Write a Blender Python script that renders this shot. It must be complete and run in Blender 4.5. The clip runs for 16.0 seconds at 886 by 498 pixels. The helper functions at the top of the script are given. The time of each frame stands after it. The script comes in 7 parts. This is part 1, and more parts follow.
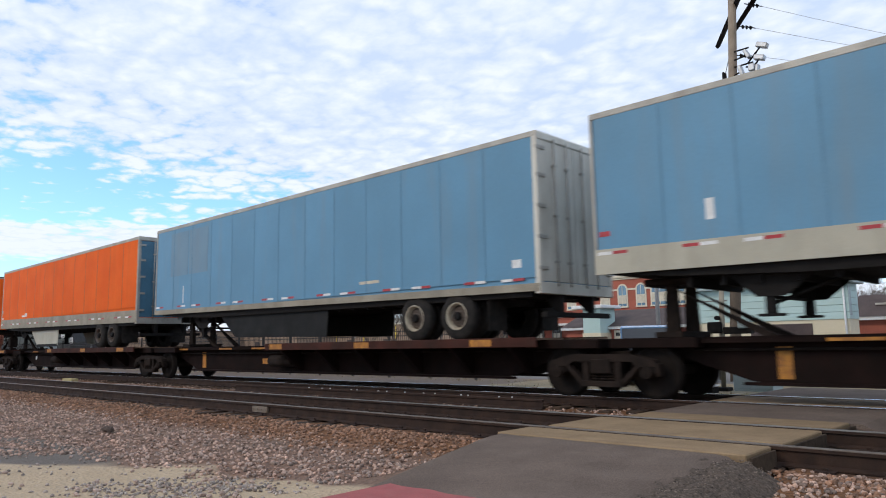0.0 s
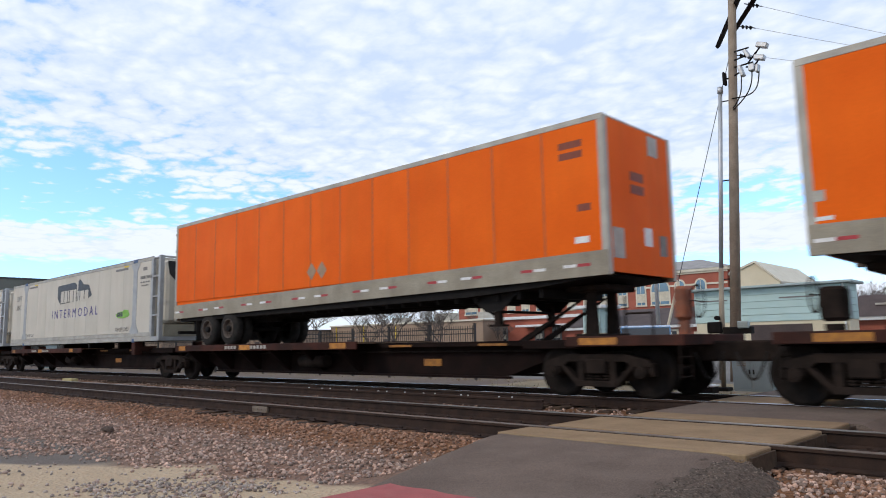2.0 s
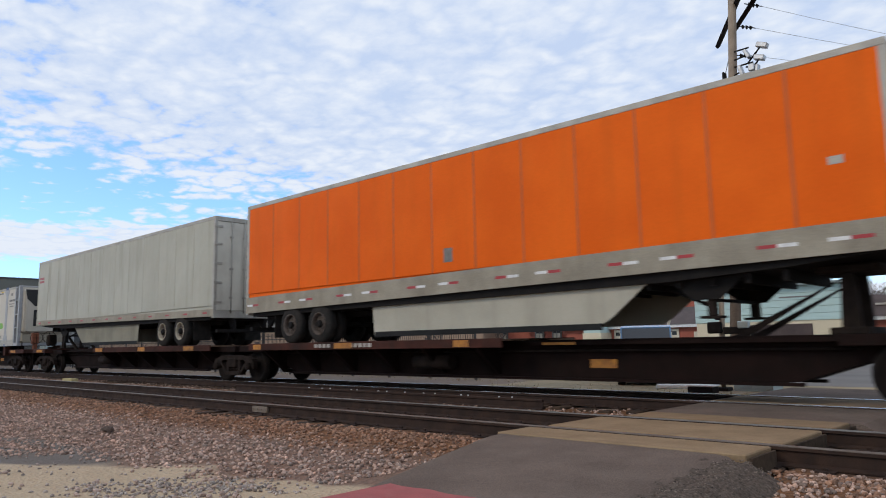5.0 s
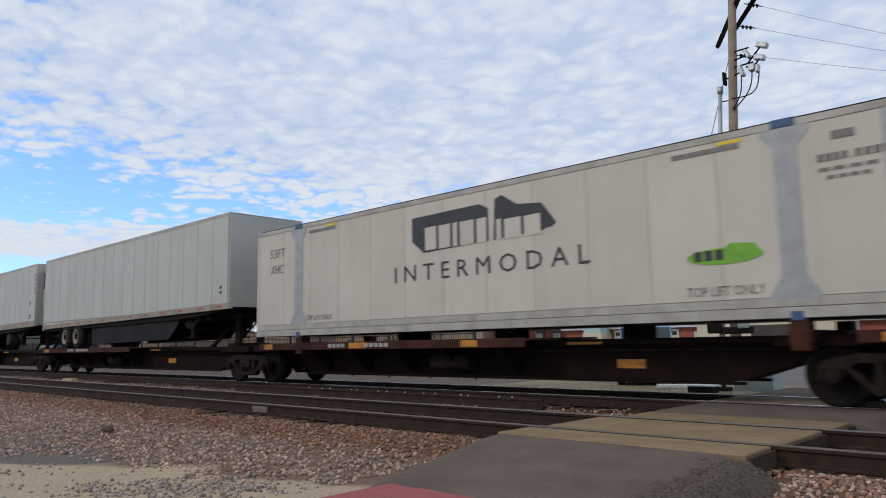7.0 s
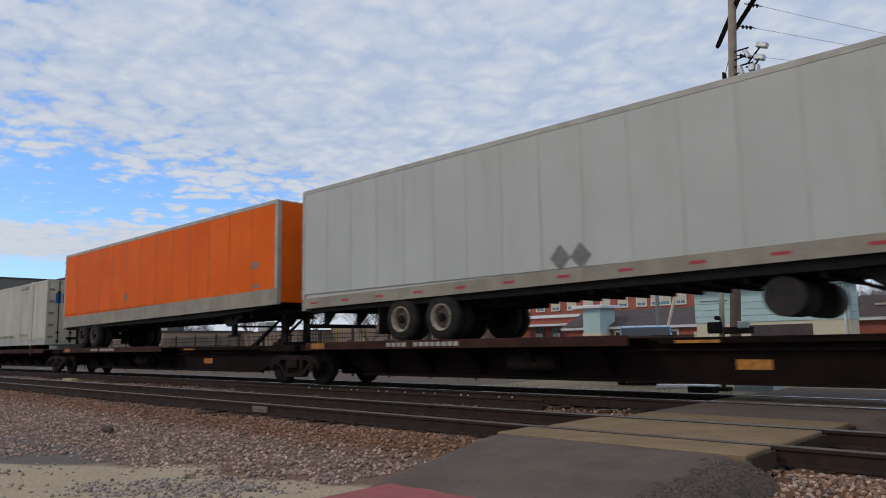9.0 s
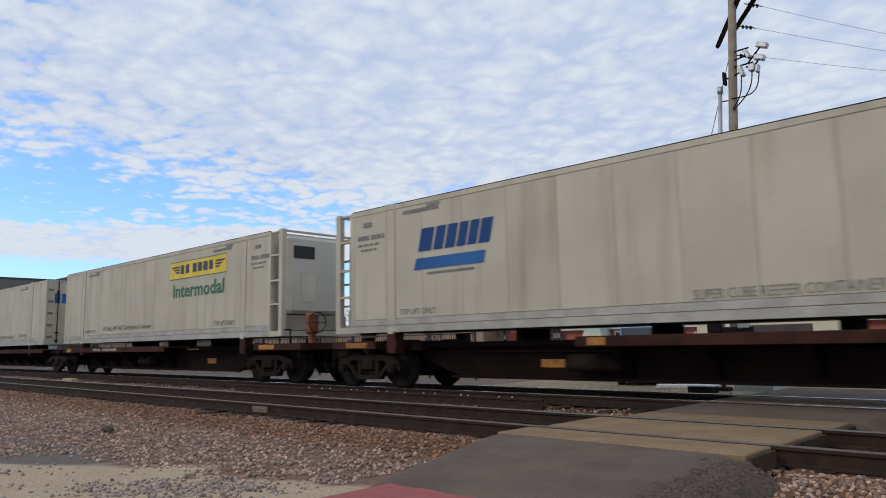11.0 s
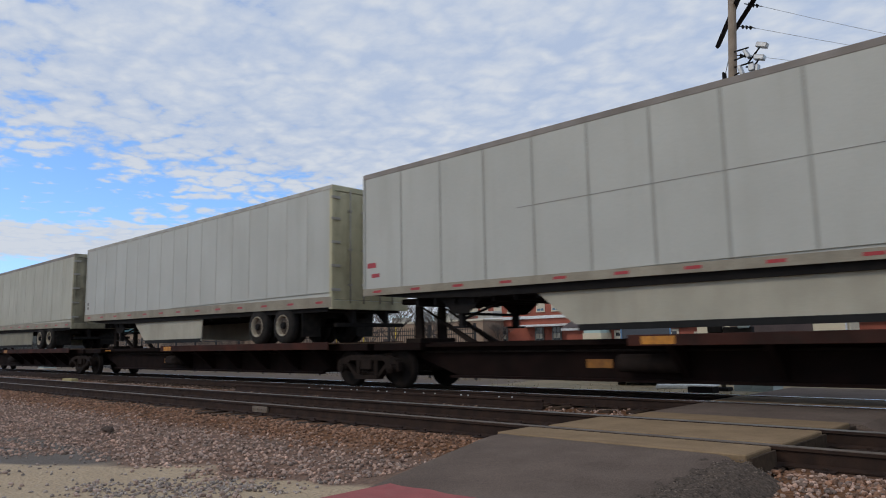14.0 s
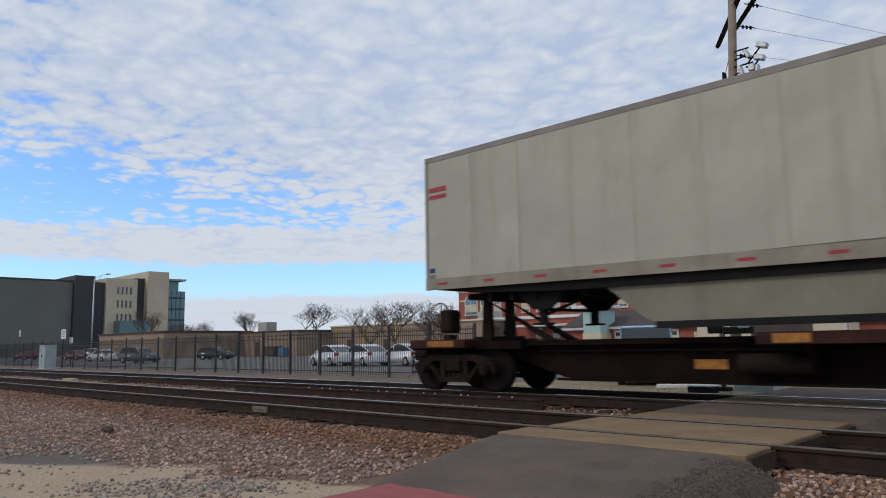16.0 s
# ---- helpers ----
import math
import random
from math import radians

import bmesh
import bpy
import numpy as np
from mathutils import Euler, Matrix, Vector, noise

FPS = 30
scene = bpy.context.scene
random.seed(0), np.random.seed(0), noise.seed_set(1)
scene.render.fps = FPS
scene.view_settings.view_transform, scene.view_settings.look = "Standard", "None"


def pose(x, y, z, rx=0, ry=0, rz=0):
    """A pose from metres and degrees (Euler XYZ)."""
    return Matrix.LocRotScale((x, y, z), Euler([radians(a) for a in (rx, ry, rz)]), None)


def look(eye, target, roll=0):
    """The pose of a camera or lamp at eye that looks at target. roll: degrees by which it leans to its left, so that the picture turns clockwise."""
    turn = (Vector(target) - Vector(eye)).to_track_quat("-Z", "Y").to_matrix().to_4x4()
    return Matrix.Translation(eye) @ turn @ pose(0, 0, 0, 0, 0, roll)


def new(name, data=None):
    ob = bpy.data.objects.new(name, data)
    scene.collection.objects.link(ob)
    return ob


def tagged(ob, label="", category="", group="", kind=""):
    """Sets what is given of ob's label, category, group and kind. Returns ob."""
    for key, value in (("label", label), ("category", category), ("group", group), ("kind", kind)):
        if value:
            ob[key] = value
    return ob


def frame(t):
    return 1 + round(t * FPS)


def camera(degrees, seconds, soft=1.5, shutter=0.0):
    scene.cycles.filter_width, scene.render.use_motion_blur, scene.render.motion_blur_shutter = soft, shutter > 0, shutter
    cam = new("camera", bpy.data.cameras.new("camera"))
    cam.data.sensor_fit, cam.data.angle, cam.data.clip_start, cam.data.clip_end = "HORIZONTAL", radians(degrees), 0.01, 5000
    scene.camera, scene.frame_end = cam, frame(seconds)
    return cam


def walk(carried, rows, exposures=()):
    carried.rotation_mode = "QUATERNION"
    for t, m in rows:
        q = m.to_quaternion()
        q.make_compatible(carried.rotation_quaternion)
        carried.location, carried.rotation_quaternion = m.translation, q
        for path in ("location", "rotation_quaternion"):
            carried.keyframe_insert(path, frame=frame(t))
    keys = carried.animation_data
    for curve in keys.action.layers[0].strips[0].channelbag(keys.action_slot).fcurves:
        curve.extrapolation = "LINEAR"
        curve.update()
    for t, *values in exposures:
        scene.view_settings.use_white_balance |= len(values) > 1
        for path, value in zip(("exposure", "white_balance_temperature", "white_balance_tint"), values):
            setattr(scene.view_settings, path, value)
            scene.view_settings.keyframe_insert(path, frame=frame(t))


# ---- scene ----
# Light and picture settings.
EXPOSURE = [(0, 0.22), (2.0, 0.22), (4.2, 0.06), (6.5, -0.06), (7.0, -0.14), (8.0, -0.31), (9.2, -0.36), (11.3, -0.14), (12.5, -0.26), (14.0, -0.32), (16.0, -0.30)]
SKYTINT, SKYSTR = (1.5, 1.92, 2.5, 1), 0.105
CLOUD_LIT, CLOUD_HOLLOW = (7.4, 8.0, 9.0, 1), (5.2, 6.3, 8.4, 1)
SUNSTR = 1.0
# The clip's camera stands on a low tripod beside a footpath crossing, one metre above the rail tops.
cam = camera(64.04, 16.0, soft=1.0, shutter=0.13)
CAM = pose(0, 0, 1.0, 90 + 7.599, 0, 43.418) @ pose(0, 0, 0, 0, 0, -1.047)
walk(cam, [(0, CAM), (16.0, CAM)], exposures=EXPOSURE)

# ---- world and sun ----
SUN_EL, SUN_AZ = radians(38), radians(205)
world = bpy.data.worlds.new("sky")
scene.world = world
world.use_nodes = True


def build_sky():
    nt = world.node_tree
    nt.nodes.clear()
    N, L = nt.nodes.new, nt.links.new

    def mth(op, a, b=None, clamp=False):
        n = N("ShaderNodeMath")
        n.operation, n.use_clamp = op, clamp
        for i, v in enumerate((a, b)):
            if v is None:
                continue
            if isinstance(v, (int, float)):
                n.inputs[i].default_value = v
            else:
                L(v, n.inputs[i])
        return n.outputs[0]

    sky = N("ShaderNodeTexSky")
    sky.sky_type, sky.sun_disc = "NISHITA", False
    sky.sun_elevation, sky.sun_rotation = SUN_EL, SUN_AZ
    sky.air_density, sky.dust_density, sky.ozone_density = 1.0, 0.6, 2.0
    tc = N("ShaderNodeTexCoord")
    sep = N("ShaderNodeSeparateXYZ")
    L(tc.outputs["Generated"], sep.inputs[0])
    x, y, z = sep.outputs
    zz = mth("ADD", mth("MAXIMUM", z, 0.0), 0.10)
    comb = N("ShaderNodeCombineXYZ")
    L(mth("DIVIDE", x, zz), comb.inputs[0])
    L(mth("DIVIDE", y, zz), comb.inputs[1])

    def nz(scale, detail, rough, rot=0.0, squash=1.0):
        mp = N("ShaderNodeMapping")
        mp.inputs["Rotation"].default_value = (0, 0, radians(rot))
        mp.inputs["Scale"].default_value = (scale, scale * squash, scale)
        L(comb.outputs[0], mp.inputs[0])
        n = N("ShaderNodeTexNoise")
        n.inputs["Scale"].default_value = 1.0
        n.inputs["Detail"].default_value, n.inputs["Roughness"].default_value = detail, rough
        n.inputs["Distortion"].default_value = 0.25
        L(mp.outputs[0], n.inputs["Vector"])
        return n.outputs[0]

    big, mid, fine = nz(0.55, 3, 0.5, 20), nz(2.6, 3, 0.5, 43, 1.3), nz(20.0, 5, 0.6, 35, 1.2)
    # small puffs: rounded cells of the cloud deck, pushed about by noise
    warp = N("ShaderNodeTexNoise")
    warp.inputs["Scale"].default_value, warp.inputs["Detail"].default_value = 6.0, 4.0
    L(comb.outputs[0], warp.inputs["Vector"])
    push = N("ShaderNodeVectorMath")
    push.operation = "MULTIPLY_ADD"
    push.inputs[1].default_value = (0.24, 0.24, 0)
    L(warp.outputs["Color"], push.inputs[0])
    L(comb.outputs[0], push.inputs[2])
    cell = N("ShaderNodeTexVoronoi")
    cell.feature, cell.inputs["Scale"].default_value = "SMOOTH_F1", 11.5
    cell.inputs["Smoothness"].default_value = 0.35
    L(push.outputs[0], cell.inputs["Vector"])
    puff = mth("SUBTRACT", 0.75, cell.outputs["Distance"])
    # low over the horizon the small forms run together
    clear = mth("MULTIPLY", mth("SUBTRACT", z, 0.05), 8.0, True)
    fine = mth("ADD", mth("MULTIPLY", mth("SUBTRACT", fine, 0.5), clear), 0.5)
    puff = mth("ADD", mth("MULTIPLY", mth("SUBTRACT", puff, 0.3), clear), 0.3)
    cover = mth("ADD", mth("ADD", mth("MULTIPLY", big, 0.7), mth("MULTIPLY", mid, 0.5)), mth("ADD", mth("MULTIPLY", fine, 0.35), mth("MULTIPLY", puff, 0.48)))
    # the deck thins out low over the horizon on the left, where a far bank closes it again
    ramp = N("ShaderNodeValToRGB")
    L(z, ramp.inputs[0])
    el = ramp.color_ramp.elements
    el[0].position, el[0].color = 0.0, (0.70,) * 3 + (1,)
    el[1].position, el[1].color = 1.0, (0.72,) * 3 + (1,)
    for pos, v in ((0.06, 0.66), (0.082, 0.38), (0.104, 0.34), (0.120, 0.72), (0.150, 0.70), (0.166, 0.38), (0.205, 0.40), (0.245, 0.62), (0.30, 0.72), (0.40, 0.68), (0.46, 0.56), (0.55, 0.66)):
        e = el.new(pos)
        e.color = (v, v, v, 1)
    sc = N("ShaderNodeSeparateColor")
    L(ramp.outputs[0], sc.inputs[0])
    # further right the deck is closed
    side = mth("MULTIPLY", mth("MULTIPLY", mth("MULTIPLY", mth("ADD", x, 0.93), 3.5, True), 0.26), mth("MULTIPLY", mth("SUBTRACT", z, 0.105), 25.0, True))
    dens = mth("ADD", mth("ADD", mth("SUBTRACT", cover, 1.43), sc.outputs[0]), side)
    a = N("ShaderNodeMapRange")
    a.interpolation_type = "SMOOTHSTEP"
    a.inputs["From Min"].default_value, a.inputs["From Max"].default_value = -0.10, 0.16
    L(dens, a.inputs["Value"])
    tone = N("ShaderNodeMapRange")
    tone.inputs["From Min"].default_value, tone.inputs["From Max"].default_value = 0.34, 0.72
    L(mth("ADD", mth("MULTIPLY", puff, 0.46), mth("ADD", mth("MULTIPLY", mid, 0.46), mth("MULTIPLY", fine, 0.36))), tone.inputs["Value"])
    far_bank = N("ShaderNodeMapRange")
    far_bank.inputs["From Min"].default_value, far_bank.inputs["From Max"].default_value = 0.16, 0.28
    far_bank.inputs["To Min"].default_value, far_bank.inputs["To Max"].default_value = 0.45, 0.0
    L(z, far_bank.inputs["Value"])
    deck = N("ShaderNodeMix")
    deck.data_type = "RGBA"
    deck.inputs["A"].default_value, deck.inputs["B"].default_value = CLOUD_HOLLOW, CLOUD_LIT
    L(mth("ADD", tone.outputs[0], far_bank.outputs[0], True), deck.inputs["Factor"])
    tint = N("ShaderNodeMix")
    tint.data_type, tint.blend_type = "RGBA", "MULTIPLY"
    tint.inputs["Factor"].default_value = 1.0
    tint.inputs["B"].default_value = SKYTINT
    L(sky.outputs[0], tint.inputs["A"])
    cloud = N("ShaderNodeMix")
    cloud.data_type = "RGBA"
    L(a.outputs[0], cloud.inputs["Factor"])
    L(tint.outputs["Result"], cloud.inputs["A"])
    L(deck.outputs["Result"], cloud.inputs["B"])
    bg = N("ShaderNodeBackground")
    bg.inputs["Strength"].default_value = SKYSTR
    L(cloud.outputs["Result"], bg.inputs["Color"])
    L(bg.outputs[0], N("ShaderNodeOutputWorld").inputs[0])


build_sky()
sun = new("sun", bpy.data.lights.new("sun", "SUN"))
sun.data.energy, sun.data.angle, sun.data.color = SUNSTR, radians(12), (1.0, 0.87, 0.70)
sun.matrix_basis = look((0, 0, 50), (-math.sin(SUN_AZ) * math.cos(SUN_EL), -math.cos(SUN_AZ) * math.cos(SUN_EL), 50 - math.sin(SUN_EL)))


# ---- materials ----
def mat(name, c1, c2=None, rough=0.6, metal=0.0, scale=4.0, fine=60.0, bump=0.15, dist=0.004, streak=0.0, dirt=(0.10, 0.08, 0.06), dirty=0.0, rnd=0.0, island=0.0, spec=0.5, grain=0.13, wave=0.0):
    """Two-scale procedural surface: colour patches, fine grain, runs of dirt and a light relief."""
    m = bpy.data.materials.new(name)
    m.use_nodes = True
    nt = m.node_tree
    N, L = nt.nodes.new, nt.links.new
    bs = nt.nodes["Principled BSDF"]
    c2 = c2 or tuple(v * 0.82 for v in c1)
    tc = N("ShaderNodeTexCoord")
    src = tc.outputs["Object"]
    info = N("ShaderNodeObjectInfo")
    off = N("ShaderNodeVectorMath")
    off.operation = "MULTIPLY_ADD"
    comb = N("ShaderNodeCombineXYZ")
    L(info.outputs["Random"], comb.inputs[0])
    L(info.outputs["Random"], comb.inputs[2])
    L(comb.outputs[0], off.inputs[0])
    off.inputs[1].default_value = (37, 0, 53)
    L(src, off.inputs[2])

    def noise(sc, detail=3.0, stretch=None):
        v = off.outputs[0]
        if stretch:
            mp = N("ShaderNodeMapping")
            mp.inputs["Scale"].default_value = stretch
            L(v, mp.inputs[0])
            v = mp.outputs[0]
        n = N("ShaderNodeTexNoise")
        n.inputs["Scale"].default_value, n.inputs["Detail"].default_value = sc, detail
        L(v, n.inputs["Vector"])
        return n.outputs[0]

    def ramp(f, lo, hi):
        r = N("ShaderNodeMapRange")
        r.inputs["From Min"].default_value, r.inputs["From Max"].default_value = lo, hi
        L(f, r.inputs["Value"])
        return r.outputs[0]

    def mix(fac, a, b, kind="MIX"):
        x = N("ShaderNodeMix")
        x.data_type, x.blend_type = "RGBA", kind
        for sock, v in (("Factor", fac), ("A", a), ("B", b)):
            if isinstance(v, (tuple, list)):
                x.inputs[sock].default_value = (*v[:3], 1)
            elif isinstance(v, (int, float)):
                x.inputs[sock].default_value = v
            else:
                L(v, x.inputs[sock])
        return x.outputs["Result"]

    big, small = noise(scale), noise(fine, 2.0)
    col = mix(ramp(big, 0.35, 0.65), c1, c2)
    g = N("ShaderNodeMapRange")
    g.inputs["From Min"].default_value, g.inputs["From Max"].default_value = 0.3, 0.7
    g.inputs["To Min"].default_value, g.inputs["To Max"].default_value = 1 - grain, 1 + grain
    L(small, g.inputs["Value"])
    vm = N("ShaderNodeVectorMath")
    vm.operation = "SCALE"
    L(col, vm.inputs[0])
    L(g.outputs[0], vm.inputs["Scale"])
    col = vm.outputs[0]
    if rnd or island:
        if island:
            geo = N("ShaderNodeNewGeometry")
            rv = geo.outputs["Random Per Island"]
        else:
            rv = info.outputs["Random"]
        w = rnd or island
        k = N("ShaderNodeMapRange")
        k.inputs["To Min"].default_value, k.inputs["To Max"].default_value = 1 - w, 1 + w
        L(rv, k.inputs["Value"])
        v2 = N("ShaderNodeVectorMath")
        v2.operation = "SCALE"
        L(col, v2.inputs[0])
        L(k.outputs[0], v2.inputs["Scale"])
        col = v2.outputs[0]
    if streak:
        col = mix(mul(nt, ramp(noise(2.2, 4.0, (1.0, 1.0, 0.10)), 0.50, 0.80), streak), col, dirt)
    if dirty:
        col = mix(mul(nt, ramp(noise(scale * 2.3, 6.0), 0.48, 0.75), dirty), col, dirt)
    L(col, bs.inputs["Base Color"])
    rr = N("ShaderNodeMapRange")
    rr.inputs["To Min"].default_value, rr.inputs["To Max"].default_value = max(0.03, rough - 0.1), min(1.0, rough + 0.12)
    L(big, rr.inputs["Value"])
    L(rr.outputs[0], bs.inputs["Roughness"])
    bs.inputs["Metallic"].default_value = metal
    bs.inputs["Specular IOR Level"].default_value = spec
    if bump:
        b = N("ShaderNodeBump")
        b.inputs["Strength"].default_value, b.inputs["Distance"].default_value = bump, dist
        L(small, b.inputs["Height"])
        L(b.outputs[0], bs.inputs["Normal"])
        if wave:   # sheet metal that has buckled a little
            w = N("ShaderNodeBump")
            w.inputs["Strength"].default_value, w.inputs["Distance"].default_value = 1.0, wave
            L(noise(1.5, 2.0, (1.0, 1.0, 0.6)), w.inputs["Height"])
            L(w.outputs[0], b.inputs["Normal"])
    return m


def mul(nt, sock, k):
    n = nt.nodes.new("ShaderNodeMath")
    n.operation = "MULTIPLY"
    n.inputs[1].default_value = k
    nt.links.new(sock, n.inputs[0])
    return n.outputs[0]


STONE = mat("ballast_stone", (0.43, 0.275, 0.205), (0.25, 0.185, 0.148), 0.9, scale=9, fine=60, bump=0.4, island=0.62)
RUSTSTONE = mat("rusty_ballast_stone", (0.29, 0.150, 0.088), (0.185, 0.108, 0.07), 0.95, scale=9, fine=60, bump=0.4, island=0.5)
GREYSTONE = mat("grey_stone", (0.34, 0.29, 0.25), (0.25, 0.20, 0.17), 0.9, scale=14, fine=120, bump=0.4, island=0.5)
DARKSTONE = mat("dark_stone", (0.085, 0.058, 0.044), (0.055, 0.041, 0.034), 0.95, scale=9, fine=60, bump=0.4, island=0.5, spec=0.15)
BOULDER = mat("loose_stone", (0.31, 0.255, 0.215), (0.33, 0.21, 0.16), 0.9, scale=14, fine=120, bump=0.4, rnd=0.45)
RAILSTEEL = mat("rusty_rail", (0.044, 0.024, 0.016), (0.028, 0.017, 0.013), 0.8, scale=6, fine=80, bump=0.3, spec=0.2)
RAILTOP = mat("polished_rail_head", (0.62, 0.62, 0.64), (0.50, 0.50, 0.51), 0.2, 1.0, scale=3, bump=0.02)
TIE = mat("creosoted_timber", (0.045, 0.031, 0.023), (0.085, 0.052, 0.032), 0.95, scale=5, fine=40, bump=0.6, dist=0.01, rnd=0.3, spec=0.2)
BOARD = mat("weathered_crossing_timber", (0.265, 0.184, 0.108), (0.218, 0.150, 0.088), 0.9, scale=1.6, fine=35, bump=0.25, dirty=0.4, dirt=(0.14, 0.09, 0.052), rnd=0.06, spec=0.15, grain=0.08)
ASPHALT = mat("worn_asphalt", (0.150, 0.112, 0.090), (0.118, 0.089, 0.072), 0.95, scale=1.3, fine=75, bump=0.7, dist=0.008, dirty=0.3, dirt=(0.20, 0.155, 0.125), spec=0.12, grain=0.26)
ROUGHASPHALT = mat("broken_asphalt_edge", (0.115, 0.088, 0.070), (0.082, 0.064, 0.052), 0.95, scale=14, fine=45, bump=1.0, dist=0.02, spec=0.12, grain=0.4)
LOT = mat("car_park_asphalt", (0.145, 0.130, 0.115), (0.11, 0.10, 0.09), 0.92, scale=0.3, fine=40, bump=0.3)
TACTILE = mat("red_concrete_pad", (0.335, 0.082, 0.076), (0.29, 0.072, 0.068), 0.85, scale=6, fine=90, bump=0.3, dirty=0.25, dirt=(0.25, 0.14, 0.12))
# Dirty brown paint taken nearly to black, painting in the underside's shade.
BROWN = mat("dirty_shaded_brown_paint", (0.016, 0.008, 0.0065), (0.010, 0.006, 0.005), 0.8, scale=2.2, fine=50, bump=0.25, dirty=0.5, dirt=(0.010, 0.008, 0.007), spec=0.07)
DECKRUST = mat("rusted_deck_edge", (0.066, 0.022, 0.015), (0.030, 0.014, 0.011), 0.85, scale=1.8, fine=60, bump=0.3, dirty=0.5, dirt=(0.03, 0.022, 0.018), spec=0.15)
DECKTOP = mat("worn_tread_plate", (0.20, 0.115, 0.065), (0.13, 0.075, 0.045), 0.8, scale=2, fine=70, bump=0.4, dirty=0.3)
YELLOW = mat("faded_yellow_marker", (0.47, 0.19, 0.018), (0.28, 0.11, 0.02), 0.7, scale=8, bump=0.1, dirty=0.5, dirt=(0.10, 0.05, 0.03), rnd=0.25)
TRUCKMAT = mat("grimy_cast_steel", (0.026, 0.018, 0.0145), (0.016, 0.012, 0.010), 0.9, scale=5, fine=60, bump=0.35, spec=0.08)
WHEELMAT = mat("worn_wheel_steel", (0.016, 0.012, 0.010), (0.011, 0.009, 0.008), 0.85, 0.0, scale=5, bump=0.2, spec=0.08)
RIMSTEEL = mat("bright_wheel_rim", (0.28, 0.24, 0.22), (0.2, 0.17, 0.15), 0.45, 0.8, scale=5, bump=0.1)
BLACKSTEEL = mat("black_chassis", (0.011, 0.010, 0.010), (0.018, 0.016, 0.015), 0.85, scale=4, bump=0.2, spec=0.12)
TYRE = mat("tyre_rubber", (0.018, 0.017, 0.016), (0.032, 0.028, 0.025), 0.9, scale=6, bump=0.3, spec=0.12)
RIMWHITE = mat("white_wheel_disc", (0.42, 0.365, 0.27), (0.29, 0.245, 0.18), 0.7, scale=9, bump=0.15, dirty=0.45, dirt=(0.14, 0.10, 0.075))
RIMDARK = mat("grimy_wheel_centre", (0.10, 0.072, 0.055), (0.06, 0.045, 0.035), 0.8, scale=14, bump=0.2, dirty=0.5, dirt=(0.04, 0.03, 0.025))
GRIMYTANK = mat("grimy_tank_paint", (0.032, 0.028, 0.025), (0.02, 0.018, 0.016), 0.8, spec=0.2, scale=4, bump=0.15, dirty=0.5, dirt=(0.03, 0.025, 0.02))
ORANGE = mat("orange_trailer_paint", (0.80, 0.130, 0.004), (0.72, 0.108, 0.004), 0.65, scale=0.7, fine=40, bump=0.02, streak=0.30, dirt=(0.46, 0.095, 0.010), rnd=0.03, spec=0.14, grain=0.04, wave=0.03)
BLUE = mat("blue_trailer_paint", (0.112, 0.262, 0.395), (0.104, 0.236, 0.35), 0.5, scale=0.5, fine=40, bump=0.02, streak=0.50, dirt=(0.17, 0.22, 0.245), rnd=0.02, spec=0.35, grain=0.04, wave=0.03)
WHITE = mat("white_trailer_paint", (0.47, 0.47, 0.43), (0.43, 0.43, 0.393), 0.55, scale=0.5, fine=40, bump=0.02, streak=0.40, dirt=(0.33, 0.315, 0.265), rnd=0.02, spec=0.3, grain=0.03, wave=0.035)
CREAM = mat("cream_container_paint", (0.50, 0.455, 0.360), (0.43, 0.39, 0.305), 0.65, scale=0.6, fine=40, bump=0.02, streak=0.60, dirt=(0.26, 0.205, 0.14), rnd=0.03, spec=0.3, grain=0.04, wave=0.02)
OFFWHITE = mat("off_white_trailer_paint", (0.44, 0.425, 0.345), (0.39, 0.375, 0.305), 0.55, scale=0.5, fine=40, bump=0.02, streak=0.55, dirt=(0.25, 0.23, 0.17), rnd=0.02, spec=0.3, grain=0.03, wave=0.09)
CWHITE = mat("white_container_paint", (0.56, 0.515, 0.44), (0.50, 0.465, 0.395), 0.65, scale=0.6, fine=40, bump=0.02, streak=0.34, dirt=(0.37, 0.325, 0.26), rnd=0.04, spec=0.3, grain=0.03)
TOPRAIL = mat("stained_top_rail", (0.27, 0.24, 0.215), (0.19, 0.165, 0.145), 0.65, scale=1.2, bump=0.05, streak=0.4, dirt=(0.10, 0.085, 0.07), grain=0.06)
DOORGREEN = mat("algae_stained_door", (0.50, 0.46, 0.30), (0.41, 0.37, 0.235), 0.65, scale=1.2, bump=0.05, streak=0.75, dirt=(0.14, 0.125, 0.08), dirty=0.3, grain=0.06)
DOORGRIME = mat("soot_streaked_door", (0.40, 0.365, 0.25), (0.27, 0.245, 0.165), 0.7, scale=0.9, bump=0.08, streak=1.0, dirt=(0.045, 0.038, 0.028), dirty=0.65, grain=0.08)
DOORGREY = mat("dirty_white_door", (0.62, 0.59, 0.51), (0.52, 0.49, 0.42), 0.6, scale=1.2, bump=0.05, streak=0.45, dirt=(0.19, 0.16, 0.12), grain=0.06)
BLUEDOOR = mat("dirty_blue_door", (0.07, 0.185, 0.27), (0.055, 0.15, 0.225), 0.6, scale=1.2, bump=0.05, streak=0.75, dirt=(0.035, 0.055, 0.065))
ALU = mat("weathered_aluminium", (0.42, 0.395, 0.345), (0.33, 0.31, 0.275), 0.6, 0.2, scale=2.5, fine=50, bump=0.08, streak=0.40, dirt=(0.19, 0.165, 0.13))
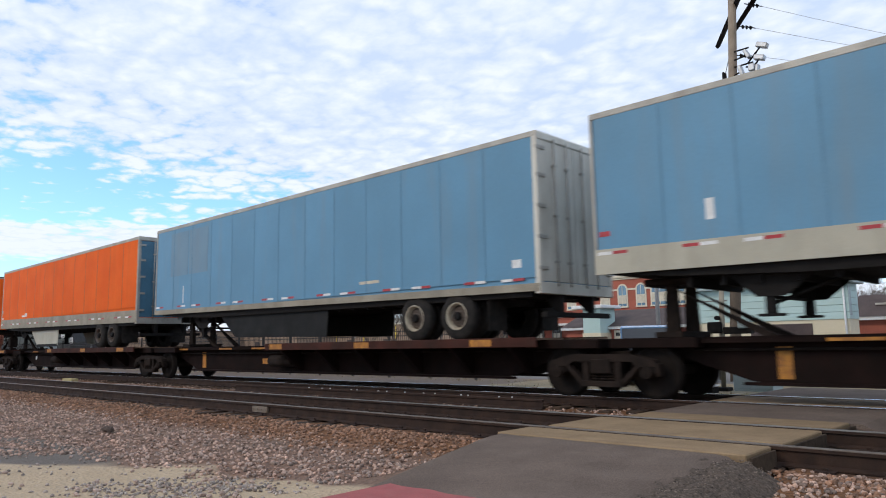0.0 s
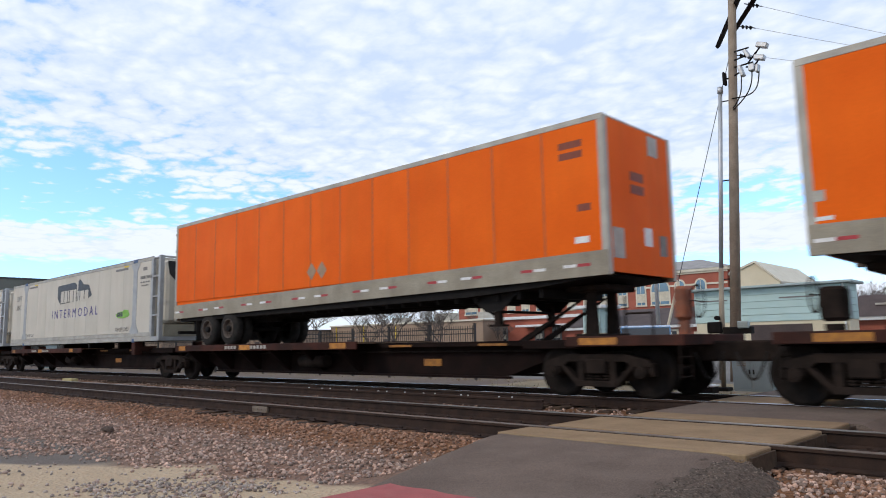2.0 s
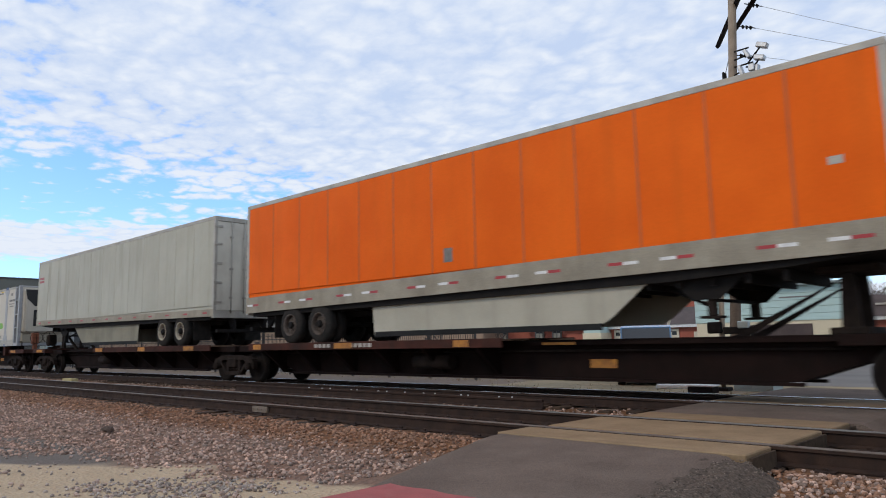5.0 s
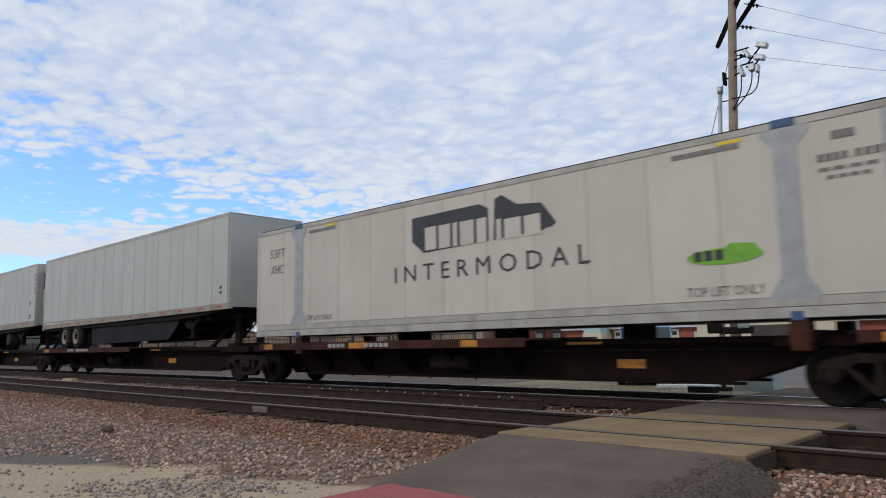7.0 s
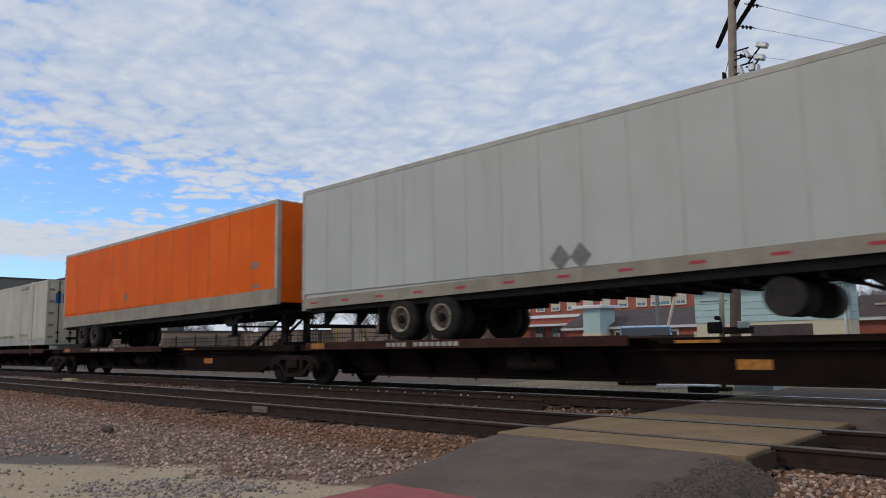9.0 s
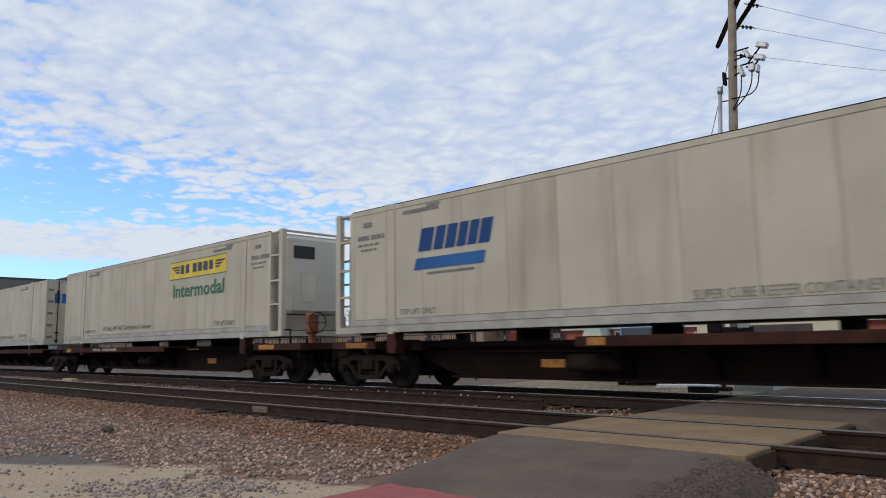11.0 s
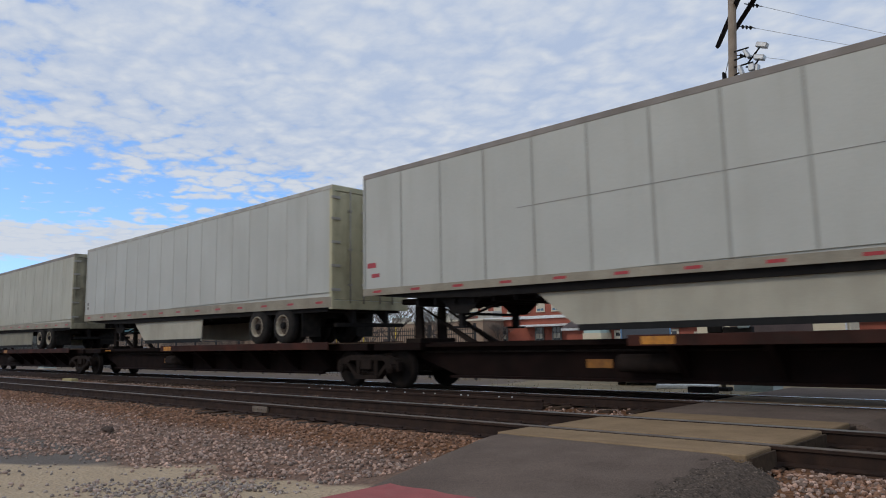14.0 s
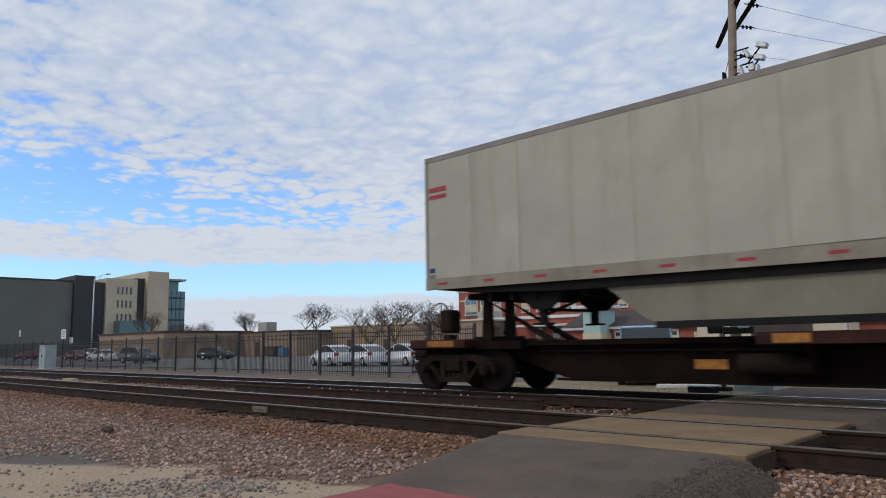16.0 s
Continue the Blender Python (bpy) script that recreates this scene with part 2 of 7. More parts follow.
RAILGREY = mat("dirty_grey_side_rail", (0.32, 0.285, 0.22), (0.25, 0.22, 0.17), 0.7, 0.0, scale=2, fine=50, bump=0.1, streak=0.5, dirt=(0.13, 0.105, 0.075), spec=0.3)
POSTGREY = mat("galvanised_lift_post", (0.36, 0.365, 0.37), (0.30, 0.305, 0.31), 0.55, 0.15, scale=4, bump=0.05, streak=0.3, dirt=(0.22, 0.20, 0.17), grain=0.05)
SKIRTDARK = mat("dark_side_skirt", (0.016, 0.0162, 0.0165), (0.012, 0.012, 0.0123), 0.8, spec=0.2, scale=1.5, bump=0.05, dirty=0.3, dirt=(0.032, 0.029, 0.026))
SKIRTWHITE = mat("white_side_skirt", (0.43, 0.40, 0.32), (0.37, 0.345, 0.275), 0.6, scale=1.5, bump=0.02, streak=0.4, dirt=(0.22, 0.19, 0.14), spec=0.3, grain=0.04)
# Darker cream than the white skirt, with runs of dirt.
SKIRTCREAM = mat("darker_cream_side_skirt", (0.25, 0.23, 0.17), (0.20, 0.185, 0.14), 0.65, scale=1.5, bump=0.02, streak=0.5, dirt=(0.12, 0.105, 0.08), spec=0.2, grain=0.04)
RAILDULL = mat("dull_rail_head", (0.20, 0.165, 0.14), (0.14, 0.11, 0.09), 0.5, 0.5, scale=3, bump=0.05)
RAILWORN = mat("worn_rail_head", (0.34, 0.31, 0.285), (0.25, 0.22, 0.20), 0.35, 0.8, scale=3, bump=0.03)
FADEDBLUE = mat("sun_bleached_blue_paint", (0.155, 0.255, 0.335), (0.14, 0.235, 0.315), 0.55, scale=0.8, fine=40, bump=0.02, streak=0.4, dirt=(0.18, 0.22, 0.24), spec=0.3, grain=0.05)
SHADEDEND = mat("shaded_dark_end_grain", (0.075, 0.052, 0.035), (0.045, 0.032, 0.023), 0.95, scale=9, fine=60, bump=0.4, spec=0.15)
REDTAPE = mat("red_reflective_tape", (0.40, 0.022, 0.028), (0.30, 0.02, 0.025), 0.4, scale=9, bump=0.0)
WHITETAPE = mat("white_reflective_tape", (0.72, 0.71, 0.69), None, 0.4, scale=9, bump=0.0)
INKBLUE = mat("blue_lettering", (0.012, 0.045, 0.165), (0.014, 0.055, 0.19), 0.5, scale=6, bump=0.0, spec=0.2)
SKYBLUE = mat("light_blue_lettering", (0.03, 0.125, 0.33), (0.02, 0.085, 0.25), 0.5, scale=1, bump=0.0, spec=0.2)
PURPLE = mat("violet_lettering", (0.065, 0.05, 0.23), None, 0.5, scale=6, bump=0.0)
BLACK = mat("black_lettering", (0.025, 0.025, 0.028), None, 0.5, scale=6, bump=0.0)
FADED = mat("faded_dark_lettering", (0.13, 0.12, 0.11), (0.20, 0.185, 0.165), 0.6, scale=9, bump=0.0)
GREENINK = mat("green_lettering", (0.02, 0.13, 0.05), None, 0.5, scale=6, bump=0.0)
LIME = mat("lime_green_decal", (0.19, 0.42, 0.02), (0.13, 0.33, 0.02), 0.5, scale=4, bump=0.0)
SIGNYELLOW = mat("yellow_sign_paint", (0.72, 0.52, 0.02), (0.62, 0.43, 0.02), 0.5, scale=2, bump=0.0)
BLUECAST = mat("blue_lifting_casting", (0.045, 0.09, 0.20), None, 0.6, scale=8, bump=0.1)
GRILLE = mat("black_grille", (0.014, 0.014, 0.015), (0.022, 0.022, 0.022), 0.7, scale=12, bump=0.3)
GALV = mat("galvanised_steel", (0.50, 0.51, 0.52), (0.42, 0.43, 0.44), 0.45, 0.6, scale=4, bump=0.06)
POLEWOOD = mat("weathered_pole_timber", (0.30, 0.235, 0.175), (0.22, 0.17, 0.125), 0.9, scale=2.5, fine=30, bump=0.4, streak=0.5, dirt=(0.12, 0.09, 0.07))
CABINET = mat("grey_green_cabinet_paint", (0.35, 0.41, 0.40), (0.29, 0.345, 0.34), 0.5, 0.1, scale=2, bump=0.06)
FENCEMAT = mat("dark_fence_paint", (0.018, 0.016, 0.016), (0.028, 0.023, 0.02), 0.6, scale=6, bump=0.05)
BRICK = mat("red_brick_wall", (0.37, 0.105, 0.065), (0.30, 0.085, 0.055), 0.85, scale=0.6, fine=12, bump=0.2)
LIMESTONE = mat("pale_stone_trim", (0.66, 0.60, 0.48), (0.58, 0.52, 0.41), 0.8, scale=1, bump=0.1)
SLATE = mat("grey_shingle_roof", (0.30, 0.28, 0.265), (0.24, 0.225, 0.215), 0.85, scale=1, fine=20, bump=0.2)
BROWNROOF = mat("dark_brown_roof", (0.075, 0.052, 0.047), (0.06, 0.043, 0.04), 0.85, scale=1, fine=12, bump=0.2)
TEALWALL = mat("pale_teal_siding", (0.44, 0.57, 0.54), (0.40, 0.53, 0.50), 0.6, 0.0, scale=0.6, bump=0.03, grain=0.04)
CREAMWALL = mat("cream_wall", (0.66, 0.58, 0.42), (0.60, 0.52, 0.37), 0.8, scale=0.5, bump=0.08)
TANWALL = mat("tan_block_wall", (0.33, 0.23, 0.16), (0.28, 0.195, 0.135), 0.85, scale=0.3, fine=8, bump=0.15)
GREYCLAD = mat("grey_green_cladding", (0.150, 0.150, 0.128), (0.135, 0.136, 0.116), 0.8, scale=0.1, fine=3, bump=0.05, grain=0.05)
DARKCLAD = mat("charcoal_cladding", (0.040, 0.040, 0.042), (0.05, 0.05, 0.052), 0.7, scale=0.1, fine=3, bump=0.1)
TOWERCREAM = mat("cream_stone_cladding", (0.55, 0.47, 0.34), (0.50, 0.425, 0.305), 0.8, scale=0.2, fine=3, bump=0.1)
TEALGLASS = mat("teal_curtain_glass", (0.045, 0.12, 0.135), (0.06, 0.15, 0.165), 0.12, 0.0, scale=0.15, bump=0.0, spec=0.8)
PANE = mat("blue_window_pane", (0.06, 0.13, 0.19), (0.09, 0.18, 0.25), 0.08, 0.0, scale=0.4, bump=0.0, spec=0.9)
DARKPANE = mat("dark_window_pane", (0.02, 0.022, 0.025), (0.03, 0.032, 0.036), 0.08, 0.0, scale=0.4, bump=0.0, spec=0.8)
BLIND = mat("drawn_cream_blind", (0.60, 0.54, 0.42), None, 0.8, scale=2, bump=0.05)
BARK = mat("bare_twigs", (0.115, 0.09, 0.075), (0.085, 0.068, 0.058), 0.9, scale=4, bump=0.2)
GRASS = mat("dry_grass", (0.33, 0.25, 0.14), (0.22, 0.175, 0.10), 0.95, scale=1.2, fine=40, bump=0.5, dist=0.03, island=0.3)


def car_paint(name, c):
    return mat(name, c, tuple(v * 0.94 for v in c), 0.22, 0.0, scale=1.0, fine=20, bump=0.0, spec=0.7)


def ground_material():
    """Pink crushed stone near the track, pale sandy hardstand, a worn strip of old asphalt and dry soil beyond."""
    m = bpy.data.materials.new("gravel_and_sandy_soil")
    m.use_nodes = True
    nt = m.node_tree
    N, L = nt.nodes.new, nt.links.new
    bs = nt.nodes["Principled BSDF"]
    tc = N("ShaderNodeTexCoord")
    sep = N("ShaderNodeSeparateXYZ")
    L(tc.outputs["Object"], sep.inputs[0])
    x, y = sep.outputs[0], sep.outputs[1]

    def mth(op, a, b=None, clamp=False):
        n = N("ShaderNodeMath")
        n.operation, n.use_clamp = op, clamp
        for i, v in enumerate((a, b)):
            if isinstance(v, (int, float)):
                n.inputs[i].default_value = v
            elif v is not None:
                L(v, n.inputs[i])
        return n.outputs[0]

    def nz(sc, d=4):
        n = N("ShaderNodeTexNoise")
        n.inputs["Scale"].default_value, n.inputs["Detail"].default_value = sc, d
        L(tc.outputs["Object"], n.inputs["Vector"])
        return n.outputs[0]

    def mix(f, a, b):
        k = N("ShaderNodeMix")
        k.data_type = "RGBA"
        for s, v in (("Factor", f), ("A", a), ("B", b)):
            if isinstance(v, tuple):
                k.inputs[s].default_value = (*v, 1)
            else:
                L(v, k.inputs[s])
        return k.outputs["Result"]

    vor = N("ShaderNodeTexVoronoi")
    vor.inputs["Scale"].default_value = 26
    L(tc.outputs["Object"], vor.inputs["Vector"])
    sc = N("ShaderNodeSeparateColor")
    L(vor.outputs["Color"], sc.inputs[0])
    wob = mth("MULTIPLY", mth("SUBTRACT", nz(1.1), 0.5), 1.3)
    gravel = mix(sc.outputs[0], (0.25, 0.145, 0.10), (0.115, 0.076, 0.058))
    gravel = mix(mth("MULTIPLY", mth("SUBTRACT", nz(0.8), 0.42), 3.0, True), gravel, (0.17, 0.115, 0.085))
    sand = mix(nz(5), (0.49, 0.375, 0.25), (0.37, 0.28, 0.185))
    sand = mix(mth("MULTIPLY", mth("SUBTRACT", nz(40, 2), 0.55), 4.0, True), sand, (0.26, 0.215, 0.165))
    rust = mix(sc.outputs[0], (0.20, 0.092, 0.042), (0.11, 0.056, 0.03))
    gravel = mix(mth("MULTIPLY", mth("SUBTRACT", mth("ADD", y, mth("MULTIPLY", wob, 0.5)), 5.35), 1.6, True), gravel, rust)
    # hardstand lies on the camera's side of a line that runs away from the path
    line = mth("SUBTRACT", mth("ADD", mth("MULTIPLY", x, 0.24), 5.72), y)
    fs = mth("MULTIPLY", mth("ADD", line, wob), 4.0, True)
    col = mix(fs, gravel, sand)
    # old asphalt strip with a tongue of sand over it
    slope = mth("SUBTRACT", y, mth("MULTIPLY", mth("ADD", x, 10.4), 0.10))
    d2 = mth("ADD", mth("POWER", mth("DIVIDE", mth("ADD", x, 11.2), 2.5), 2.0), mth("POWER", mth("DIVIDE", mth("SUBTRACT", slope, 3.15), 0.62), 2.0))
    fa = mth("MULTIPLY", mth("SUBTRACT", 1.2, mth("ADD", d2, mth("MULTIPLY", wob, 0.6))), 4.0, True)
    d3 = mth("ADD", mth("POWER", mth("DIVIDE", mth("ADD", x, 11.3), 1.5), 2.0), mth("POWER", mth("DIVIDE", mth("SUBTRACT", slope, 3.34), 0.13), 2.0))
    fa = mth("MULTIPLY", fa, mth("MULTIPLY", mth("SUBTRACT", mth("ADD", d3, wob), 0.8), 2.0, True))
    col = mix(fa, col, mix(nz(9), (0.115, 0.098, 0.085), (0.16, 0.135, 0.115)))
    # Bed between the rails: oily dirt and its shade mixed into the ground colour.
    for yc in (7.84, 12.15):
        bed = mth("MULTIPLY", mth("SUBTRACT", 0.98, mth("ABSOLUTE", mth("SUBTRACT", y, yc))), 4.0, True)
        col = mix(bed, col, mix(sc.outputs[0], (0.07, 0.048, 0.037), (0.04, 0.03, 0.025)))
    soil = mix(nz(0.5), (0.20, 0.15, 0.115), (0.14, 0.11, 0.085))
    ff = mth("MULTIPLY", mth("SUBTRACT", mth("ADD", y, wob), 14.6), 1.5, True)
    col = mix(ff, col, soil)
    L(col, bs.inputs["Base Color"])
    bs.inputs["Roughness"].default_value = 0.95
    bs.inputs["Specular IOR Level"].default_value = 0.2
    b = N("ShaderNodeBump")
    b.inputs["Strength"].default_value, b.inputs["Distance"].default_value = 0.8, 0.02
    L(vor.outputs["Distance"], b.inputs["Height"])
    L(b.outputs[0], bs.inputs["Normal"])
    return m


GROUND = ground_material()


# ---- mesh helpers ----
def box(bm, x0, x1, y0, y1, z0, z1, bev=0.0):
    v = [bm.verts.new((x, y, z)) for z in (z0, z1) for y in (y0, y1) for x in (x0, x1)]
    fs = [bm.faces.new([v[i] for i in f]) for f in ((0, 2, 3, 1), (4, 5, 7, 6), (0, 1, 5, 4), (2, 6, 7, 3), (0, 4, 6, 2), (1, 3, 7, 5))]
    if bev:
        es = list({e for f in fs for e in f.edges})
        bmesh.ops.bevel(bm, geom=es, offset=bev, segments=1, affect="EDGES")
    return bm


def prism(bm, pts, a0, a1, axis="y"):
    """Extrudes an outline of the plane across the axis: (x, z) for y, (y, z) for x, (x, y) for z."""
    def p(u, v, a):
        return (u, a, v) if axis == "y" else (a, u, v) if axis == "x" else (u, v, a)
    lo = [bm.verts.new(p(u, v, a0)) for u, v in pts]
    hi = [bm.verts.new(p(u, v, a1)) for u, v in pts]
    n = len(pts)
    fs = [bm.faces.new(lo), bm.faces.new(hi[::-1])]
    for i in range(n):
        j = (i + 1) % n
        fs.append(bm.faces.new((lo[j], lo[i], hi[i], hi[j])))
    bmesh.ops.recalc_face_normals(bm, faces=fs)
    return bm


def tube(bm, a, b, r0, r1=None, n=10):
    a, b = Vector(a), Vector(b)
    r1 = r0 if r1 is None else r1
    q = (b - a).to_track_quat("Z", "Y").to_matrix()
    ra = [bm.verts.new(a + q @ Vector((r0 * math.cos(2 * math.pi * i / n), r0 * math.sin(2 * math.pi * i / n), 0))) for i in range(n)]
    rb = [bm.verts.new(b + q @ Vector((r1 * math.cos(2 * math.pi * i / n), r1 * math.sin(2 * math.pi * i / n), 0))) for i in range(n)]
    for i in range(n):
        f = bm.faces.new((ra[i], ra[(i + 1) % n], rb[(i + 1) % n], rb[i]))
        f.smooth = n > 6
    bm.faces.new(ra[::-1])
    bm.faces.new(rb)
    return bm


def sweep(bm, pts, r, n=6):
    """One unbroken round tube along a line of points."""
    rings = []
    for i, q in enumerate(pts):
        d = (pts[min(i + 1, len(pts) - 1)] - pts[max(i - 1, 0)]).to_track_quat("Z", "Y").to_matrix()
        rings.append([bm.verts.new(q + d @ Vector((r * math.cos(2 * math.pi * k / n), r * math.sin(2 * math.pi * k / n), 0))) for k in range(n)])
    for a, b in zip(rings, rings[1:]):
        for k in range(n):
            bm.faces.new((a[k], a[(k + 1) % n], b[(k + 1) % n], b[k])).smooth = True
    return bm


def lathe(bm, prof, n=24, axis="y", at=(0, 0, 0), caps=True):
    """Turns (radius, along) points round an axis."""
    at = Vector(at)
    rings = []
    for r, a in prof:
        ring = []
        for i in range(n):
            c, s = r * math.cos(2 * math.pi * i / n), r * math.sin(2 * math.pi * i / n)
            ring.append(bm.verts.new(at + Vector((c, a, s) if axis == "y" else (a, c, s) if axis == "x" else (c, s, a))))
        rings.append(ring)
    fs = []
    for k in range(len(rings) - 1):
        for i in range(n):
            fs.append(bm.faces.new((rings[k][i], rings[k][(i + 1) % n], rings[k + 1][(i + 1) % n], rings[k + 1][i])))
    sides = list(fs)
    if caps:
        fs += [bm.faces.new(rings[0]), bm.faces.new(rings[-1])]
    bmesh.ops.recalc_face_normals(bm, faces=fs)
    for f in sides:
        f.smooth = True
    return bm


def mesh_of(name, bm, material):
    me = bpy.data.meshes.new(name)
    bm.to_mesh(me)
    bm.free()
    me.materials.append(material)
    return me


def part(name, bm, material, parent, label="", m=None):
    """Links a bmesh, or a mesh made before, as one object under a thing or a part."""
    me = mesh_of(name, bm, material) if isinstance(bm, bmesh.types.BMesh) else bm
    ob = new(name, me)
    ob.parent = parent
    if m is not None:
        ob.matrix_basis = m
    return tagged(ob, label)


def thing(name, label, category, m=None, group="", kind=""):
    ob = new(name)
    ob.empty_display_size = 0.3
    if m is not None:
        ob.matrix_basis = m
    return tagged(ob, label, category, group, kind)


def B(*boxes, bev=0.0):
    bm = bmesh.new()
    for b in boxes:
        box(bm, *b, bev=bev)
    return bm


def lettering(text, height, material, parent, m, name="lettering", width=None, label="", bold=0.0):
    cu = bpy.data.curves.new(name, "FONT")
    cu.body, cu.size, cu.extrude, cu.resolution_u = text, height / 0.69, 0.0012, 2
    cu.offset = bold
    tmp = bpy.data.objects.new(name, cu)
    me = bpy.data.meshes.new_from_object(tmp)
    bpy.data.objects.remove(tmp)
    xs = [v.co.x for v in me.vertices]
    if width and xs:
        k = width / (max(xs) - min(xs))
        for v in me.vertices:
            v.co.x *= k
    me.materials.clear()
    me.materials.append(material)
    return part(name, me, None, parent, label, m)


SIDE = pose(0, 0, 0, 90, 0, 0)


# ---- ground, tracks and crossing ----
NEAR_TRACK, TRAIN_TRACK = 7.84, 12.15   # centre lines, metres from the camera; rail tops at height 0
PATH_X0, PATH_X1 = -5.02, -2.42


def ground_z(x, y):
    pts = ((-400, -0.34), (3.0, -0.31), (4.6, -0.285), (5.6, -0.24), (6.3, -0.195), (9.3, -0.195), (9.9, -0.23), (10.6, -0.215), (13.7, -0.215), (15.2, -0.33), (20, -0.37), (24, -0.46), (3000, -0.5))
    for (a, za), (b, zb) in zip(pts, pts[1:]):
        if y <= b:
            return za + (zb - za) * (y - a) / (b - a)
    return -0.5


def build_ground():
    xs = [-3000, -1200, -500, -250, -150, -100] + [-70 + 1.0 * i for i in range(50)] + [-20 + 0.25 * i for i in range(90)] + [3, 6, 12, 25, 60, 200, 800, 3000]
    ys = [-3000, -600, -150, -40, -10, -3, 0, 1] + [1.5 + 0.2 * i for i in range(75)] + [17 + 1.0 * i for i in range(12)] + [32, 40, 60, 100, 200, 500, 1200, 3000]
    verts = []
    for y in ys:
        for x in xs:
            z = ground_z(x, y)
            if abs(y) < 20 and -70 < x < 3:
                z += 0.035 * (noise.noise((x * 0.7, y * 0.7, 0)) + 0.5 * noise.noise((x * 2.3, y * 2.3, 4)))
                if PATH_X0 - 0.1 < x < PATH_X1 + 0.1 and 3.9 < y < 12:
                    z = min(z, -0.27)
            verts.append((x, y, z))
    n = len(xs)
    faces = [(j * n + i, j * n + i + 1, (j + 1) * n + i + 1, (j + 1) * n + i) for j in range(len(ys) - 1) for i in range(n - 1)]
    me = bpy.data.meshes.new("ground")
    me.from_pydata(verts, [], faces)
    me.polygons.foreach_set("use_smooth", [True] * len(faces))
    me.materials.append(GROUND)
    return tagged(new("ground", me), "pink gravel and pale sandy ground beside the tracks", "ground", kind="structure")


ground = build_ground()


def stone_shapes(k, seed):
    rng = np.random.default_rng(seed)
    out = []
    for _ in range(k):
        bm = bmesh.new()
        bmesh.ops.create_icosphere(bm, subdivisions=1, radius=0.5)
        v = np.array([p.co[:] for p in bm.verts])
        f = np.array([[q.index for q in g.verts] for g in bm.faces])
        bm.free()
        for _ in range(7):   # chips cut flat facets
            nrm = rng.normal(size=3)
            nrm /= np.linalg.norm(nrm)
            d = v @ nrm
            v -= np.outer(np.maximum(d - rng.uniform(0.26, 0.40), 0), nrm)
        v *= (1.0, rng.uniform(0.65, 0.95), rng.uniform(0.5, 0.8))
        out.append((v, f))
    return out


SHAPES = stone_shapes(10, 3)


def scatter(name, spots, sizes, material, label, parent, seed, sink=0.15):
    """Many small stones in one mesh, each turned and sized on its own."""
    rng = np.random.default_rng(seed)
    vs, fs, base = [], [], 0
    for (x, y, z), s in zip(spots, sizes):
        v, f = SHAPES[rng.integers(len(SHAPES))]
        e = Euler(rng.uniform(-0.5, 0.5, 2).tolist() + [rng.uniform(0, 6.28)]).to_matrix()
        w = (v * s) @ np.array(e).T + (x, y, z + s * (0.3 - sink))
        vs.append(w)
        fs.append(f + base)
        base += len(v)
    me = bpy.data.meshes.new(name)
    me.from_pydata(np.concatenate(vs).tolist(), [], np.concatenate(fs).tolist())
    me.materials.append(material)
    ob = new(name, me)
    ob.parent = parent
    return tagged(ob, label, kind="stuff")


def sand_edge(x):
    return 5.72 + 0.24 * x


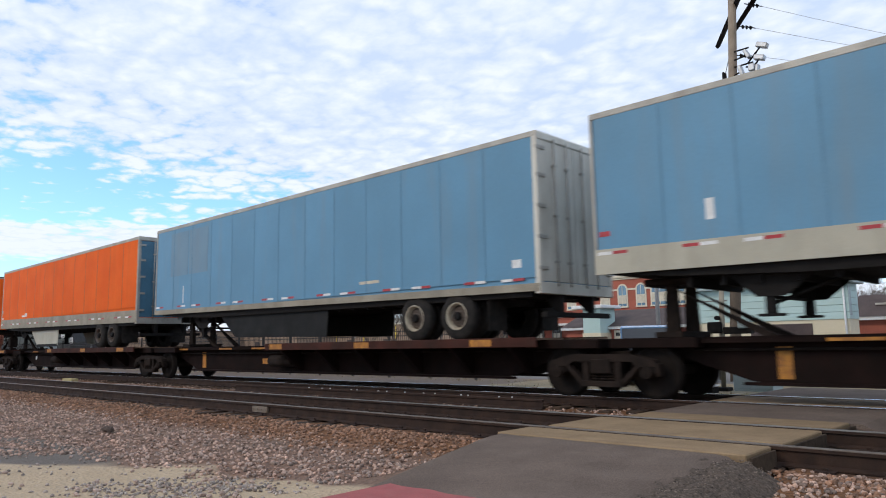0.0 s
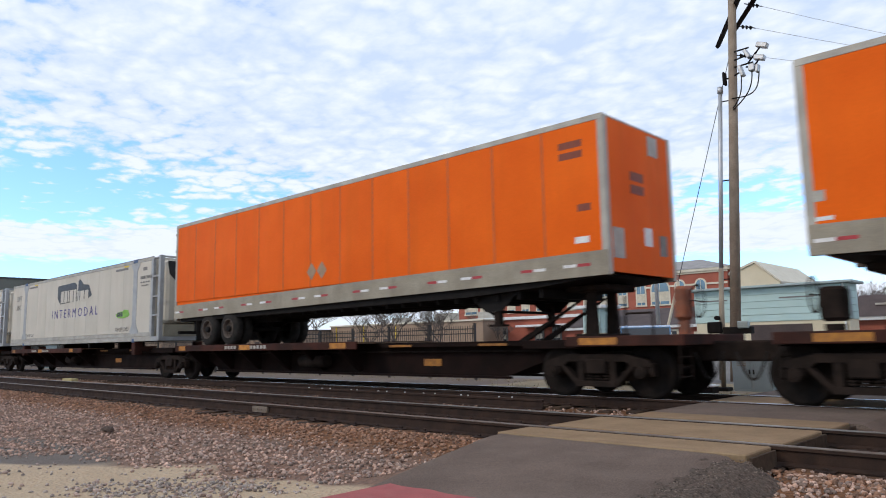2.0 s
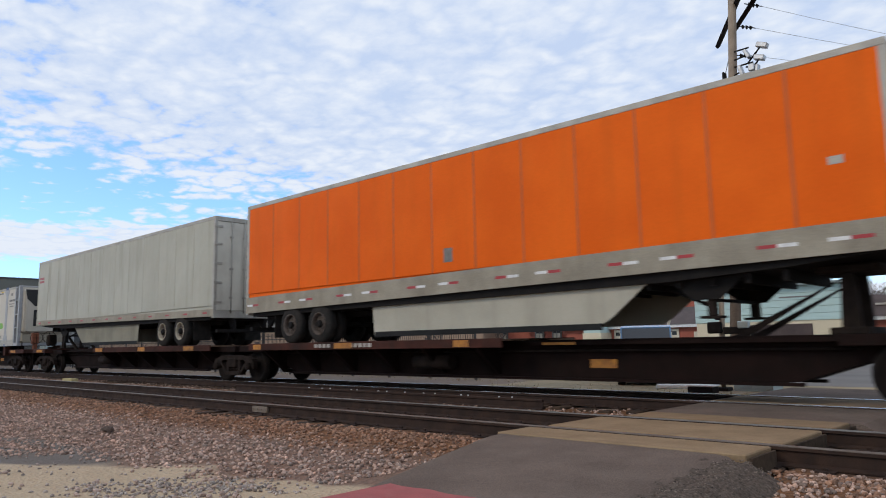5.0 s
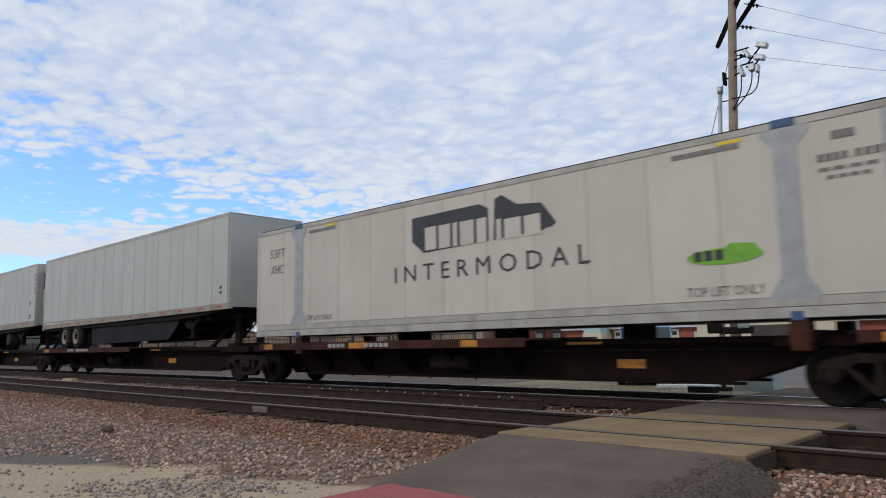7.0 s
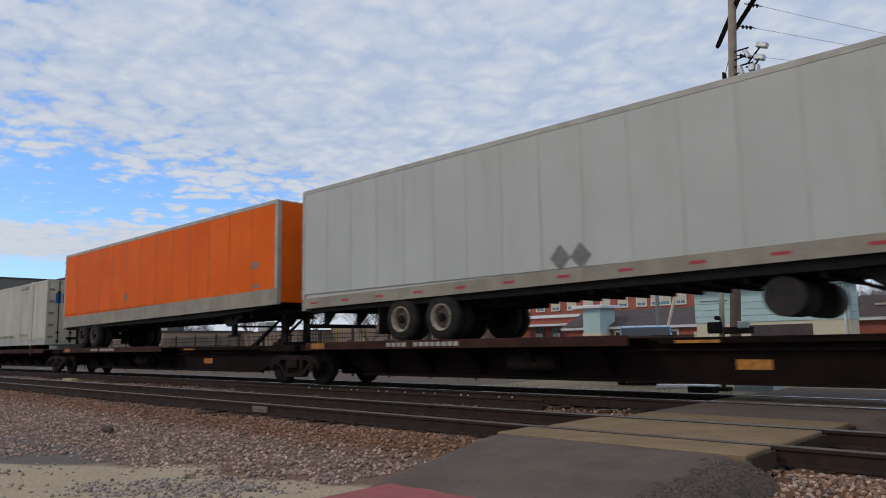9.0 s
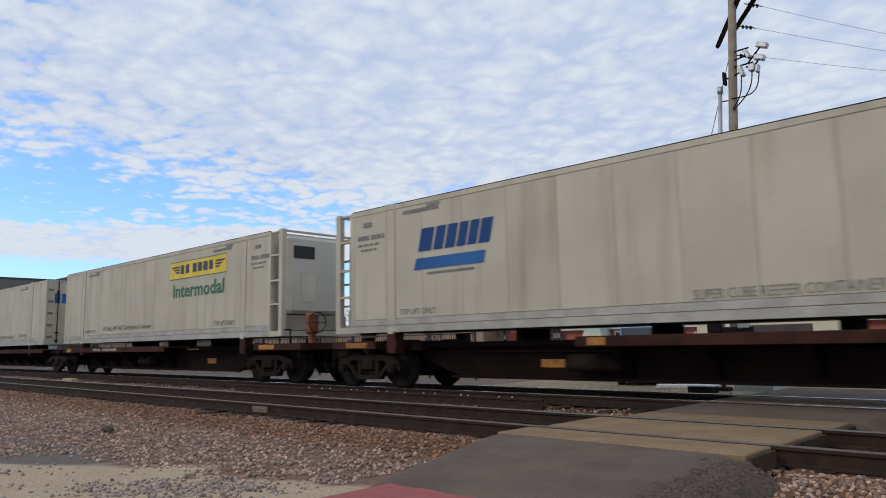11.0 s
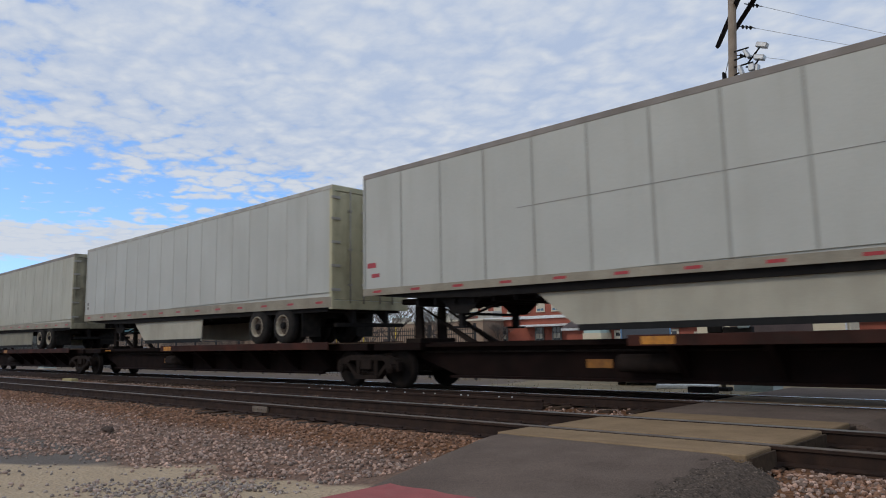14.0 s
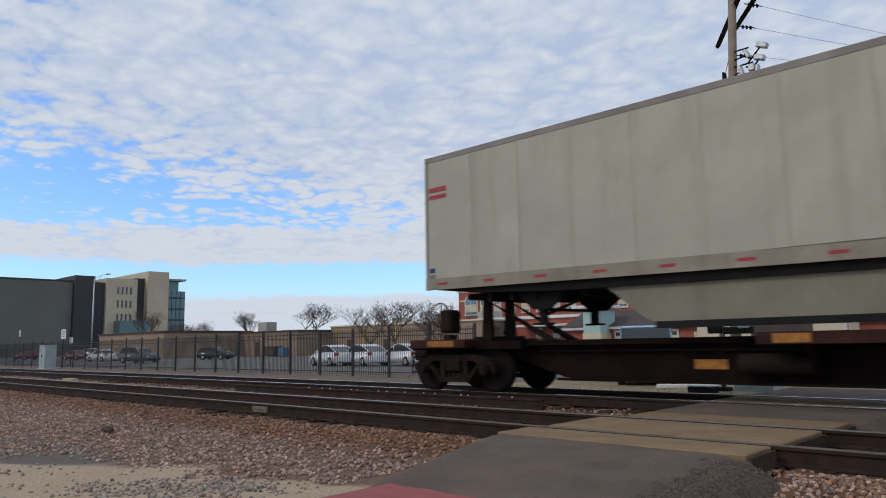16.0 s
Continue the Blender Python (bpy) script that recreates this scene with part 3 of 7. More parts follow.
def build_ballast():
    rng = np.random.default_rng(11)

    def spread(n, x0, x1, y0, y1, near=True):
        out = []
        while len(out) < n:
            x = x1 - (x1 - x0) * rng.random() ** (2.0 if near else 1.0)
            y = rng.uniform(y0, y1)
            if PATH_X0 - 0.35 * (y < 6.4) - 0.02 < x < PATH_X1 + 0.75 * (y < 6.4) + 0.05 and y > 3.0:
                continue
            out.append((x, y))
        return out

    def lift(pts):
        return [(x, y, ground_z(x, y) + 0.035 * (noise.noise((x * 0.7, y * 0.7, 0)) + 0.5 * noise.noise((x * 2.3, y * 2.3, 4)))) for x, y in pts]

    shoulder = [p for p in spread(31000, -42, 0.5, 2.6, 6.75) if p[1] > sand_edge(p[0]) - 0.25 + 0.6 * noise.noise((p[0] * 1.1, p[1] * 1.1, 9)) or p[0] > -2.0]
    rusty = [p for p in shoulder if rng.random() < 1.1 * (p[1] - 5.15 + 0.35 * noise.noise((p[0] * 0.8, p[1], 2)))]
    rs = set(rusty)
    pink = [p for p in shoulder if p not in rs]
    scatter("ballast", lift(pink), rng.uniform(0.035, 0.085, len(pink)) * rng.uniform(0.55, 1.0, len(pink)), STONE, "pink and grey crushed stone ballast", ground, 1)
    scatter("ballast", lift(rusty), rng.uniform(0.03, 0.085, len(rusty)), RUSTSTONE, "rust-stained ballast at the sleeper ends", ground, 2)
    corner = [(x, y) for x, y in zip(rng.uniform(-2.2, 0.6, 2300), rng.uniform(4.6, 6.9, 2300)) if x > -2.15 + 0.12 * noise.noise((x * 3, y * 3, 5)) or y > 6.45]
    scatter("ballast", lift(corner), rng.uniform(0.028, 0.075, len(corner)), STONE, "pale pink ballast beside the crossing", ground, 7)
    between = spread(9000, -60, 2, 9.35, 11.3)
    scatter("ballast", lift(between), rng.uniform(0.03, 0.075, len(between)), STONE, "brown ballast between the two tracks", ground, 3)
    crib = spread(9000, -45, 2, 6.4, 9.3)
    # Crib stones carry oily dirt and the deep bed's shade in their colour.
    scatter("ballast", [(x, y, z - 0.015) for x, y, z in lift(crib)], rng.uniform(0.03, 0.06, len(crib)), DARKSTONE, "ballast between the sleepers, darkened for oil and for shade", ground, 4)
    far = spread(5000, -60, 4, 13.6, 15.4)
    scatter("ballast", lift(far), rng.uniform(0.04, 0.08, len(far)), STONE, "pink ballast beyond the train", ground, 5)
    on_sand = [p for p in spread(7000, -10.5, -4.7, 1.9, 4.9) if p[1] < sand_edge(p[0])]
    on_sand = [p for p in on_sand if ((p[0] + 6.65) / 0.95) ** 2 + ((p[1] - 3.2 - 0.35 * (p[0] + 6.65)) / 0.55) ** 2 + 1.2 * noise.noise((p[0] * 2, p[1] * 2, 1)) + 0.5 * abs(rng.normal()) < 1.15 or rng.random() < 0.06]
    scatter("gravel", lift(on_sand), rng.uniform(0.018, 0.06, len(on_sand)), GREYSTONE, "loose grey gravel on the sandy hardstand", ground, 6)
    # larger loose stones that can be told apart
    meshes = []
    for k, (v, f) in enumerate(SHAPES):
        me = bpy.data.meshes.new("stone")
        me.from_pydata(v.tolist(), [], f.tolist())
        me.materials.append(BOULDER)
        meshes.append(me)
    spots = [p for p in spread(420, -9.5, -4.8, 2.3, 5.2) if p[1] > sand_edge(p[0]) + 0.1 or ((p[0] + 6.65) / 1.0) ** 2 + ((p[1] - 3.2 - 0.35 * (p[0] + 6.65)) / 0.6) ** 2 < 1.0 or rng.random() < 0.10]
    spots += spread(70, -2.0, 0.3, 5.4, 6.8, False)
    for x, y, z in lift(spots):
        s = rng.uniform(0.045, 0.085)
        ob = part("stone", meshes[rng.integers(len(meshes))], None, ground, "", Matrix.LocRotScale((x, y, z + 0.16 * s), Euler((rng.uniform(-0.4, 0.4), rng.uniform(-0.4, 0.4), rng.uniform(0, 6))), (s, s, s)))
    dark = meshes[4].copy()
    dark.materials[0] = DARKSTONE
    part("stone", dark, None, ground, "large dark stone among the ballast", Matrix.LocRotScale((-11.55, 4.55, -0.22), Euler((0.2, 0.1, 0.4)), (0.30, 0.22, 0.20)))


build_ballast()

RAIL_OUT = ((-0.075, -0.18), (0.075, -0.18), (0.075, -0.168), (0.012, -0.148), (0.010, -0.045), (0.036, -0.036), (0.036, -0.006), (0.028, 0.0), (-0.028, 0.0), (-0.036, -0.006), (-0.036, -0.036), (-0.010, -0.045), (-0.012, -0.148), (-0.075, -0.168))


def rail_piece(parent, y, x0, x1, polished=True, head=RAILTOP):
    bm = bmesh.new()
    prism(bm, [(y + a, b) for a, b in RAIL_OUT], x0, x1, "x")
    r = part("rail", bm, RAILSTEEL, parent)
    if polished:
        part("rail_head", B((x0, x1, y - 0.0375, y + 0.0375, -0.009, 0.004), bev=0.003), head, r, "dull running surface of the rail" if head is RAILDULL else "polished running surface of the rail")
    return r


def build_track(name, yc, label):
    t = thing(name, label, "railway track", group="railway tracks", kind="structure")
    for s in (-0.752, 0.752):
        rail_piece(t, yc + s, -700, 120, True, RAILTOP if yc > 9 else RAILDULL if s < 0 else RAILWORN)
    tie = mesh_of("sleeper", B((-0.115, 0.115, yc - 1.3, yc + 1.3, -0.36, -0.185), bev=0.012), TIE)
    plate = mesh_of("tie_plate", B((-0.09, 0.09, -0.19, 0.19, -0.1845, -0.172), (-0.02, 0.02, -0.125, -0.095, -0.172, -0.15), (-0.02, 0.02, 0.095, 0.125, -0.172, -0.15)), RAILSTEEL)
    rng = random.Random(int(yc * 100))
    for i in range(96):
        x = -45 + 0.5 * i + rng.uniform(-0.03, 0.03)
        part("sleeper", tie, None, t, "", pose(x, rng.uniform(-0.04, 0.04), rng.uniform(-0.012, 0.008), 0, 0, rng.uniform(-0.25, 0.25)))
        for s in (-0.752, 0.752):
            part("tie_plate", plate, None, t, "", pose(x, yc + s, 0))
    far = bmesh.new()
    for i in range(240):
        x = -45.5 - 0.5 * i
        box(far, x - 0.115, x + 0.115, yc - 1.3, yc + 1.3, -0.36, -0.185)
    tagged(part("distant_sleepers", far, TIE, t), kind="stuff")
    return t


track_1 = build_track("track_1", NEAR_TRACK, "empty rusty railway track on timber sleepers")
track_2 = build_track("track_2", TRAIN_TRACK, "railway track under the freight train")
JX = -11.2   # place of the rail joint
bm = B((JX - 0.24, JX + 0.24, 7.03, 7.068, -0.15, -0.045), bev=0.006)
for k in range(4):
    tube(bm, (JX - 0.18 + 0.12 * k, 7.04, -0.098), (JX - 0.18 + 0.12 * k, 7.015, -0.098), 0.014, n=6)
part("joint_bar", bm, mat("bright_joint_bar", (0.22, 0.17, 0.125), (0.16, 0.12, 0.09), 0.6, 0.3, scale=8), track_1, "pale bolted joint bar on the rail")

# a spare rail left lying between the tracks
spare = thing("spare_rail", "rusty spare rail lying between the tracks", "rail", pose(0, 0, -0.02))
rail_piece(spare, 10.55, -18.0, -7.6, False)
# White chips along the rail put its bright glints into solid pieces.
chip = mesh_of("chip", B((-0.015, 0.015, -0.012, 0.012, 0, 0.02), bev=0.004), WHITETAPE)
for k in range(14):
    part("chip", chip, None, spare, "small white chip standing in for a glint", pose(-14.6 + 0.49 * k + 0.15 * math.sin(k * 2.7), 10.55 + 0.02 * math.sin(k * 5), 0.0, 0, 0, 40 * k))
sleeper_marker = thing("timber_block", "pale yellow timber block between the tracks", "block", pose(-28.3, 9.75, -0.2))
part("block", B((-0.45, 0.45, -0.12, 0.12, 0, 0.17), bev=0.012), mat("pale_yellow_timber", (0.50, 0.42, 0.20), (0.40, 0.33, 0.16), 0.85), sleeper_marker)


def build_crossing():
    c = thing("footpath_crossing", "weathered timber panels across the rails of the footpath crossing", "level crossing", kind="structure")
    rng = random.Random(5)
    for y0, y1, x0, x1, n in ((6.37, 7.005, -5.25, -2.48, 1), (7.225, 8.45, -5.17, -2.45, 1), (8.71, 9.40, -4.92, -2.40, 1)):
        w = (y1 - y0) / n
        for i in range(n):
            a, b = y0 + i * w + 0.006, y0 + (i + 1) * w - 0.006
            part("crossing_board", B((x0 + rng.uniform(-0.02, 0.02), x1 + rng.uniform(-0.03, 0.03), a, b, -0.20, -0.006 + rng.uniform(-0.006, 0.004)), bev=0.012), BOARD, c)
            # Thin dark board over the end face; its shade is put into the colour.
            part("end_cap", B((x1 + 0.034, x1 + 0.06, a + 0.01, b - 0.01, -0.24, -0.03), bev=0.006), SHADEDEND, c, "dark weathered end of the crossing panel with shade painted in")
    for y0, y1 in ((11.52, 12.78),):
        part("crossing_board", B((PATH_X0, PATH_X1, y0, y1, -0.2, -0.008), bev=0.012), BOARD, c)
    return c


build_crossing()


CRUMB = mat("asphalt_crumb", (0.155, 0.120, 0.096), (0.10, 0.08, 0.066), 0.95, scale=9, fine=60, bump=0.3, island=0.7, spec=0.12)


def build_path():
    p = thing("footpath", "worn grey asphalt footpath ramped up to the tracks", "footpath", kind="structure")

    def ramp_z(y):
        return -0.24 + 0.225 * min(1.0, max(0.0, (y - 3.6) / 2.5)) ** 0.8
    # the ramp in front of the near track, with soft rounded flanks
    verts, faces, nx = [], [], 30
    ys = [1.5, 2.5, 3.3] + [3.6 + 0.1 * i for i in range(28)] + [6.345]
    for y in ys:
        k = min(1.0, max(0.0, (6.35 - y) / 2.4))
        x0, x1 = PATH_X0 - 0.20 + 0.50 * k, PATH_X1 - 0.24 - 0.05 * k
        for i in range(nx):
            u = -0.10 + 1.20 * i / (nx - 1)
            x = x0 + (x1 - x0) * u
            z = ramp_z(y) + 0.006 * noise.noise((x * 3, y * 3, 0))
            if u < 0:
                z -= 0.30 * (-u / 0.10) ** 1.4
            if u > 1:
                z -= 0.16 * ((u - 1) / 0.10) ** 1.4
            verts.append((x, y, z))
    for j in range(len(ys) - 1):
        for i in range(nx - 1):
            faces.append((j * nx + i, j * nx + i + 1, (j + 1) * nx + i + 1, (j + 1) * nx + i))
    me = bpy.data.meshes.new("ramp")
    me.from_pydata(verts, [], faces)
    me.polygons.foreach_set("use_smooth", [True] * len(faces))
    me.materials.append(ASPHALT)
    part("ramp", me, None, p)
    # the crumbled dark edge of the ramp
    verts, faces = [], []
    xs = [PATH_X1 - 0.30 + 0.034 * i for i in range(22)]
    ys = [3.0 + 0.05 * i for i in range(66)]
    for y in ys:
        for x in xs:
            u = (x - xs[0]) / (xs[-1] - xs[0])
            e = min(1, max(0, (6.36 - y) / 0.15))
            z = ramp_z(y) - 0.012 - 0.05 * u - 0.42 * max(0, u - 0.45) ** 1.3 + 0.022 * noise.noise((x * 9, y * 9, 3)) + 0.012 * noise.noise((x * 25, y * 25, 3))
            verts.append((x, y, z - 0.02 * (1 - e)))
    n = len(xs)
    for j in range(len(ys) - 1):
        for i in range(n - 1):
            faces.append((j * n + i, j * n + i + 1, (j + 1) * n + i + 1, (j + 1) * n + i))
    me = bpy.data.meshes.new("broken_edge")
    me.from_pydata(verts, [], faces)
    me.materials.append(ROUGHASPHALT)
    part("broken_edge", me, None, p, "crumbled dark asphalt edge of the ramp")
    rng = np.random.default_rng(31)
    spots = []
    for _ in range(2600):
        x, y = rng.uniform(PATH_X1 - 0.24, PATH_X1 + 0.38), rng.uniform(3.3, 6.3)
        u = (x - xs[0]) / (xs[-1] - xs[0])
        spots.append((x, y, ramp_z(y) - 0.016 - 0.05 * u - 0.42 * max(0, u - 0.45) ** 1.3 + 0.022 * noise.noise((x * 9, y * 9, 3))))
    scatter("crumbs", spots, rng.uniform(0.008, 0.03, len(spots)) * rng.uniform(0.5, 1, len(spots)), CRUMB, "loose asphalt crumbs", p, 32)
    for y0, y1 in ((9.37, 11.28), (13.0, 15.5)):
        bm = bmesh.new()
        prism(bm, [(PATH_X0 - 0.3, -0.32), (PATH_X1 + 0.75, -0.32), (PATH_X1 + 0.15, -0.012), (PATH_X0 + 0.05, -0.012)], y0, y1)
        part("slab", bm, ASPHALT, p)
    # red tactile paving at the foot of the ramp
    part("tactile_paving", B((-4.64, -2.95, 1.7, 4.30, -0.30, -0.168), bev=0.008), TACTILE, p, "red concrete paving pad at the foot of the ramp")
    return p


build_path()


# ---- the freight train ----
LEN = 16.15
SPEED = (148.80, -1.589, 0.943)


def travel(t):
    """Metres the train has gone along the track since the middle of the clip."""
    k = (t - 8) / 8
    return SPEED[0] * k + SPEED[1] * k * k + SPEED[2] * k ** 3


KEYED, WHEELSETS = [], []   # things of the train with their place in it; wheelsets that roll


def rolling(ob, u):
    KEYED.append((ob, u))
    return ob


SHARED = {}


def shared(key, make):
    if key not in SHARED:
        SHARED[key] = make()
    return SHARED[key]


def tape_mesh(material, w):
    return shared(("tape", material.name, w), lambda: mesh_of("reflector", B((-w / 2, w / 2, -0.002, 0, -0.027, 0.027)), material))


def road_wheel(parent, x, y, z, side, dark=False):
    """A pair of tyres on one hub, with a dished white disc outside."""
    def tyre():
        bm = bmesh.new()
        for a in (0.0, 0.31):
            lathe(bm, [(0.28, a), (0.40, a + 0.005), (0.465, a + 0.035), (0.49, a + 0.07), (0.49, a + 0.20), (0.465, a + 0.235), (0.40, a + 0.265), (0.28, a + 0.27)], 28, caps=False)
        return mesh_of("tyre", bm, TYRE)

    def rim():
        bm = lathe(bmesh.new(), [(0.288, 0.02), (0.288, -0.006), (0.266, -0.008), (0.256, 0.02), (0.242, 0.04), (0.232, 0.10), (0.23, 0.12)], 28, caps=False)
        return mesh_of("wheel_disc", bm, RIMDARK if dark else RIMWHITE)

    def centre():
        bm = lathe(bmesh.new(), [(0.235, 0.13), (0.230, 0.10), (0.18, 0.085), (0.13, 0.08), (0.10, 0.06)], 24)
        for k in range(10):
            a = k * math.pi / 5
            tube(bm, (0.150 * math.cos(a), 0.09, 0.150 * math.sin(a)), (0.150 * math.cos(a), 0.05, 0.150 * math.sin(a)), 0.015, n=6)
        return mesh_of("wheel_centre", bm, RIMDARK)

    def hub():
        return mesh_of("hub", lathe(bmesh.new(), [(0.095, 0.08), (0.095, 0.03), (0.08, -0.01), (0.065, -0.018)], 16), BLACKSTEEL)
    m = pose(x, y, z) if side < 0 else pose(x, y, z, 0, 0, 180)
    w = part("wheel", shared("tyre", tyre), None, parent, "", m)
    part("wheel_disc", shared(("rim", dark), rim), None, w, "dark brown dished wheel rim" if dark else "cream-white dished wheel rim")
    part("wheel_centre", shared("rimcentre", centre), None, w, "grimy brown wheel centre with a ring of nuts")
    part("hub", shared("hub", hub), None, w)
    return w


def joint_material(name, c, k):
    return mat(name, tuple(v * k for v in c), None, 0.6, scale=1.5, bump=0.05, streak=0.6, dirt=tuple(v * k * 0.65 for v in c))


JOINTS = {
    ("orange_trailer_paint", True): joint_material("orange_panel_joint", (0.78, 0.140, 0.006), 0.70),
    ("blue_trailer_paint", False): joint_material("blue_panel_joint", (0.108, 0.25, 0.375), 0.90),
    ("white_trailer_paint", True): joint_material("grey_panel_joint", (0.46, 0.45, 0.40), 0.70),
    ("white_trailer_paint", False): joint_material("pale_panel_joint", (0.47, 0.455, 0.405), 0.95),
    ("off_white_trailer_paint", False): joint_material("stained_panel_joint", (0.45, 0.43, 0.34), 0.89)}


def build_trailer(u, nose, paint, label, gap=0.004, rail=RAILGREY, rail_h=0.18, skirt=None, door=DOORGREY, tank=False, reefer=False, seams=13, tape="red", toprail=ALU, tandem=12.75, skirt_x=(4.3, 10.6), marks=(), joints=False, dark_rims=False):
    """A 53-foot road trailer, x from its left end, y across, z from the rail tops."""
    t = thing("semi_trailer", label, "semi-trailer", group="trailers on the train")
    top, hw = 5.05, 1.295

    def X(a, b):
        return (a, b) if nose == "L" else (LEN - b, LEN - a)

    def x1(a):
        return a if nose == "L" else LEN - a

    def zb(x):   # floor edge sinks a little towards the tandem
        return 2.16 - 0.012 * (x if nose == "L" else LEN - x)
    # inner body
    bm = bmesh.new()
    prism(bm, [(0.03, zb(0.03) + 0.1), (LEN - 0.03, zb(LEN) + 0.1), (LEN - 0.03, top - 0.05), (0.03, top - 0.05)], -hw + 0.03, hw - 0.03)
    part("body", bm, paint, t)
    part("roof", B((0.0, LEN, -hw + 0.02, hw - 0.02, top - 0.05, top - 0.004), bev=0.012), ALU, t, "weathered aluminium roof sheet")
    # side panels: each sheet ends in a thin joint
    post = 0.10
    w = (LEN - 2 * post) / seams
    pm = shared(("panel", paint.name, seams, rail_h, gap), lambda: mesh_of("side_panel", B((gap, w - gap, -0.012, 0.012, 0, top - 0.10 - (2.08 + rail_h)), bev=0.005 if gap > 0.002 else 0.0012), paint))
    bold = paint is ORANGE or joints
    strip = shared(("joint", bold, rail_h, paint.name), lambda: mesh_of("panel_joint", B((*((-0.024, 0.024) if bold else (-0.016, 0.016)), -0.003, 0.003, 0, top - 0.10 - (2.08 + rail_h)), bev=0.001), JOINTS[paint.name, bold]))
    for i in range(seams):
        part("side_panel", pm, None, t, "", pose(post + i * w, -hw + 0.012, 2.08 + rail_h))
        if i:
            part("panel_joint", strip, None, t, "", pose(post + i * w, -hw - 0.0025, 2.08 + rail_h))
    for ya, yb in ((-hw - 0.012, -hw + 0.03), (hw - 0.03, hw + 0.012)):
        part("bottom_rail", prism(bmesh.new(), [(0, zb(0) - 0.02), (LEN, zb(LEN) - 0.02), (LEN, zb(LEN) + rail_h), (0, zb(0) + rail_h)], ya, yb), rail, t, "dirty bottom side rail")
        part("top_rail", B((0, LEN, min(ya, yb - 0.03) + 0.004, yb - 0.004, top - (0.12 if toprail is TOPRAIL else 0.11), top), bev=0.006), toprail, t, "stained grey top side rail" if toprail is TOPRAIL else "aluminium top side rail")
    part("far_side", B((post, LEN - post, hw - 0.028, hw - 0.002, 2.3, top - 0.1)), paint, t)
    # front wall with corner posts
    fx = X(0.0, 0.03)
    part("front_wall", B((*fx, -hw + 0.12, hw - 0.12, 2.2, top - 0.05)), paint, t)
    cp = ALU if paint in (ORANGE, BLUE) else paint
    for s in (-1, 1):
        ya, yb = sorted((s * (hw - 0.13), s * (hw + 0.004)))
        part("corner_post", B((*X(-0.012, 0.13 if paint is ORANGE else 0.05), ya, yb, 2.14, top - 0.02), bev=0.012), cp, t, "pale front corner post")
    # rear frame, doors, hinges and lock rods
    bm = bmesh.new()
    for s in (-1, 1):
        ya, yb = sorted((s * (hw - 0.09), s * (hw + 0.006)))
        box(bm, *X(LEN - 0.10, LEN + 0.015), ya, yb, 1.98, top, bev=0.008)
    box(bm, *X(LEN - 0.10, LEN + 0.015), -hw, hw, top - 0.14, top + 0.004, bev=0.008)
    box(bm, *X(LEN - 0.12, LEN + 0.02), -hw, hw, 1.90, 2.12, bev=0.008)
    part("rear_frame", bm, door if door in (DOORGRIME, DOORGREEN) else ALU if paint is not BLUE else DOORGREY, t, "scuffed rear door frame")
    for s in (-1, 1):
        ya, yb = sorted((s * 0.012, s * (hw - 0.095)))
        d = part("rear_door", B((*X(LEN - 0.05, LEN - 0.006), ya, yb, 2.14, top - 0.15), bev=0.006), door, t, "grimy rear swing door")
        bm = bmesh.new()
        xr = x1(LEN + 0.03)
        for yy in (s * 0.28, s * 0.72):
            tube(bm, (xr, yy, 2.05), (xr, yy, top - 0.08), 0.017, n=8)
            for zz in (2.5, 3.4, 4.4):
                box(bm, *X(LEN - 0.004, LEN + 0.045), yy - 0.05, yy + 0.05, zz, zz + 0.05)
        part("lock_rod", bm, ALU, d)
        for zz in (2.35, 2.95, 3.55, 4.15, 4.7):
            ya, yb = sorted((s * (hw - 0.26), s * (hw + 0.02)))
            part("hinge", B((*X(LEN - 0.004, LEN + 0.03), ya, yb, zz, zz + 0.07), bev=0.004), ALU, d)
    bm = B((*X(LEN - 0.10, LEN + 0.02), -1.15, 1.15, 1.46, 1.56), bev=0.006)
    for s in (-0.55, 0.55):
        box(bm, *X(LEN - 0.09, LEN - 0.01), s - 0.05, s + 0.05, 1.5, 1.95)
        prism(bm, [(x1(LEN - 0.55), 1.97), (x1(LEN - 0.05), 1.97), (x1(LEN - 0.02), 1.55), (x1(LEN - 0.10), 1.55)], s - 0.04, s + 0.04)
    part("bumper", bm, BLACKSTEEL, t, "black rear underride bumper")
    # underside: cross members, tandem, legs
    bm = bmesh.new()
    prism(bm, [(x1(0.2), 2.14), (x1(1.5), 2.02), (x1(3.4), 1.93), (x1(15.9), 1.85), (x1(15.9), 2.05), (x1(0.2), 2.19)], -1.22, 1.22)
    for k in range(26):
        c = 1.6 + k * 0.55
        box(bm, *X(c - 0.04, c + 0.04), -1.09, 1.09, 1.83, 2.0)
    part("floor_frame", bm, BLACKSTEEL, t)
    a0 = tandem
    bm = bmesh.new()
    for s in (-0.5, 0.5):
        box(bm, *X(a0 - 1.5, a0 + 2.6), s - 0.07, s + 0.07, 1.72, 1.92, bev=0.01)
        prism(bm, [(x1(a0 - 0.4), 1.72), (x1(a0 + 1.65), 1.72), (x1(a0 + 1.1), 1.50), (x1(a0 + 0.15), 1.50)], s - 0.05, s + 0.05)
    for k in (0, 1.25):
        tube(bm, (x1(a0 + k), -1.0, 1.545), (x1(a0 + k), 1.0, 1.545), 0.065, n=10)
        tube(bm, (x1(a0 + k - 0.3), 0, 1.7), (x1(a0 + k + 0.1), 0, 1.7), 0.11, n=12)
    part("bogie", bm, BLACKSTEEL, t)
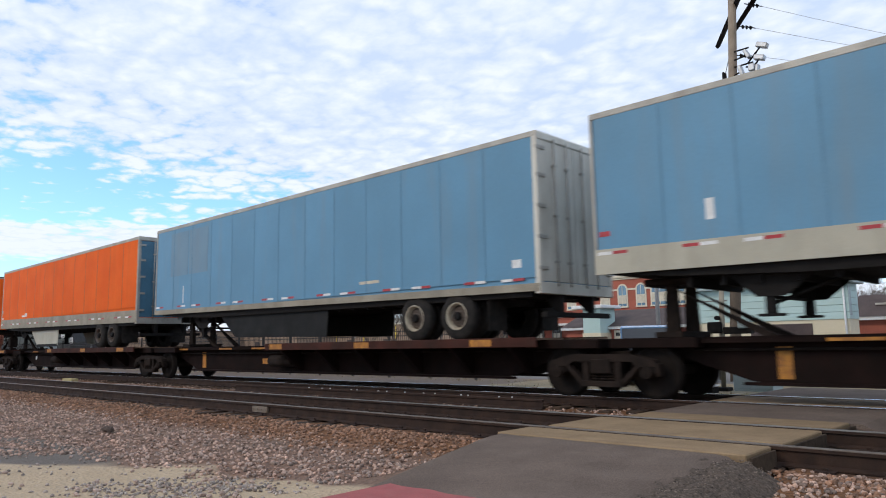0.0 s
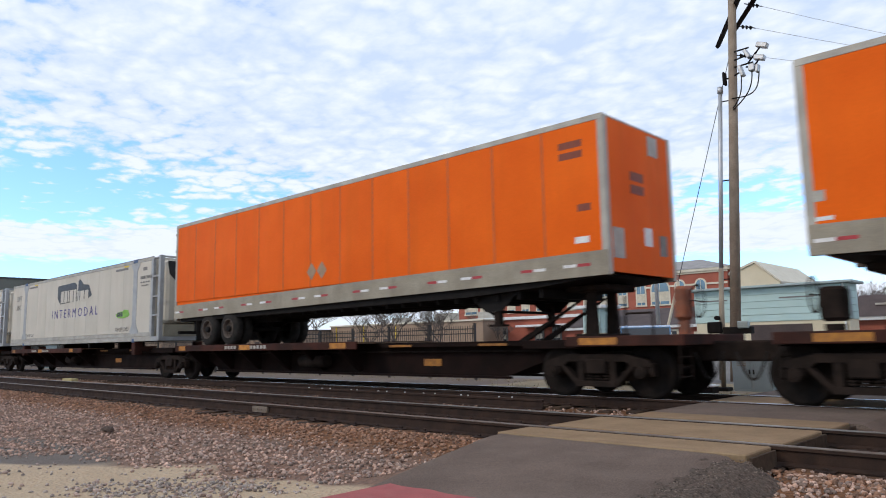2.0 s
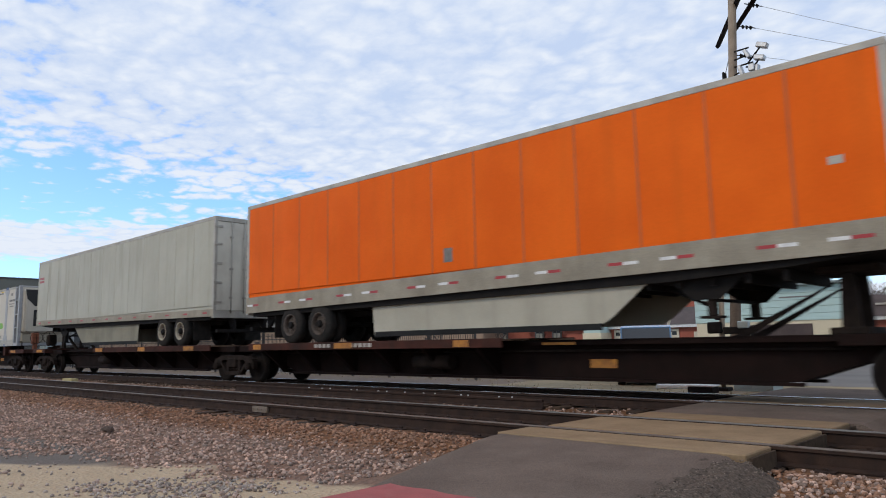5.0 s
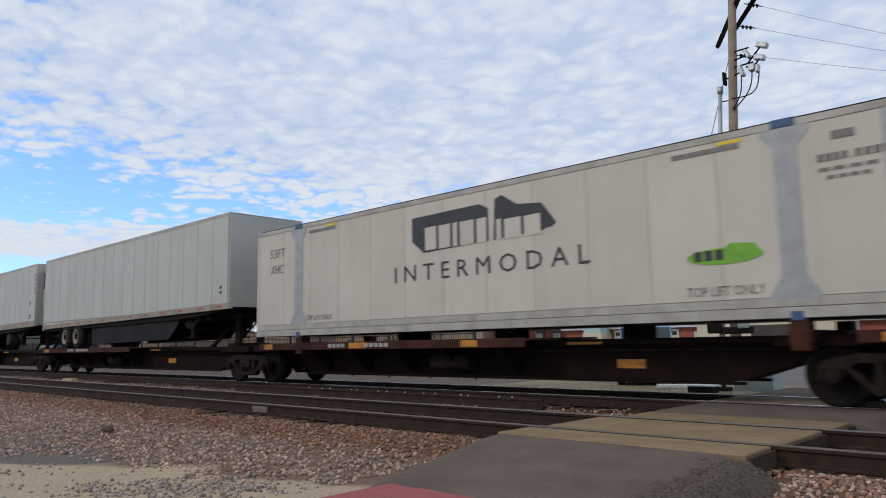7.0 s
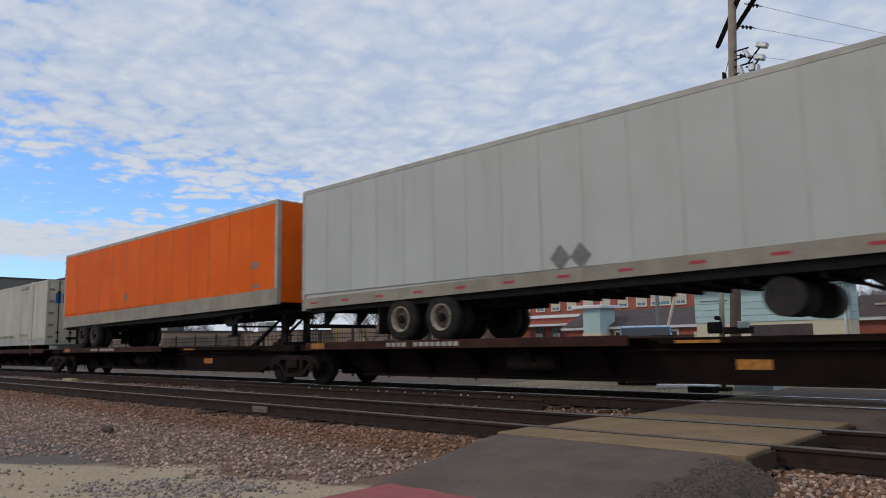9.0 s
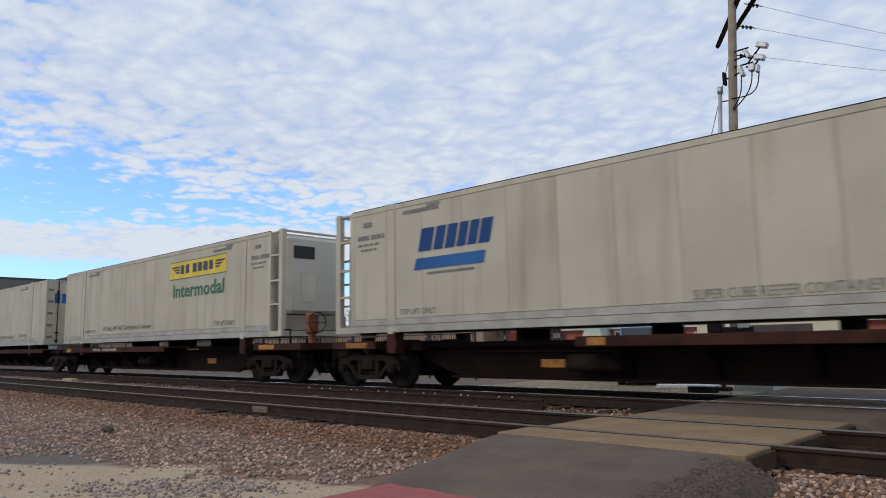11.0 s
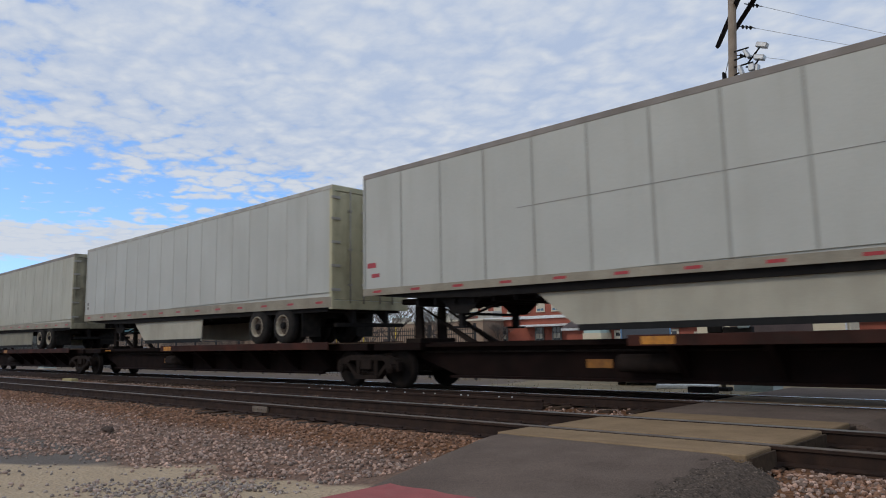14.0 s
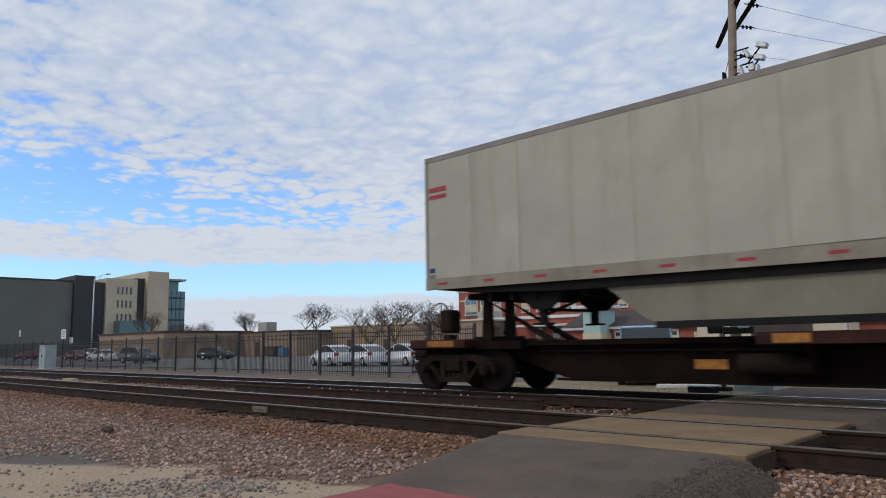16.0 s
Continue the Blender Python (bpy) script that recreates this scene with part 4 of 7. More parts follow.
    for k in (0, 1.25):
        for s in (-1, 1):
            road_wheel(t, x1(a0 + k), s * 1.285, 1.555, s, dark_rims)
    mf = mesh_of("mudflap", B((-0.008, 0.008, -0.3, 0.3, 1.24, 1.92)), TYRE)
    for s in (-0.92, 0.92):
        part("mudflap", mf, None, t, "", pose(x1(a0 + 2.05), s, 0))
    for s in (-0.92, 0.92):
        bm = B((*X(2.72, 2.86), s - 0.07, s + 0.07, 1.36, 2.05), bev=0.01)
        box(bm, *X(2.62, 2.96), s - 0.13, s + 0.13, 1.32, 1.36)
        leg = part("landing_leg", bm, BLACKSTEEL if nose == "L" else TRUCKMAT, t, "raised landing leg")
        part("gusset", prism(bmesh.new(), [(x1(2.15), 2.03), (x1(3.55), 2.01), (x1(3.05), 1.62), (x1(2.62), 1.62)], s * 1.10 - 0.012, s * 1.10 + 0.012), BLACKSTEEL, leg, "dark triangular gusset plate")
    bm = tube(bmesh.new(), (x1(2.79), -0.92, 1.62), (x1(2.79), 0.92, 1.62), 0.03)
    tube(bm, (x1(2.79), -0.9, 1.5), (x1(3.9), -0.55, 1.95), 0.03)
    part("leg_brace", bm, BLACKSTEEL, t)
    if skirt:
        s0, s1 = skirt_x
        for s in (-1, 1):
            bm = bmesh.new()
            prism(bm, [(x1(s0), 2.02), (x1(s0 + 0.75), 1.42), (x1(s0 + 0.95), 1.30), (x1(s1 - 0.08), 1.22), (x1(s1), 2.02)], s * 1.13 - 0.012, s * 1.13 + 0.012)
            part("side_skirt", bm, skirt, t, "flat aerodynamic side skirt")
        if skirt in (SKIRTWHITE, SKIRTCREAM):
            part("skirt_edge", B((*X(s0 + 1.0, s1 - 0.1), -1.148, -1.117, 1.185, 1.30)), SKIRTDARK, t, "dark rubber edge of the skirt")
    if tank:
        for s in (-1, 1):
            bm = tube(bmesh.new(), (x1(4.35), s * 1.15, 1.60), (x1(4.35), s * 0.40, 1.60), 0.30, n=24)
            part("fuel_tank", bm, GRIMYTANK, t, "grimy dark grey cylindrical fuel tank")
    if reefer:
        bm = B((*X(-0.42, -0.005), -1.0, 1.0, 3.05, 4.75), bev=0.04)
        r = part("refrigeration_unit", bm, WHITE, t, "white refrigeration unit on the nose")
        part("grille", B((*X(-0.432, -0.415), -0.85, 0.85, 3.9, 4.65)), GRILLE, r, "black fan grille")
        part("grille", B((*X(-0.40, -0.10), -1.012, -0.99, 3.85, 4.6)), GRILLE, r, "black side louvre")
    # reflective tape along the floor edge
    n = 13
    for i in range(n):
        x = 0.5 + i * (LEN - 1.0) / (n - 1)
        if tape == "none":
            break
        z = zb(x) + rail_h * 0.45 + (0.16 if tape == "pairs" and paint is BLUE else 0.0)
        part("reflector", tape_mesh(REDTAPE, 0.28), None, t, "", pose(x, -hw - 0.0125 if z < zb(x) + rail_h else -hw - 0.001, z))
        if tape == "pairs":
            part("reflector", tape_mesh(WHITETAPE, 0.28), None, t, "", pose(x + (0.29 if i % 2 else -0.29), -hw - 0.0125 if z < zb(x) + rail_h else -hw - 0.001, z))
    # plates and marks: x from the left end, height, width, tall, material
    for mx, mz, mw, mh, mm in marks:
        part("decal", B((mx, mx + mw, -hw - 0.0035, -hw - 0.0005, mz, mz + mh)), mm, t)
    return rolling(t, u), t


def slanted(bm, x, z, w, h, lean=0.25):
    prism(bm, [(x, z), (x + w, z), (x + w + lean * h, z + h), (x + lean * h, z + h)], -1.3035, -1.2985)


def build_container(u, unit, paint, label, logo, post=POSTGREY, post_w=0.34, cast=BLUECAST):
    """A 53-foot refrigerated container; unit: the end, L or R, with the cooling machine."""
    t = thing("refrigerated_container", label, "shipping container", group="containers on the train")
    z0, z1, hw = 1.27, 4.18, 1.295

    def X(a, b):   # measured from the door end
        return (a, b) if unit == "R" else (LEN - b, LEN - a)

    def x1(a):
        return a if unit == "R" else LEN - a
    end = LEN - 0.62
    part("body", B((*X(0.03, end), -hw + 0.03, hw - 0.03, z0 + 0.12, z1 - 0.03)), paint, t)
    n = 13
    w = (end - 0.12) / n
    pm = shared(("cpanel", paint.name), lambda: mesh_of("side_panel", B((0.003, w - 0.003, -0.01, 0.01, 0, z1 - z0 - 0.42), bev=0.004), paint))
    for i in range(n):
        part("side_panel", pm, None, t, "", pose(X(0.10, end - 0.02)[0] + i * w, -hw + 0.014, z0 + 0.31))
    for b4 in ((-hw - 0.004, -hw + 0.05, z0 + 0.165, z0 + 0.30), (-hw - 0.014, -hw + 0.05, z0, z0 + 0.155), (hw - 0.05, hw + 0.01, z0, z0 + 0.3)):
        part("bottom_rail", B((*X(0, end), *b4), bev=0.006), ALU, t, "grey aluminium bottom side rail")
    for b2 in ((-hw - 0.008, -hw + 0.05), (hw - 0.05, hw + 0.008)):
        part("top_rail", B((*X(0, end), *b2, z1 - 0.11, z1), bev=0.006), ALU if post is POSTGREY else paint, t)
    part("roof_edge", B((*X(0.12, end), -hw + 0.0, -hw + 0.06, z1 + 0.001, z1 + 0.02)), BLACKSTEEL, t, "black roof edge seal")
    part("roof", B((*X(0, end), -hw + 0.02, hw - 0.02, z1 - 0.03, z1 + 0.004)), ALU, t)
    part("floor_frame", B((*X(0.05, end), -hw + 0.06, hw - 0.06, z0 + 0.02, z0 + 0.13)), BLACKSTEEL, t)
    # lifting posts 40 feet apart, flared at head and foot
    for xc in (1.98, LEN - 1.98):
        k, f = post_w / 2, post_w / 2 + (0.17 if post is POSTGREY else 0.03)
        shape = [(xc - f, z0 + 0.28), (xc + f, z0 + 0.28), (xc + f, z0 + 0.36), (xc + k, z0 + 0.62), (xc + k, z1 - 0.42), (xc + f, z1 - 0.20), (xc + f, z1 - 0.10), (xc - f, z1 - 0.10), (xc - f, z1 - 0.20), (xc - k, z1 - 0.42), (xc - k, z0 + 0.62), (xc - f, z0 + 0.36)]
        for s in (1, -1):
            p = part("lift_post", prism(bmesh.new(), shape, s * hw - 0.006, s * hw + 0.006), post, t, "grey flared lifting post" if post is POSTGREY else "cream lifting post with raised edges")
        if post is not POSTGREY:
            part("post_edge", B((xc - 0.17, xc - 0.11, -hw - 0.014, -hw - 0.004, z0 + 0.2, z1 - 0.06), (xc + 0.11, xc + 0.17, -hw - 0.014, -hw - 0.004, z0 + 0.2, z1 - 0.06)), paint, p)
        bm = B((xc - 0.17, xc + 0.17, -hw - 0.02, -hw + 0.2, z1 - 0.10, z1 + 0.03), (xc - 0.09, xc + 0.09, -hw - 0.02, -hw + 0.2, z0 - 0.04, z0 + 0.10), (xc - 0.17, xc + 0.17, hw - 0.2, hw + 0.02, z1 - 0.10, z1 + 0.03), bev=0.008)
        part("corner_casting", bm, cast, p, "lifting casting at the post head")
    # door end
    bm = bmesh.new()
    for s in (-1, 1):
        ya, yb = sorted((s * (hw - 0.12), s * (hw + 0.006)))
        box(bm, *X(-0.01, 0.11), ya, yb, z0, z1 + 0.02, bev=0.01)
    box(bm, *X(0.0, 0.10), -hw, hw, z1 - 0.14, z1 + 0.01)
    box(bm, *X(0.0, 0.10), -hw, hw, z0, z0 + 0.16)
    part("door_frame", bm, paint, t)
    for s in (-1, 1):
        ya, yb = sorted((s * 0.01, s * (hw - 0.125)))
        d = part("door", B((*X(0.01, 0.06), ya, yb, z0 + 0.17, z1 - 0.15), bev=0.005), DOORCREAM, t, "stained cream container door")
        bm = bmesh.new()
        for yy in (s * 0.26, s * 0.80):
            tube(bm, (x1(-0.03), yy, z0 + 0.05), (x1(-0.03), yy, z1 - 0.03), 0.02, n=8)
            box(bm, *X(-0.045, 0.008), yy - 0.07, yy + 0.07, z0 + 0.5, z0 + 0.56)
            box(bm, *X(-0.045, 0.008), yy - 0.05, yy + 0.05, z1 - 0.6, z1 - 0.5)
            box(bm, *X(-0.045, 0.008), yy - 0.05, yy + 0.05, z0 + 0.12, z0 + 0.22)
        part("lock_rod", bm, TRUCKMAT, d)
        for k in range(5):
            ya, yb = sorted((s * (hw - 0.30), s * (hw - 0.08)))
            part("hinge", B((*X(-0.02, 0.012), ya, yb, z0 + 0.3 + 0.53 * k, z0 + 0.40 + 0.53 * k), bev=0.004), FADED, d)
        if logo == "slant":
            bm = bmesh.new()
            for k in range(3):
                ya, yb = sorted((s * (0.10 + 0.30 * k), s * (0.34 + 0.30 * k)))
                box(bm, *X(0.004, 0.0115), ya, yb, z1 - 1.05, z1 - 0.60)
            part("decal", bm, SKYBLUE, d, "faded light blue blocks")
    # machine end: an open frame round the cooling unit
    bm = bmesh.new()
    for s in (-1, 1):
        ya, yb = sorted((s * (hw - 0.14), s * (hw + 0.006)))
        box(bm, *X(LEN - 0.16, LEN + 0.01), ya, yb, z0, z1 + 0.02, bev=0.012)
        ya, yb = sorted((s * (hw - 0.10), s * hw))
        box(bm, *X(end - 0.10, end + 0.06), ya, yb, z0, z1 - 0.01)
        for zz in (z0 + 0.10, z0 + 0.85, z0 + 1.5, z0 + 2.2):
            box(bm, *X(end, LEN - 0.05), ya, yb, zz, zz + 0.05)
        tube(bm, (x1(end), s * (hw - 0.06), z1 - 0.05), (x1(LEN - 0.05), s * (hw - 0.06), z1 - 0.03), 0.035)
        box(bm, *X(end, LEN), ya, yb, z0, z0 + 0.12)
    tube(bm, (x1(LEN - 0.06), -hw + 0.05, z1 - 0.02), (x1(LEN - 0.06), hw - 0.05, z1 - 0.02), 0.035)
    box(bm, *X(LEN - 0.14, LEN), -hw, hw, z0, z0 + 0.14)
    part("end_frame", bm, post if post is POSTGREY else paint, t, "open steel frame round the cooling unit")
    r = part("refrigeration_unit", B((*X(end + 0.02, LEN - 0.10), -1.0, 1.0, z0 + 0.62, z1 - 0.12), bev=0.09), CWHITE, t, "white box of the cooling unit")
    bm = bmesh.new()
    prism(bm, [(-1.0, z1 - 0.16), (1.0, z1 - 0.16), (0.92, z1 - 0.62), (0.55, z1 - 0.98), (-0.55, z1 - 0.98), (-0.92, z1 - 0.62)] if logo in ("violet", "black") else [(-0.85, z1 - 0.75), (-0.15, z1 - 0.75), (-0.15, z1 - 0.40), (-0.85, z1 - 0.40)], *X(LEN - 0.105, LEN - 0.085), "x")
    part("grille", bm, GRILLE, r, "black fan grille")
    part("grille", B((*X(LEN - 0.105, LEN - 0.088), -0.60, -0.12, z0 + 0.95, z0 + 1.75)), GRILLE if logo in ("violet", "black") else BLIND, r)
    part("generator_tank", B((*X(end + 0.05, LEN - 0.16), -1.05, 1.05, z0 + 0.14, z0 + 0.58), bev=0.03), RAILGREY, t, "grey fuel tank under the cooling unit")
    # marks on the side that faces the camera
    S = -hw - 0.0045

    def word(text, x, z, h, mm, width=None, label=""):
        lettering(text, h, mm, t, pose(x, S, z, 90), width=width, label=label, bold=0.016 if label.startswith("dark green") else 0.0)
    word("TOP LIFT ONLY", 12.55, z0 + 0.38, 0.15, FADED, 1.2)
    word("TOP LIFT ONLY", 2.3, z0 + 0.38, 0.13, FADED, 1.1)
    for xc in (1.98 + 0.45, LEN - 1.98 - 1.75):
        part("decal", B((xc, xc + 1.1, S - 0.001, S + 0.003, z1 - 0.28, z1 - 0.20)), FADED, t)
        part("decal", B((xc + 0.75, xc + 1.15, S - 0.001, S + 0.003, z1 - 0.185, z1 - 0.13)), SIGNYELLOW if post is POSTGREY else FADED, t)
    # rows of small characters near the machine end
    xm = x1(LEN - 1.55) if unit == "R" else 0.85
    for k, (a, b, h) in enumerate(((0.0, 0.42, 0.11), (0.48, 0.95, 0.11), (0.0, 0.8, 0.05), (0.1, 0.7, 0.05))):
        z = z1 - 0.72 if k < 2 else z1 - 0.86 - 0.12 * (k - 2)
        for j in range(4):
            w4 = (b - a) / 4
            part("decal", B((xm + a + j * w4, xm + a + j * w4 + w4 * 0.75, S - 0.001, S + 0.003, z, z + h)), FADED, t)
    part("decal", B((x1(LEN - 1.2) - 0.15, x1(LEN - 1.2) + 0.15, S - 0.001, S + 0.003, z1 - 0.42, z1 - 0.30)), FADED, t)
    if logo in ("violet", "black"):
        word("53FT", 0.62, z1 - 0.78, 0.24, FADED, 0.72)
        word("XHC", 0.66, z1 - 1.22, 0.24, FADED, 0.62)
        lx = 5.66
        word("I N T E R M O D A L", lx + 0.0, z0 + 1.10, 0.36, PURPLE if logo == "violet" else BLACK, 5.1, "spaced capital letters")
        # maker's mark as plain blocks: pale letters-sized blocks with a deep black shadow
        bm = bmesh.new()
        hx = lx + 0.62
        prism(bm, [(hx, z0 + 1.97), (hx + 0.36, z0 + 1.70), (hx + 2.20, z0 + 1.76), (hx + 2.20, z0 + 2.42), (hx + 1.98, z0 + 2.54), (hx, z0 + 2.50)], S - 0.0015, S + 0.003)
        prism(bm, [(hx + 2.33, z0 + 1.76), (hx + 3.65, z0 + 1.82), (hx + 3.84, z0 + 1.92), (hx + 3.52, z0 + 2.34), (hx + 2.94, z0 + 2.40), (hx + 2.56, z0 + 2.64), (hx + 2.38, z0 + 2.58)], S - 0.0015, S + 0.003)
        part("decal", bm, BLACK, t, "black block shadow of the painted mark")
        for a, b, h in ((0.32, 0.58, 0.50), (0.64, 0.90, 0.50), (0.96, 1.06, 0.50), (1.12, 1.42, 0.50), (1.48, 1.68, 0.50), (1.88, 1.98, 0.42), (2.04, 2.36, 0.40), (2.42, 2.72, 0.40), (2.80, 2.88, 0.10)):
            bm = prism(bmesh.new(), [(hx + a * 1.28, z0 + 1.74), (hx + b * 1.28, z0 + 1.75), (hx + b * 1.28, z0 + 1.75 + h), (hx + a * 1.28, z0 + 1.74 + h)], S - 0.0035, S - 0.001)
            part("decal", bm, CWHITE, t, "white block of the painted mark")
        bm = bmesh.new()
        ex, ez = 12.57, z0 + 0.85
        pts = [(ex + 0.60 + 0.60 * math.cos(a), ez + 0.14 + 0.13 * math.sin(a)) for a in [math.pi * 2 * k / 18 for k in range(18)]]
        prism(bm, pts, S - 0.001, S + 0.003)
        prism(bm, [(ex + 0.50, ez + 0.2), (ex + 1.16, ez + 0.15), (ex + 1.08, ez + 0.30), (ex + 0.72, ez + 0.33)], S - 0.002, S + 0.003)
        part("decal", bm, LIME, t, "lime green leaf-shaped decal")
        part("decal", B((ex + 0.13, ex + 0.26, S - 0.004, S - 0.001, ez + 0.08, ez + 0.24), (ex + 0.30, ex + 0.43, S - 0.004, S - 0.001, ez + 0.08, ez + 0.24), (ex + 0.47, ex + 0.60, S - 0.004, S - 0.001, ez + 0.08, ez + 0.24)), BLACK, t)
    elif logo == "slant":
        lx = 11.12 if unit == "R" else 2.82
        for k, w6 in enumerate((0.42, 0.30, 0.30, 0.26, 0.26, 0.32)):
            bm = bmesh.new()
            slanted(bm, lx + 0.08 + sum((0.42, 0.30, 0.30, 0.26, 0.26, 0.32)[:k]) + 0.04 * k, z0 + 1.74, w6 * 0.93, 0.50)
            part("decal", bm, INKBLUE, t, "slanted dark blue block")
        bm = bmesh.new()
        slanted(bm, lx - 0.05, z0 + 1.34, 2.0, 0.25)
        part("decal", bm, SKYBLUE, t, "blue bar below the mark")
        part("decal", B((lx + 0.35, lx + 1.7, S - 0.001, S + 0.003, z0 + 1.22, z0 + 1.27)), FADED, t)
        if unit == "L":
            word("SUPER CUBE REEFER CONTAINER", 9.08, z0 + 0.34, 0.16, FADED, 2.67)
        else:
            part("decal", B((3.4, 6.6, S - 0.001, S + 0.003, z0 + 0.44, z0 + 0.52)), FADED, t)
            word("53", LEN - 1.05, z0 + 0.42, 0.17, BLACK, 0.28)
    elif logo == "yellow":
        part("decal", B((9.58, 13.24, S - 0.001, S + 0.003, z0 + 1.97, z0 + 2.55)), SIGNYELLOW, t, "yellow painted sign panel")
        bm = bmesh.new()
        for a, b in ((0.75, 0.98), (1.08, 1.32), (1.55, 1.82), (1.90, 2.16), (2.24, 2.52), (2.60, 2.84)):
            box(bm, 9.58 + a, 9.58 + b, S - 0.0035, S - 0.001, z0 + 2.13, z0 + 2.42)
        for side, x0 in ((1, 9.66), (-1, 13.16)):
            for k in range(3):
                prism(bm, [(x0 + side * 0.14 * k, z0 + 2.40 - 0.09 * k), (x0 + side * 0.62, z0 + 2.40 - 0.09 * k), (x0 + side * 0.58, z0 + 2.34 - 0.09 * k), (x0 + side * (0.14 * k + 0.10), z0 + 2.34 - 0.09 * k)], S - 0.0035, S - 0.001)
        part("decal", bm, BLACK, t, "row of black blocks between feathered bars")
        part("decal", B((9.58, 13.24, S - 0.0025, S, z0 + 1.97, z0 + 1.995), (9.58, 13.24, S - 0.0025, S, z0 + 2.525, z0 + 2.55)), GREENINK, t)
        word("Intermodal", 9.8, z0 + 1.38, 0.42, GREENINK, 3.27, "dark green lettering")
        word('30 Pallets (48"X40") Refrigerated Container', 4.08, z0 + 0.44, 0.17, FADED, 4.17)
    return rolling(t, u), t


DOORCREAM = mat("stained_cream_door", (0.55, 0.49, 0.36), (0.46, 0.40, 0.28), 0.6, scale=1.5, bump=0.1, streak=0.5, dirt=(0.17, 0.125, 0.08))


def build_truck(u, group="bogies under the train"):
    """A two-axle freight bogie: cast side frames, bolster, springs and rolling wheelsets."""
    def side_frame():
        bm = bmesh.new()
        for a, b, h in (((-0.62, 0.70), (0.62, 0.70), 0.13),):
            prism(bm, [(a[0], a[1] - h / 2), (b[0], b[1] - h / 2), (b[0], b[1] + h / 2), (a[0], a[1] + h / 2)], -0.09, 0.09)
        for s in (-1, 1):
            f = lambda pts: [(s * px, pz) for px, pz in pts]
            prism(bm, f([(0.58, 0.76), (1.02, 0.66), (1.08, 0.55), (0.70, 0.55), (0.58, 0.64)]), -0.09, 0.09)   # pedestal arm
            prism(bm, f([(0.70, 0.60), (0.80, 0.60), (0.42, 0.22), (0.30, 0.24)]), -0.08, 0.08)                # sloping tension member
            prism(bm, f([(0.26, 0.66), (0.38, 0.66), (0.38, 0.24), (0.26, 0.24)]), -0.07, 0.07)                # column
            prism(bm, f([(1.02, 0.62), (1.10, 0.60), (1.10, 0.40), (1.04, 0.38)]), -0.07, 0.07)
        prism(bm, [(-0.40, 0.20), (0.40, 0.20), (0.40, 0.30), (-0.40, 0.30)], -0.11, 0.11)
        return mesh_of("side_frame", bm, TRUCKMAT)

    def bearing():
        bm = B((-0.13, 0.13, -0.10, 0.10, 0.40, 0.56), bev=0.04)
        tube(bm, (0, -0.17, 0.457), (0, -0.08, 0.457), 0.105, n=14)
        tube(bm, (0, -0.19, 0.457), (0, -0.16, 0.457), 0.06, n=6)
        return mesh_of("bearing", bm, TRUCKMAT)

    def springs():
        bm = bmesh.new()
        for k in (-0.16, 0.0, 0.16):
            for j in range(5):
                lathe(bm, [(0.055, 0.31 + 0.05 * j), (0.075, 0.33 + 0.05 * j), (0.055, 0.35 + 0.05 * j)], 12, "z", (k, 0, 0))
        return mesh_of("spring_nest", bm, TRUCKMAT)

    def wheel():
        bm = lathe(bmesh.new(), [(0.06, -0.10), (0.11, -0.10), (0.12, -0.04), (0.34, -0.02), (0.385, -0.055), (0.457, -0.055), (0.462, 0.035), (0.485, 0.05), (0.48, 0.075), (0.385, 0.075), (0.34, 0.04), (0.12, 0.06), (0.06, 0.08)], 36)
        return mesh_of("wheel", bm, WHEELMAT)

    def rimring():
        return mesh_of("wheel_rim", lathe(bmesh.new(), [(0.400, -0.0555), (0.400, -0.059), (0.450, -0.059), (0.450, -0.0555)], 36), RIMSTEEL)
    t = thing("railcar_bogie", "grimy cast-steel two-axle railcar bogie on the rail", "bogie", group=group)
    for s in (-1, 1):
        fm = pose(0, s * 1.0, 0) if s < 0 else pose(0, s * 1.0, 0, 0, 0, 180)
        f = part("side_frame", shared("sideframe", side_frame), None, t, "", fm)
        part("spring_nest", shared("springs", springs), None, f)
        for k in (-0.89, 0.89):
            part("bearing", shared("bearing", bearing), None, f, "", pose(k, 0, 0))
    part("bolster", B((-0.20, 0.20, -1.12, 1.12, 0.42, 0.68), (-0.35, 0.35, -0.4, 0.4, 0.66, 0.80), bev=0.02), TRUCKMAT, t)
    bm = bmesh.new()
    for k in (-0.42, 0.42):
        box(bm, k - 0.05, k + 0.05, -0.85, 0.85, 0.36, 0.46)
    part("brake_beam", bm, TRUCKMAT, t)
    for k in (-0.89, 0.89):
        ax = part("wheelset", shared("axle", lambda: mesh_of("axle", lathe(bmesh.new(), [(0.06, -1.0), (0.09, -0.9), (0.09, 0.9), (0.06, 1.0)], 14), TRUCKMAT)), None, t, "", pose(k, 0, 0.457))
        for s in (-1, 1):
            wm = pose(0, s * 0.752, 0) if s < 0 else pose(0, s * 0.752, 0, 0, 0, 180)
            w = part("wheel", shared("rwheel", wheel), None, ax, "", wm)
        WHEELSETS.append((ax, k))
    return rolling(t, u)


